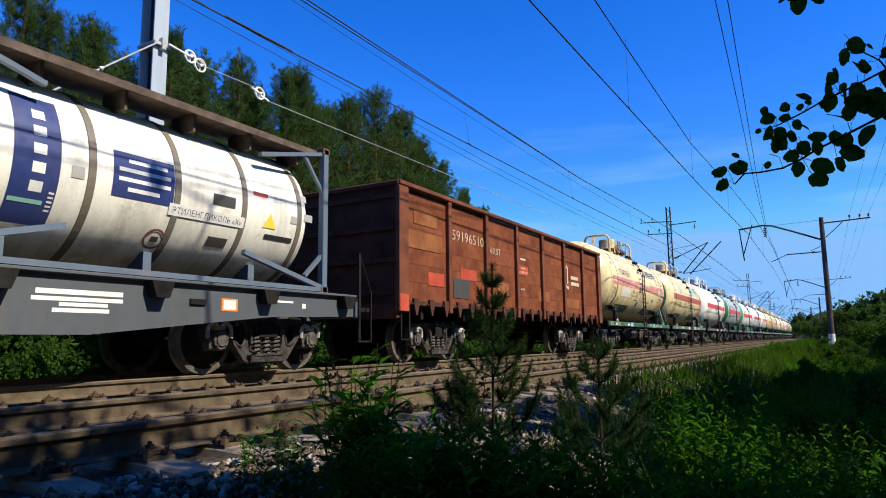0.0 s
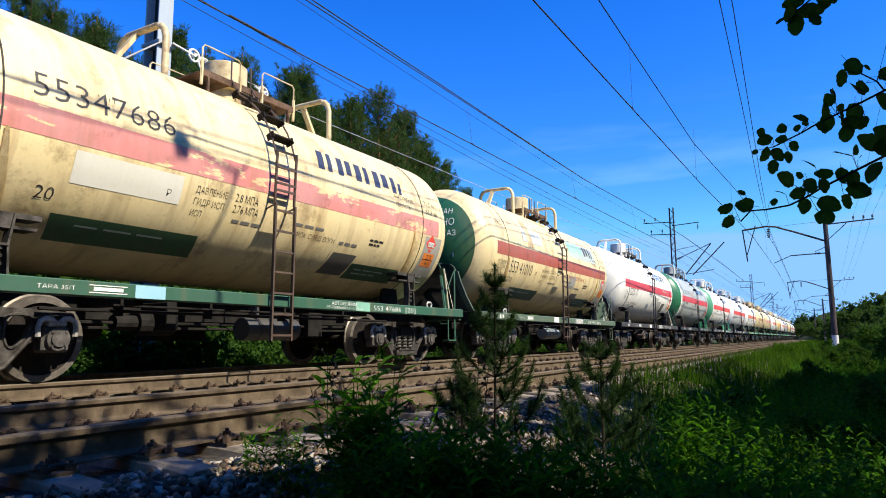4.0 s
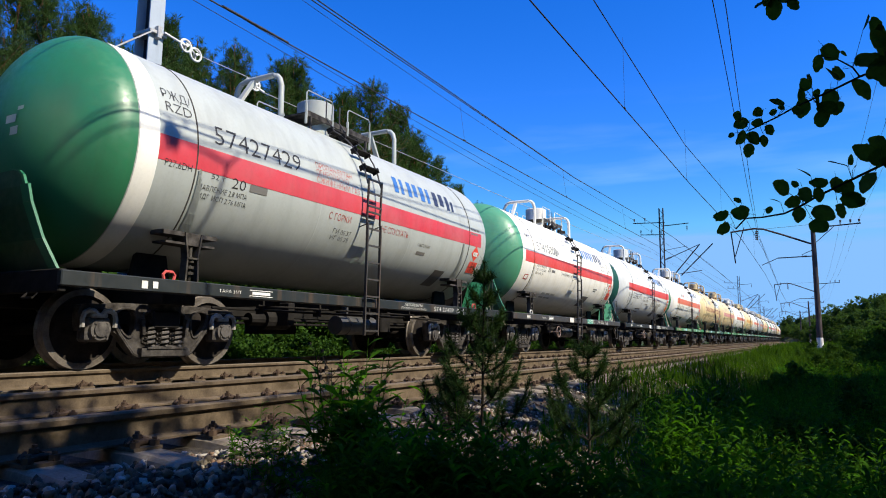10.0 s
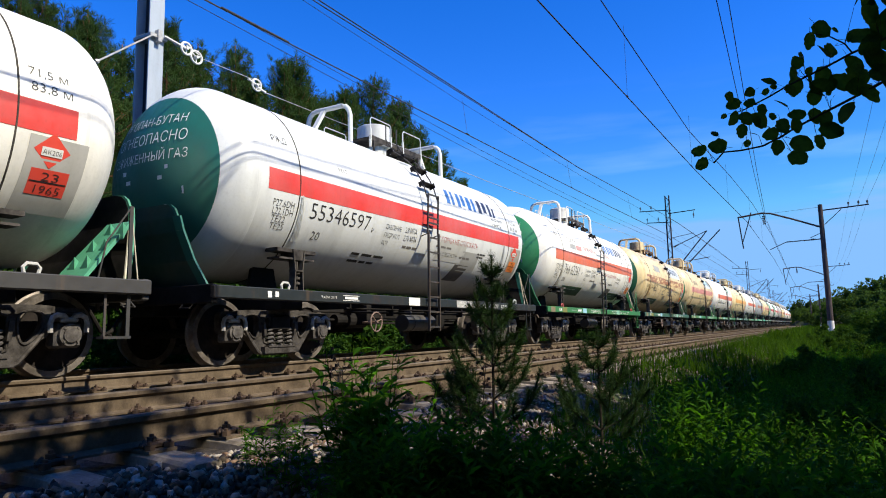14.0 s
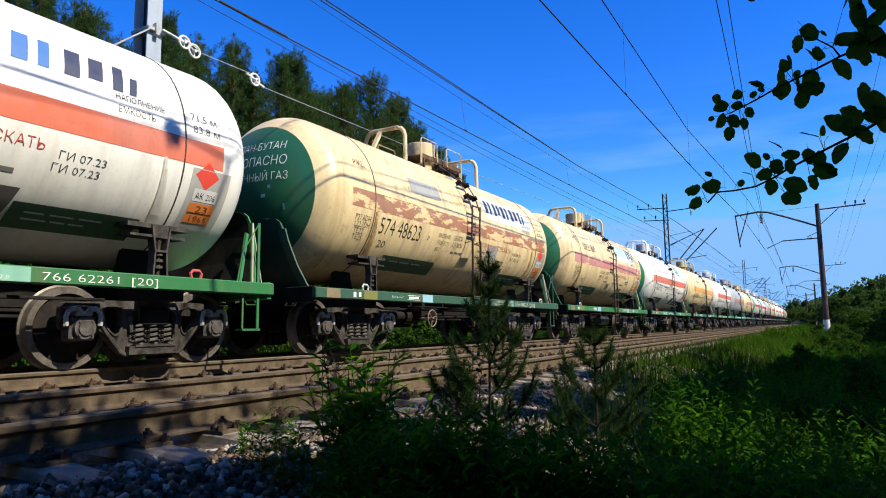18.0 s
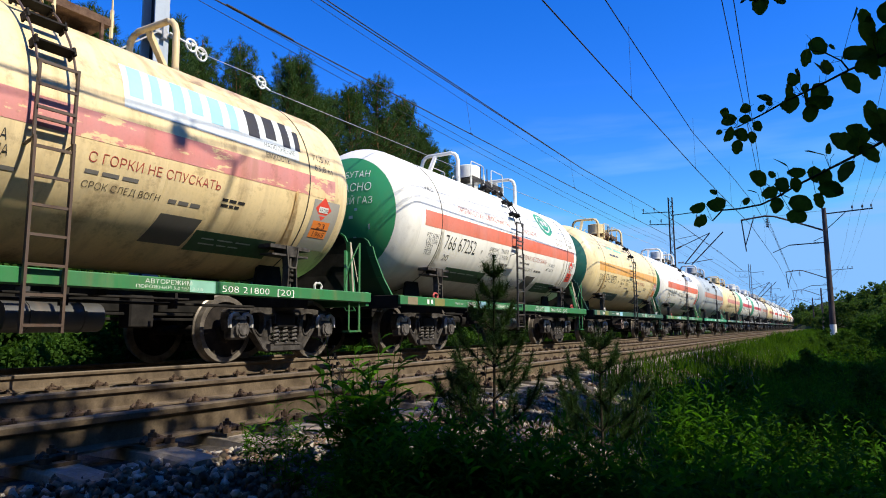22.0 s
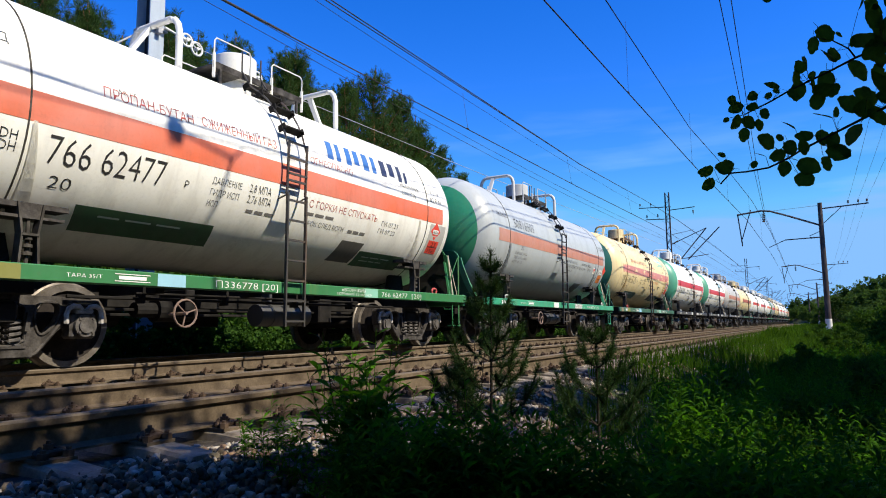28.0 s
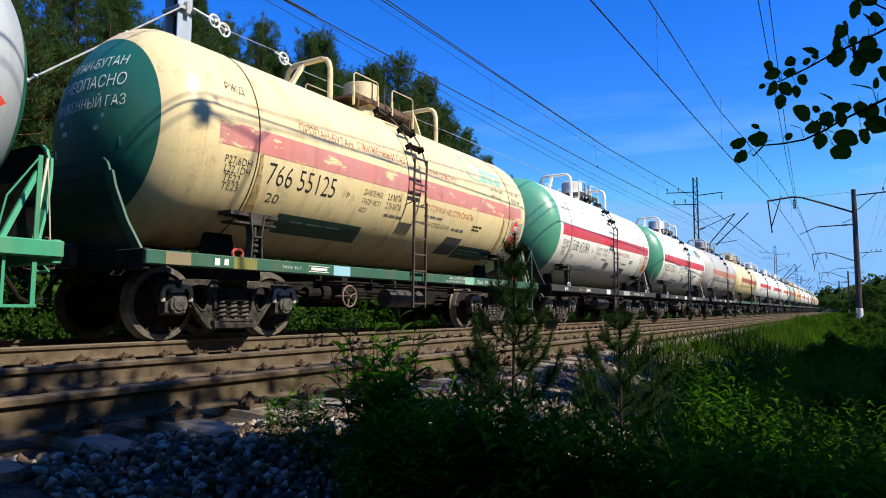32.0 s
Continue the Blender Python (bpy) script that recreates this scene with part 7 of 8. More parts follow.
def distance():
    rng = random.Random(8)
    # wooded slope to the right of the line, and woods past the bend
    for k in range(240):
        y = 150 + 240 * rng.random() ** 0.9
        x = 5.0 + (1.0 + 0.26 * y) * rng.random() ** 1.25 + bend(y) * 0.6
        copies(rng.choice(FAR_TREES), "broadleaf_tree", "dark green broadleaf tree on a distant wooded slope", "tree", "distant woods", x, y, rng.uniform(0.5, 0.85), rng)
    for k in range(22):
        y = rng.uniform(95, 160)
        copies(rng.choice(FAR_TREES), "broadleaf_tree", "low green broadleaf tree at the foot of the slope", "tree", "distant woods", 6.2 + 0.075 * y * rng.random() ** 0.8, y, rng.uniform(0.22, 0.38), rng)
    for k in range(18):
        y = rng.uniform(170, 235)
        copies(rng.choice(FAR_TREES), "broadleaf_tree", "low green broadleaf bush past the bend", "tree", "distant woods", rng.uniform(2.6, 5.5) + bend(y), y, rng.uniform(0.2, 0.3), rng)
    for k in range(26):
        y = rng.uniform(228, 275)
        x = rng.uniform(2.2, 9) + bend(y)
        copies(rng.choice(FAR_TREES), "broadleaf_tree", "hazy green broadleaf tree past the bend", "tree", "distant woods", x, y, rng.uniform(0.35, 0.6), rng)
    for k in range(80):
        y = rng.uniform(255, 400)
        x = rng.uniform(-40, 10)
        if x > -9 + bend(y) and x < 3 + bend(y):
            continue
        copies(rng.choice(FAR_TREES), "broadleaf_tree", "hazy green broadleaf tree past the bend", "tree", "distant woods", x, y, rng.uniform(0.7, 1.0), rng)
    for k in range(14):
        x, y = rng.uniform(5.2, 9.5), rng.uniform(26, 95)
        copies(rng.choice(BUSHES), "bush", "leafy green bush beside the line", "bush", "trackside bushes", x + 0.02 * y, y, rng.uniform(0.6, 1.1), rng)
    for k in range(56):
        y = 7.5 + 52 * rng.random() ** 1.3
        x = rng.uniform(1.9, 3.2 + 0.075 * y) + 0.012 * y
        copies(rng.choice(BUSHES), "bush", "low leafy green shrub among the grass", "shrub", "low shrubs beside the line", x, y, rng.uniform(0.22, 0.38) * min(1.5, 0.75 + 0.02 * y), rng)
    for x, y, s in ((-7.5, 8.3, 0.62), (-7.6, 7.6, 0.6), (-7.7, 9.0, 0.6)):
        copies(BUSHES[0], "bush", "sunlit green bush at the foot of the mast", "bush", "bushes behind the line", x, y, s, rng)
    for k in range(64):
        y = rng.uniform(1.5, 70) if k < 40 else rng.uniform(-16, 8)
        copies(rng.choice(BUSHES), "tall_shrub", "tall dark shrub at the edge of the pine wood", "shrub", "shrubs at the wood's edge", rng.uniform(-19.5, -14.5), y, rng.uniform(1.5, 2.4), rng)
    for k in range(44):
        copies(rng.choice(BUSHES), "tall_shrub", "tall dark shrub at the edge of the pine wood", "shrub", "shrubs at the wood's edge", rng.uniform(-18.5, -15.5), -6.0 + 1.1 * k, rng.uniform(1.7, 2.4), rng)
    for k in range(18):
        copies(rng.choice(BUSHES), "bush", "sunlit green bush behind the railway line", "bush", "bushes behind the line", rng.uniform(-12.8, -10.0), 0.5 + 0.75 * k, rng.uniform(0.5, 0.75), rng)
    for k in range(76):
        y = rng.uniform(2.0, 60) if k < 60 else rng.uniform(60, 170)
        copies(rng.choice(BUSHES), "bush", "sunlit green bush behind the railway line", "bush", "bushes behind the line", rng.uniform(-13.5, -9.9), y, rng.uniform(0.5, 0.8), rng)


forest()
distance()


# ---- grass and herbs ----
def blades(rng, n, area, tall, width, z_of, lean=0.35):
    x0, x1, y0, y1 = area
    x, y = rng.uniform(x0, x1, n), rng.uniform(y0, y1, n)
    z = np.array([z_of(a, b) for a, b in zip(x, y)])
    a = rng.uniform(0, 2 * np.pi, n)
    h = tall * rng.uniform(0.45, 1.15, n)
    l = lean * h * rng.uniform(0.1, 1.0, n)
    w = width * rng.uniform(0.6, 1.2, n)
    cx, sx = np.cos(a), np.sin(a)
    base = np.stack([x, y, z - 0.03], 1)
    out_way = np.stack([cx, sx, np.zeros(n)], 1)
    side = np.stack([-sx, cx, np.zeros(n)], 1) * w[:, None] / 2
    up = np.array([0, 0, 1.0])
    mid = base + up * (h * 0.6)[:, None] + out_way * (l * 0.35)[:, None]
    tip = base + up * (h * 0.95)[:, None] + out_way * l[:, None]
    v = np.stack([base - side, base + side, mid + side * 0.8, mid - side * 0.8, tip], 1).reshape(-1, 3)
    i = np.arange(n)[:, None] * 5
    f = np.concatenate([i + np.array([0, 1, 2]), i + np.array([0, 2, 3]), i + np.array([3, 2, 4])], 0)
    return v, f


def grass(name, label, n, area, tall, width, seed, mat=None, lean=0.35):
    v, f = blades(np.random.default_rng(seed), n, area, tall, width, ground_z, lean)
    tagged(new(name, mesh_np(name, v, f, mat or MAT_GRASS)), label, "grass", kind="stuff")


grass("meadow_grass", "tall dark green grass beside the track", 5000, (2.3, 9.5, 2.6, 16), 0.75, 0.009, 1, lean=0.9)
grass("meadow_grass", "tall green grass along the line", 9000, (2.2, 12.0, 12, 60), 0.8, 0.022, 2, lean=0.9)
grass("meadow_grass", "sunlit green grass along the distant line", 9000, (2.3, 16.0, 60, 200), 1.0, 0.09, 3)
grass("verge_grass", "low green grass along the edge of the stones", 10000, (0.66, 2.6, 8.5, 45), 0.40, 0.016, 6, lean=0.9)
grass("verge_grass", "short green grass at the edge of the stones", 2600, (1.35, 2.6, 4.5, 11), 0.32, 0.009, 7, lean=0.9)
grass("verge_grass", "low green grass along the distant line", 8000, (0.62, 3.2, 40, 190), 0.55, 0.06, 8, lean=0.7)
grass("bank_grass", "sunlit green grass behind the railway line", 26000, (-15, -7.6, 1, 45), 0.85, 0.03, 4)
grass("bank_grass", "green grass behind the distant line", 5000, (-14, -7.8, 45, 175), 0.9, 0.09, 5)


def herb_mesh(seed, h, n, leaf, width):
    """A tuft of stems with drooping lance-shaped leaves up their length."""
    rng = random.Random(seed)
    bm = bmesh.new()
    v, f = [], []
    for stem in range(4):
        reach = h * (1.0 if stem == 0 else rng.uniform(0.55, 0.9))
        foot = Vector((rng.gauss(0, 0.03), rng.gauss(0, 0.03), 0))
        tip = Vector((rng.gauss(0, 0.17), rng.gauss(0, 0.17), 1.0)) * reach
        rod(bm, foot - Vector((0, 0, 0.05)), foot + tip, 0.004, 5, 0.002)
        for k in range(n // 4):
            s = 0.18 + 0.82 * k / (n // 4)
            p = foot + tip * s
            a = k * 2.4 + rng.uniform(-0.5, 0.5)
            L = leaf * rng.uniform(0.7, 1.25) * (1.0 - 0.3 * s)
            d = Vector((math.cos(a), math.sin(a), rng.uniform(0.0, 0.7) + 0.5 * s * s)).normalized()
            sd = d.cross(Vector((rng.gauss(0, 0.3), rng.gauss(0, 0.3), 1))).normalized() * width * rng.uniform(0.8, 1.15)
            droop = Vector((0, 0, -0.28 * L))
            b = len(v)
            v += [p, p + d * L * 0.4 + sd, p + d * L * 0.4 - sd, p + d * L * 0.75 + sd * 0.7 + droop * 0.45, p + d * L * 0.75 - sd * 0.7 + droop * 0.45, p + d * L + droop]
            f += [(b, b + 1, b + 2), (b + 1, b + 3, b + 4), (b + 1, b + 4, b + 2), (b + 3, b + 5, b + 4)]
    return mesh_of("stem", bm, MAT_WEED), mesh_np("leaves", [tuple(q) for q in v], f, MAT_WEED)


WILLOW = [herb_mesh(57, 0.92, 64, 0.22, 0.017), herb_mesh(58, 0.80, 56, 0.21, 0.016)]
TALL = [herb_mesh(54, 0.95, 104, 0.15, 0.011), herb_mesh(55, 1.1, 108, 0.15, 0.010)]
HERBS = [herb_mesh(51, 0.62, 76, 0.17, 0.013), herb_mesh(52, 0.78, 84, 0.18, 0.014), herb_mesh(53, 0.5, 64, 0.16, 0.013)]


def herb(x, y, s, k, rng, label, kinds=None):
    t = thing("herb", label, "plant", "herbs beside the track", m=pose(x, y, ground_z(x, y), rng.uniform(-8, 8), rng.uniform(-8, 8), rng.uniform(0, 360)))
    for nm, me in zip(("stem", "leaves"), (kinds or HERBS)[k]):
        put(nm, me, t, Matrix.Diagonal((s, s, s, 1)))


def herbs():
    rng = random.Random(13)
    for k in range(17):
        herb(rng.gauss(1.27, 0.075), rng.gauss(2.88, 0.09), rng.uniform(0.72, 0.98), k % 2, rng, "dark tall herb with long narrow leaves among the stones", WILLOW)
    for k in range(5):
        herb(rng.gauss(1.02, 0.05), rng.gauss(2.55, 0.05), rng.uniform(0.36, 0.5), k % 2, rng, "dark tall herb with long narrow leaves among the stones", WILLOW)
    for k in range(95):
        y = rng.uniform(5.4, 7.6)
        herb(3.41 - y * rng.uniform(0.095, 0.20), y, rng.uniform(0.75, 1.05), rng.randrange(3), rng, "bright green leafy herb in the tall grass", [HERBS[0], TALL[0], HERBS[2]])
    front = []
    for k in range(700):
        x = 1.4 + 2.2 * rng.random() ** 1.25
        y = rng.gauss(2.7, 0.18) + max(0.0, x - 2.0) * 0.9 * rng.random()
        s = float(np.interp(x, (1.4, 1.6, 1.85, 2.2, 3.4), (0.42, 0.58, 0.80, 0.88, 0.92))) * rng.uniform(0.72, 1.05)
        if k < 60:
            herb(x, y, s, k % 2, rng, "dark green leafy herb in deep shade", TALL)
        else:
            q = place((x, y, ground_z(x, y)), s, rng)
            q[:, :3] = np.array(Euler((rng.uniform(-0.15, 0.15), rng.uniform(-0.15, 0.15), rng.uniform(0, 6.28))).to_matrix()) * s
            front.append(q)
    for k in range(220):
        x, y = rng.uniform(1.5, 2.4), rng.gauss(2.7, 0.2)
        s = float(np.interp(x, (1.5, 1.7, 2.0), (0.50, 0.66, 0.80))) * rng.uniform(0.8, 1.1)
        q = place((x, y, ground_z(x, y)), s, rng)
        q[:, :3] = np.array(Euler((rng.uniform(-0.2, 0.2), rng.uniform(-0.2, 0.2), rng.uniform(0, 6.28))).to_matrix()) * s
        front.append(q)
    for x, y in ((0.60, 2.7), (0.75, 2.6), (0.72, 2.85), (0.66, 3.0)):
        herb(x, y, 0.42, 2, rng, "small green herb among the stones")
    spots = [place((a, b, ground_z(a, b)), rng.uniform(0.8, 1.35), rng) for a, b in ((2.45 + 6.5 * rng.random() ** 1.4, 3.0 + 24 * rng.random() ** 1.5) for k in range(1500))]
    for q in spots:
        q[:, :3] = np.array(Euler((rng.gauss(0, 0.28), rng.gauss(0, 0.28), rng.uniform(0, 6.28))).to_matrix()) * rng.uniform(0.6, 1.0) * min(1.2, 0.72 + 0.10 * (q[0, 3] - 2.4))
    v, f = many(*arrays(TALL[0][1]), spots + front)
    tagged(new("herb_field", mesh_np("herb_field", v, f, MAT_WEED)), "dense dark green herbs in the shade beside the track", "plants", kind="stuff")


herbs()


def sapling(x, y, h, seed, whorls, spread_r=0.42, lean=(0.0, 0.0), label="young pine sapling with dark bristling shoots"):
    """A straight leader with whorls of candle-like limbs that curve upwards, all bristling with needles."""
    rng = random.Random(seed)
    t = thing("pine_sapling", label, "sapling", "pine saplings beside the track", m=pose(x, y, ground_z(x, y) - 0.03))
    bm = bmesh.new()
    axis = lambda s: Vector((lean[0] * s, lean[1] * s, h * s))
    rod(bm, axis(0), axis(1), 0.013, 7, 0.004)
    shoots = [(axis(0.55), axis(1.0), 1.0)]
    for s, n, reach in whorls:
        turn = rng.uniform(0, 6.28)
        for k in range(n):
            a = turn + 6.283 * k / n + rng.uniform(-0.3, 0.3)
            L = spread_r * reach * rng.uniform(0.75, 1.15)
            out_way = Vector((math.cos(a), math.sin(a), 0))
            pts = [axis(s)]
            for up, step in ((0.45, 0.40), (0.95, 0.36), (1.8, 0.34), (3.2, 0.30)):
                pts.append(pts[-1] + (out_way + Vector((0, 0, up))).normalized() * L * step)
            for i, (p, e) in enumerate(zip(pts, pts[1:])):
                rod(bm, p, e, 0.006 - 0.001 * i, 5, 0.005 - 0.001 * i)
                if i:
                    shoots.append((p, e, 1.0))
                else:
                    shoots.append((p.lerp(e, 0.5), e, 0.6))
            for side in (-1, 1, -1):
                j = rng.choice((1, 2, 2))
                w = Vector((math.cos(a + side * 0.9), math.sin(a + side * 0.9), rng.uniform(0.7, 1.5))).normalized()
                e = pts[j] + w * L * rng.uniform(0.3, 0.5)
                rod(bm, pts[j], e, 0.004, 4, 0.002)
                shoots.append((pts[j], e, 1.0))
    # Dark bark here stands in for shade on the stem.
    part("stem", bm, MAT_DARK_TWIG, t)
    v, f = [], []
    for p, e, thick in shoots:
        way = (e - p).normalized()
        n = max(30, int((e - p).length * 1500 * thick))
        for k in range(n):
            q = p.lerp(e, k / n)
            d = (way * 0.75 + Vector((rng.gauss(0, 0.55), rng.gauss(0, 0.55), rng.gauss(0, 0.55)))).normalized()
            s = d.cross(Vector((rng.gauss(0, 1), rng.gauss(0, 1), rng.gauss(0, 1)))).normalized() * 0.0014
            L = rng.uniform(0.042, 0.075)
            b = len(v)
            v += [q - s, q + s, q + d * L]
            f.append((b, b + 1, b + 2))
    put("needles", mesh_np("needles", [tuple(q) for q in v], f, MAT_SAPLING_NEEDLE), t)


sapling(1.46, 4.05, 1.50, 61, ((0.22, 4, 1.05), (0.36, 5, 1.1), (0.50, 4, 0.85), (0.66, 5, 0.6), (0.80, 5, 0.38), (0.90, 4, 0.24)), 0.35, (0.03, -0.02))
sapling(1.95, 4.85, 1.16, 62, ((0.20, 4, 1.2), (0.36, 5, 1.15), (0.54, 4, 0.9), (0.72, 4, 0.55), (0.87, 4, 0.3)), 0.36)
sapling(1.16, 4.15, 0.62, 65, ((0.25, 4, 0.9), (0.5, 4, 0.8), (0.75, 4, 0.5)), 0.26)


def dry_stalk(x, y, h, seed):
    rng = random.Random(seed)
    t = thing("dry_stalk", "thin dark dry plant stalk with side twigs", "plant", "dry stalks", m=pose(x, y, ground_z(x, y)))
    bm = bmesh.new()
    tip = Vector((rng.uniform(-0.05, 0.12), 0, h))
    rod(bm, (0, 0, 0), tip, 0.004, 5, 0.002)
    for k in range(9):
        p = tip * (0.5 + 0.055 * k)
        e = p + Vector((rng.uniform(-0.09, 0.09), rng.uniform(-0.05, 0.05), rng.uniform(0.03, 0.09)))
        rod(bm, p, e, 0.002, 4)
        box(bm, e.x - 0.008, e.x + 0.008, e.y - 0.008, e.y + 0.008, e.z - 0.01, e.z + 0.01)
    part("stalk", bm, MAT_UNDER, t)


dry_stalk(0.62, 3.35, 0.62, 3)
dry_stalk(0.70, 3.42, 0.5, 4)
dry_stalk(1.15, 4.35, 0.85, 5)
dry_stalk(1.22, 4.3, 0.7, 6)


# ---- stones of the track bed ----
def stone_mesh(seed):
    rng = random.Random(seed)
    bm = bmesh.new()
    bmesh.ops.create_icosphere(bm, subdivisions=1 if seed % 2 else 2, radius=1.0)
    if seed % 2 == 0:
        bmesh.ops.delete(bm, geom=rng.sample(list(bm.verts), 22), context="VERTS")
        hull = bmesh.ops.convex_hull(bm, input=bm.verts[:])
        bmesh.ops.delete(bm, geom=[g for g in hull["geom_interior"] if isinstance(g, bmesh.types.BMVert)], context="VERTS")
    sq = (rng.uniform(0.75, 1.3), rng.uniform(0.6, 1.0), rng.uniform(0.5, 0.85))
    for v in bm.verts:
        k = rng.uniform(0.55, 1.2)
        v.co = Vector((v.co.x * sq[0] * k, v.co.y * sq[1] * k, v.co.z * sq[2] * k))
    return mesh_of("stone", bm, STONES[0])


def stones():
    rng = random.Random(21)
    shapes = [stone_mesh(k) for k in range(6)]
    bed = thing("ballast_stones", "loose grey, pink and white crushed stones", "stones", kind="structure")
    data = [arrays(me) for me in shapes]

    def spot(x0, x1, y0, y1):
        x, y = rng.uniform(x0, x1), rng.uniform(y0, y1)
        s = rng.choice((0.014, 0.017, 0.02, 0.023, 0.027, 0.034))
        return Matrix.Translation((x, y, ground_z(x, y) + s * rng.uniform(-0.2, 0.6))) @ Euler([rng.uniform(0, 6.28) for k in range(3)]).to_matrix().to_4x4() @ Matrix.Diagonal((s, s, s, 1))
    for k in range(300):
        put("stone", shapes[k % 6], bed, spot(0.45, 1.35, 1.9, 4.6), mat=STONES[rng.choice((0, 0, 1, 1, 2, 2, 3))])
    for j in range(4):
        for area, n in (((0.3, 1.9, 1.4, 6.5), 2300), ((-7.0, 2.0, 3.0, 14.0), 1300), ((0.4, 2.3, 6.5, 30.0), 900)):
            by = {}
            for k in range(n):
                by.setdefault(rng.randrange(6), []).append(np.array(spot(*area))[:3])
            vs, fs, off = [], [], 0
            for i, places in by.items():
                v, f = many(*data[i], places)
                vs.append(v)
                fs.append(f + off)
                off += len(v)
            tagged(put("loose_stones", mesh_np("loose_stones", np.concatenate(vs), np.concatenate(fs), STONES[j]), bed), kind="stuff")


stones()


# ---- aspen beside the camera: its trunk stands out of sight, two twigs hang into view ----
SWAYING = []
LOW = [(0, 0.028, 0.011, 0.032), (0.5, 0.017, 0.008, 0.008), (1, 0.017, 0.015, -0.031), (1.5, 0.017, 0.024, -0.088), (2, 0.002, 0.006, -0.028), (2.5, 0.024, 0.022, -0.047), (3, 0.035, 0.029, -0.051), (3.5, 0.032, 0.028, -0.057), (5.5, 0.016, 0.011, -0.014), (6, 0.016, 0.015, -0.040), (6.5, -0.005, 0.002, -0.029), (7, -0.016, -0.001, -0.051), (7.5, -0.004, 0.002, -0.024), (8, 0.027, 0.026, -0.069), (8.5, 0.020, 0.019, -0.051), (9, 0.011, 0.005, 0.005), (9.5, 0.019, 0.014, -0.025), (10, 0.039, 0.031, -0.063), (10.5, 0.049, 0.034, -0.044), (11, 0.029, 0.025, -0.057), (11.5, 0.018, 0.019, -0.051), (12, -0.002, -0.006, 0.034), (12.5, 0.006, 0.010, -0.042), (13, -0.000, 0.003, -0.025), (13.5, -0.000, 0.002, -0.016), (14, -0.009, -0.013, 0.054), (14.5, -0.011, -0.012, 0.042), (16.5, -0.039, -0.018, -0.027), (17, -0.029, -0.017, 0.001), (17.5, -0.017, -0.008, -0.010), (18, -0.024, -0.008, -0.040), (18.5, -0.021, -0.011, -0.011), (19, -0.019, -0.013, 0.013), (19.5, -0.011, -0.009, 0.020), (20, -0.016, -0.011, 0.012), (20.5, -0.022, -0.013, 0.006), (21, -0.031, -0.011, -0.049), (21.5, -0.043, -0.021, -0.025), (22, -0.028, -0.006, -0.072), (22.5, -0.017, -0.005, -0.035), (23, -0.007, -0.003, -0.010), (23.5, -0.026, -0.014, -0.009), (24, -0.036, -0.020, -0.009), (24.5, -0.027, -0.012, -0.030), (25, -0.007, -0.002, -0.020), (25.5, -0.010, -0.009, 0.022), (27.5, -0.003, -0.001, -0.007), (28, 0.000, 0.000, -0.000), (28.5, -0.000, -0.003, 0.021), (29, 0.011, 0.006, 0.004), (29.5, 0.014, 0.003, 0.038), (30, 0.024, 0.008, 0.042), (30.5, 0.022, 0.013, 0.003), (31, 0.021, 0.012, 0.004), (31.5, 0.018, 0.008, 0.024), (32, 0.006, 0.001, 0.029)]
HIGH = [(0, 0.064, 0.035, 0.008), (0.5, 0.061, 0.036, -0.007), (1, 0.074, 0.048, -0.034), (1.5, 0.067, 0.051, -0.073), (2, 0.059, 0.045, -0.066), (2.5, 0.064, 0.044, -0.038), (3, 0.086, 0.056, -0.034), (3.5, 0.067, 0.046, -0.044), (5.5, 0.028, 0.016, -0.003), (6, 0.034, 0.023, -0.024), (6.5, 0.026, 0.019, -0.029), (7, -0.002, 0.005, -0.042), (7.5, 0.004, 0.005, -0.016), (8, 0.026, 0.019, -0.028), (8.5, 0.029, 0.018, -0.014), (9, 0.015, 0.006, 0.012), (9.5, 0.024, 0.012, 0.009), (10, 0.021, 0.011, 0.006), (10.5, 0.059, 0.039, -0.041), (11, 0.038, 0.024, -0.013), (11.5, 0.029, 0.022, -0.035), (12, 0.014, 0.008, 0.003), (12.5, 0.007, 0.008, -0.027), (13, 0.016, 0.013, -0.020), (13.5, 0.035, 0.026, -0.039), (14, -0.002, -0.003, 0.015), (14.5, -0.002, -0.004, 0.017), (16.5, -0.038, -0.020, -0.009), (17, -0.031, -0.019, 0.009), (17.5, -0.026, -0.016, 0.011), (18, -0.024, -0.015, 0.006), (18.5, -0.029, -0.017, 0.005), (19, -0.027, -0.019, 0.026), (19.5, -0.021, -0.015, 0.019), (20, -0.021, -0.017, 0.033), (20.5, -0.020, -0.014, 0.012), (21, -0.029, -0.017, -0.001), (21.5, -0.033, -0.016, -0.019), (22, -0.022, -0.010, -0.016), (22.5, -0.004, 0.001, -0.019), (23, -0.001, -0.001, 0.004), (23.5, -0.017, -0.012, 0.013), (24, -0.030, -0.017, -0.005), (24.5, -0.034, -0.021, 0.003), (25, -0.012, -0.008, 0.005), (25.5, -0.015, -0.012, 0.022), (27.5, -0.004, -0.005, 0.017), (28, 0.000, 0.000, 0.000), (28.5, 0.001, -0.002, 0.020), (29, 0.006, 0.000, 0.025), (29.5, 0.020, 0.008, 0.028), (30, 0.029, 0.012, 0.033), (30.5, 0.029, 0.014, 0.022), (31, 0.026, 0.013, 0.023), (31.5, 0.032, 0.017, 0.023), (32, 0.009, 0.002, 0.039)]


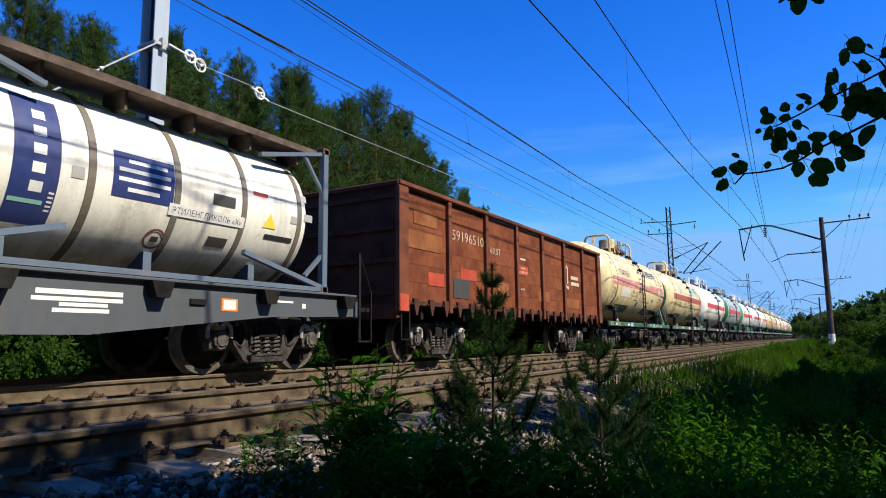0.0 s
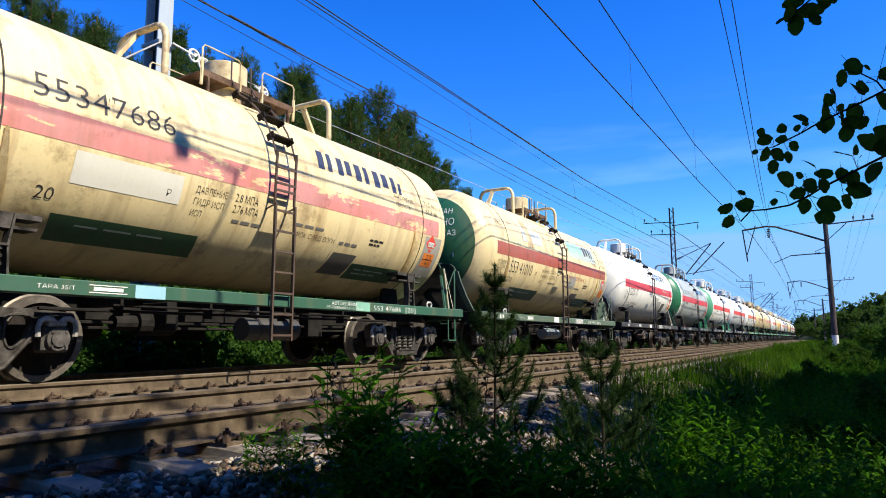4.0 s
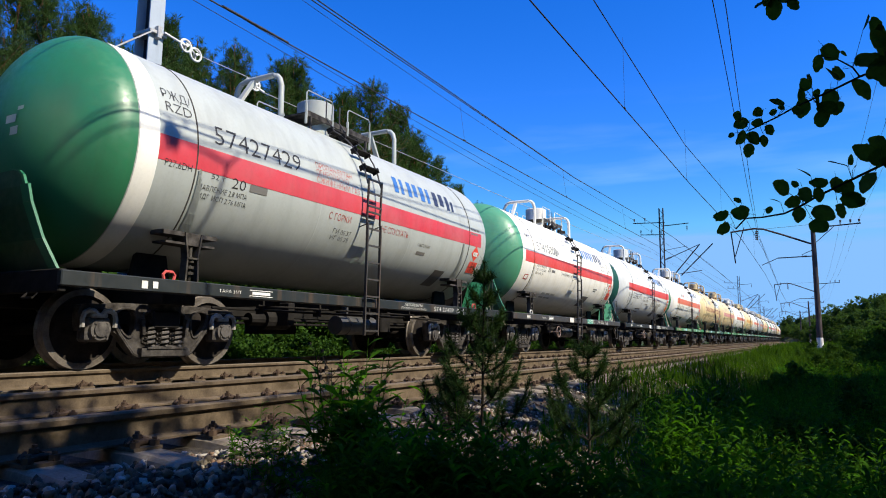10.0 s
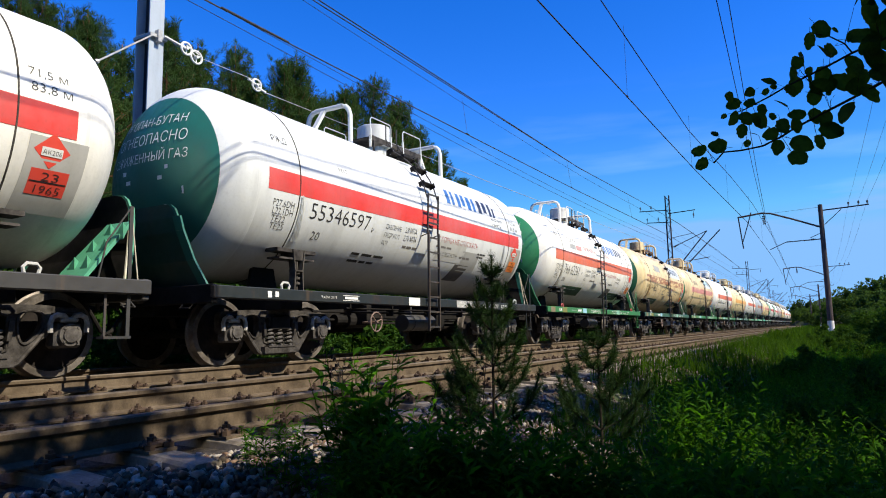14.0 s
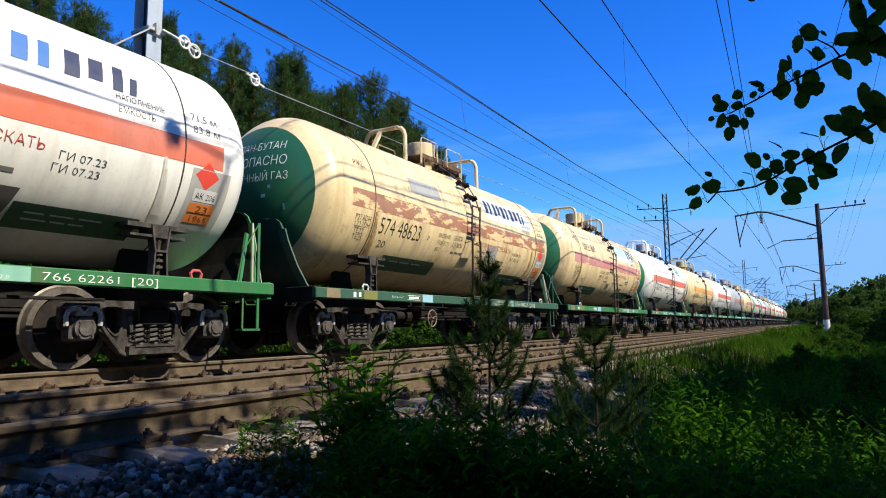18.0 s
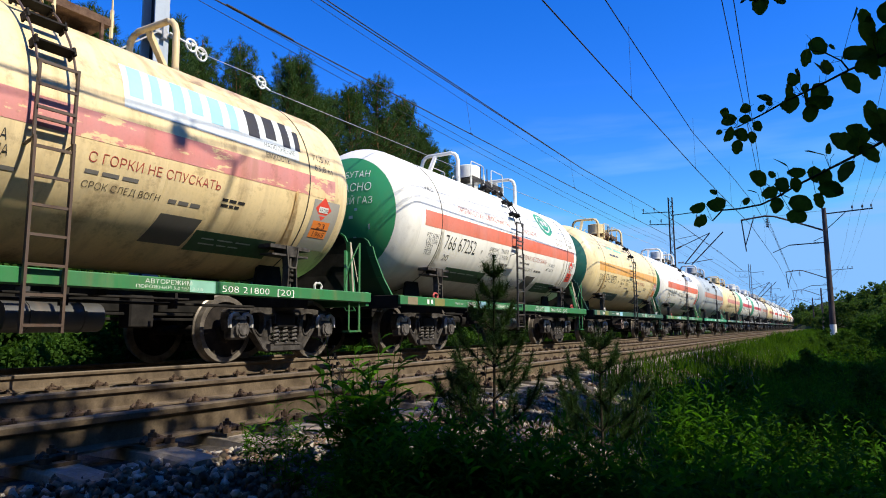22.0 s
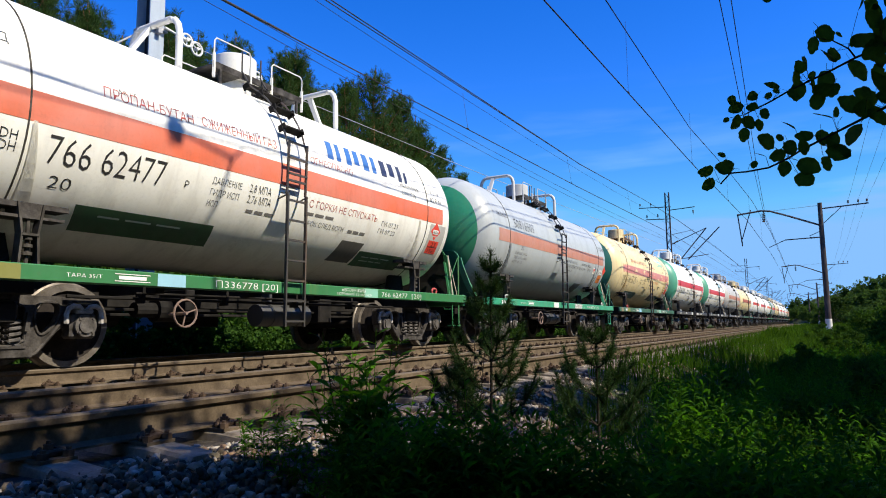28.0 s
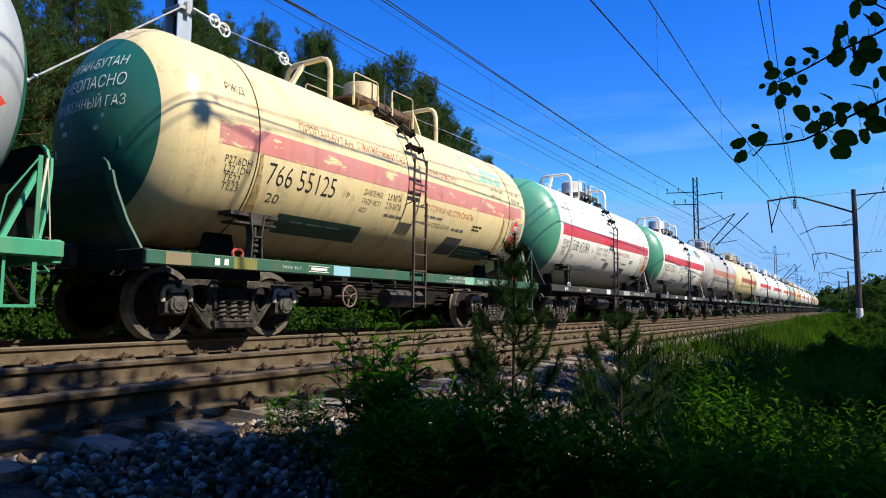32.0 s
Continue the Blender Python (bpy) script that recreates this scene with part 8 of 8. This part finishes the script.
def leaf_mesh(seed):
    """A rounded, toothed, slightly folded aspen leaf on its stalk; unit length."""
    rng = random.Random(seed)
    rim = []
    n = 18
    for k in range(n):
        a = math.pi * 2 * k / n
        r = 0.5 * (1 + 0.07 * (k % 2) + rng.uniform(-0.10, 0.06)) * (1.0 - 0.10 * math.cos(2 * a))
        y = 0.62 + r * math.sin(a) * 1.02
        x = r * math.cos(a)
        if math.sin(a) > 0.9:
            y += 0.07
        rim.append((x, y, 0.10 * abs(x) - 0.12 * (y - 0.5) ** 2))
    v = rim + [(0, 0.6, -0.02), (-0.012, 0.12, 0), (0.012, 0.12, 0), (0.012, -0.35, 0.05), (-0.012, -0.35, 0.05)]
    f = [(k, (k + 1) % n, n) for k in range(n)] + [(n + 1, n + 2, n + 3), (n + 1, n + 3, n + 4)]
    return mesh_np("leaf", v, f, MAT_LEAF)


LEAVES = [leaf_mesh(k) for k in range(4)]


def sheet(x, z):
    """The leaning sheet in which the twigs spread."""
    return -0.1481 + 0.5696 * x - 0.1346 * z


def twig(tree, pts, r, leaves, seed, rows, side=()):
    """A thin branch through (x, z) points that sways as one piece; leaves are (x, z, width in mm), below zero where one hangs edge on."""
    rng = random.Random(seed)
    spot = lambda x, z: Vector((x, sheet(x, z), z))
    base = spot(*pts[-1])
    bm = bmesh.new()
    for line, k0 in ((pts, 0), (side, 0)):
        for k in range(len(line) - 1):
            rod(bm, spot(*line[k]) - base, spot(*line[k + 1]) - base, r * (0.45 + 0.55 * k / len(pts)), 6, r * (0.45 + 0.55 * (k + 1) / len(pts)))
    joints = [spot(*q) for q in list(pts) + list(side)]
    face = Vector((0.49, -0.86, -0.11))
    blades_at = []
    for x, z, width in leaves:
        c = spot(x, z) + face * rng.uniform(-0.02, 0.02)
        near = min(joints, key=lambda q: (q - c).length)
        hang_way = (c - near + Vector((rng.gauss(0, 0.012), 0, -0.018 + rng.gauss(0, 0.008)))).normalized()
        nrm = (face + Vector((rng.gauss(0, 0.35), rng.gauss(0, 0.35), rng.gauss(0, 0.35)))).normalized()
        if width < 0:
            nrm = (hang_way.cross(face) + face * 0.3).normalized()
        ax = hang_way.cross(nrm).normalized()
        up = nrm.cross(ax)
        L = abs(width) / 1000 * 1.0
        m = Matrix((ax, up, nrm)).transposed().to_4x4()
        p = c - base - up * L * 0.6
        blades_at.append(Matrix.Translation(p) @ m @ Matrix.Diagonal((L, L, L, 1)))
        stalk = near - base
        rod(bm, stalk, p, 0.0006, 4, 0.0005)
    inv = tree.matrix_basis.inverted()
    b = part("branch", bm, MAT_DARK_TWIG, tree, m=inv @ Matrix.Translation(base))
    for m in blades_at:
        put("leaf", LEAVES[rng.randrange(4)], b, m)
    SWAYING.append((b, [(t, inv @ Matrix.Translation(base + Vector((dx, dy, dz)))) for t, dx, dy, dz in rows]))


LOW_STEM = [(3.236, 0.746), (3.257, 0.770), (3.291, 0.773), (3.335, 0.782), (3.375, 0.803), (3.403, 0.822), (3.440, 0.842), (3.476, 0.862), (3.531, 0.892), (3.575, 0.916), (3.667, 0.976)]
LOW_TIP = [(3.215, 0.777, 33), (3.244, 0.782, 37), (3.239, 0.810, 16), (3.220, 0.748, 31), (3.310, 0.791, 19), (3.339, 0.842, 40), (3.374, 0.875, -31), (3.364, 0.850, 16), (3.373, 0.826, 32), (3.354, 0.809, 33), (3.325, 0.813, -20), (3.401, 0.826, 28), (3.374, 0.783, 31), (3.403, 0.783, 42), (3.403, 0.755, 42)]
LOW_REST = [(3.420, 0.856, 33), (3.444, 0.896, -38), (3.451, 0.852, 33), (3.465, 0.843, 33), (3.472, 0.815, 47), (3.487, 0.821, 36), (3.454, 0.792, 31), (3.516, 0.859, -45), (3.506, 0.923, 45), (3.484, 0.909, 24), (3.492, 0.891, -18), (3.527, 0.911, 45), (3.553, 0.897, 47), (3.549, 0.942, 50), (3.527, 0.947, 22), (3.560, 0.966, 50), (3.573, 0.939, 45), (3.571, 0.994, 39), (3.596, 0.927, 50), (3.594, 0.971, 50)]
HIGH_STEM = [(3.295, 0.903), (3.315, 0.914), (3.350, 0.933), (3.385, 0.955), (3.425, 0.976), (3.475, 1.002), (3.523, 1.029), (3.584, 1.057), (3.676, 1.109)]
HIGH_SIDE = [(3.456, 1.073), (3.477, 1.070), (3.510, 1.050), (3.523, 1.029)]
HIGH_TIP = [(3.265, 0.929, 28), (3.282, 0.920, 28), (3.278, 0.887, 31), (3.261, 0.893, 13), (3.302, 0.887, 31), (3.296, 0.860, 28), (3.307, 0.941, 24), (3.303, 0.916, 22), (3.322, 0.880, 24), (3.327, 0.902, 22), (3.350, 0.965, 28), (3.348, 0.947, 18), (3.361, 0.955, 13)]
HIGH_MID = [(3.403, 1.003, 29), (3.394, 0.980, 30), (3.385, 0.946, -24), (3.410, 0.960, 38), (3.430, 0.971, 29), (3.443, 0.995, 20), (3.431, 1.021, -36), (3.438, 0.932, 38), (3.448, 0.954, 40), (3.475, 0.957, 31), (3.469, 0.983, 40), (3.459, 1.028, -42), (3.490, 1.042, 39), (3.440, 1.059, 33), (3.463, 1.084, 38), (3.495, 1.083, 16)]
HIGH_REST = [(3.531, 1.005, 47), (3.545, 1.066, 61), (3.555, 1.044, 50), (3.573, 1.093, 47), (3.555, 1.110, 39), (3.578, 1.127, 47), (3.543, 1.152, -33), (3.572, 1.151, 39), (3.518, 1.064, 18), (3.579, 1.032, 39), (3.601, 1.076, 56), (3.609, 1.121, 56), (3.602, 1.154, 50), (3.619, 1.049, 50)]
TOP_STEM = [(3.342, 1.193), (3.375, 1.224), (3.411, 1.255), (3.465, 1.292), (3.536, 1.335)]
TOP_LEAVES = [(3.365, 1.239, 39), (3.345, 1.205, 46), (3.327, 1.189, -28), (3.354, 1.178, 39), (3.391, 1.216, 49), (3.411, 1.233, 39), (3.390, 1.191, -31), (3.428, 1.251, 41), (3.385, 1.275, 41), (3.452, 1.267, 46), (3.415, 1.293, 46), (3.483, 1.298, 52)]


def aspen():
    rng = random.Random(77)
    t = thing("aspen_tree", "aspen with dark round leaves, its twigs hanging over the view", "tree", m=pose(6.4, 6.2, -0.9))
    bm = bmesh.new()
    rod(bm, (0, 0, -0.1), (-0.3, 0.2, 5.0), 0.11, 10, 0.075)
    rod(bm, (-0.3, 0.2, 5.0), (-0.9, 0.4, 9.0), 0.075, 8, 0.035)
    rod(bm, (-0.9, 0.4, 9.0), (-1.7, 0.12, 10.6), 0.05, 6, 0.035)
    rod(bm, (-1.7, 0.12, 10.6), (-1.8, 0.42, 11.95), 0.035, 6, 0.028)
    spots = []
    # Crown clumps out of view, set away from the trunk for their shade.
    for k in range(24):
        a = rng.uniform(0, 6.28)
        z = rng.uniform(5.8, 8.4)
        r = rng.uniform(0.3, 1.75) * (1.05 - 0.045 * z)
        c = Vector((r * math.cos(a) * 0.6 - 0.8 - 0.05 * z, r * math.sin(a) * 1.35 - 3.95, z))
        rod(bm, (-0.06 * z, 0.04 * z, z - 0.6), c, 0.022, 5, 0.006)
        for j in range(60):
            d = Vector((rng.gauss(0, 1), rng.gauss(0, 1), rng.gauss(0, 0.8))) * 0.30
            spots.append(place(c + d, rng.uniform(0.06, 0.09), rng))
    # Extra unseen clumps, placed to shade the near rail.
    for k in range(9):
        d = Vector((rng.gauss(0, 1), rng.gauss(0, 1), rng.gauss(0, 1))).normalized() * rng.random() ** 0.4
        c = Vector((-1.25 + 0.5 * d.x, -3.5 + 0.95 * d.y, 6.9 + 0.85 * d.z))
        rod(bm, (-0.4, 0.25, 5.2), c, 0.02, 5, 0.006)
        for j in range(70):
            spots.append(place(c + Vector((rng.gauss(0, 0.26), rng.gauss(0, 0.26), rng.gauss(0, 0.2))), rng.uniform(0.08, 0.11), rng))
    # unseen leader above the crown, its one leafy side twig placed to shadow tanks
    rod(bm, (-1.8, 0.42, 11.92), (-1.8, 0.62, 12.1), 0.026, 5, 0.02)
    rod(bm, (-1.8, 0.42, 11.92), (-1.8, -0.46, 12.1), 0.028, 5, 0.02)
    for j in range(130):
        d = Vector((rng.gauss(0, 0.5), rng.gauss(0, 1), rng.gauss(0, 1))) * 0.06
        spots.append(place(Vector((-1.8, -0.46, 12.1)) + d, rng.uniform(0.05, 0.075), rng))
    part("trunk", bm, MAT_BARK, t)
    v, f = many(*arrays(LEAVES[0]), spots)
    tagged(put("crown", mesh_np("crown", v, f, MAT_LEAF), t), kind="stuff")
    twig(t, LOW_STEM, 0.0035, LOW_TIP + LOW_REST, 1, LOW)
    twig(t, HIGH_STEM, 0.0032, HIGH_TIP + HIGH_MID + HIGH_REST, 2, HIGH, HIGH_SIDE)
    twig(t, TOP_STEM, 0.003, TOP_LEAVES, 3, HIGH)


aspen()


def shade_trees():
    """Unseen aspens beside and behind the camera, added for shade over the herbs."""
    rng = random.Random(91)
    slim = broadleaf_meshes(97, 9.0, 2.7, 0.26, 125, MAT_LEAF, 0.55)
    for x, y, s in ((6.7, 3.7, 0.62), (6.6, 2.85, 0.64), (6.75, 2.25, 0.78), (7.1, 1.0, 0.76)):
        copies(slim, "aspen_tree", "slim unseen young aspen added to cast shade", "tree", "aspens beside the line", x, y, s, rng)
    crowns = [broadleaf_meshes(95, 8.6, 4.0, 0.34, 130, MAT_LEAF, 0.2), broadleaf_meshes(96, 9.4, 4.2, 0.34, 130, MAT_LEAF, 0.2)]
    for k, (x, y, s) in enumerate(((8.7, -1.85, 0.95), (8.4, 2.35, 0.62), (9.4, 4.6, 0.68), (9.4, 8.9, 0.84), (10.6, 3.35, 0.85), (10.9, 6.35, 0.74), (10.2, 9.65, 0.98), (7.8, -3, 1), (5, -1.2, 1), (6.3, -0.9, 0.88), (0.8, -7.5, 1), (8.5, -9, 1.1))):
        copies(crowns[k % 2], "aspen_tree", "leafy unseen aspen added to cast shade", "tree", "aspens beside the line", x, y, s, rng)
    for k in range(20):
        x, y, s = 9.8 + 0.22 * k + rng.uniform(-0.4, 0.4), 13.4 + 2.7 * k + rng.uniform(-0.5, 0.5), rng.uniform(0.92, 1.05) * (1.0 if k < 2 else 0.8)
        copies(crowns[k % 2], "aspen_tree", "leafy unseen aspen added to cast shade", "tree", "aspens beside the line", x, y, s, rng)
    copies(crowns[0], "aspen_tree", "leafy unseen aspen added to cast shade", "tree", "aspens beside the line", 9.9, 11.6, 0.95, rng)


shade_trees()


def motions():
    for ob, start, wheels in ROLLING:
        walk(ob, [(t, on_line(TRAIN_X, start - gone(t))) for t in range(33)])
        for w, e in wheels:
            walk(w, [(k * 0.1, pose(0, e, 0.4785, math.degrees(gone(k * 0.1) / 0.4785) % 360)) for k in range(321)])
    for ob, rows in SWAYING:
        walk(ob, rows)


motions()
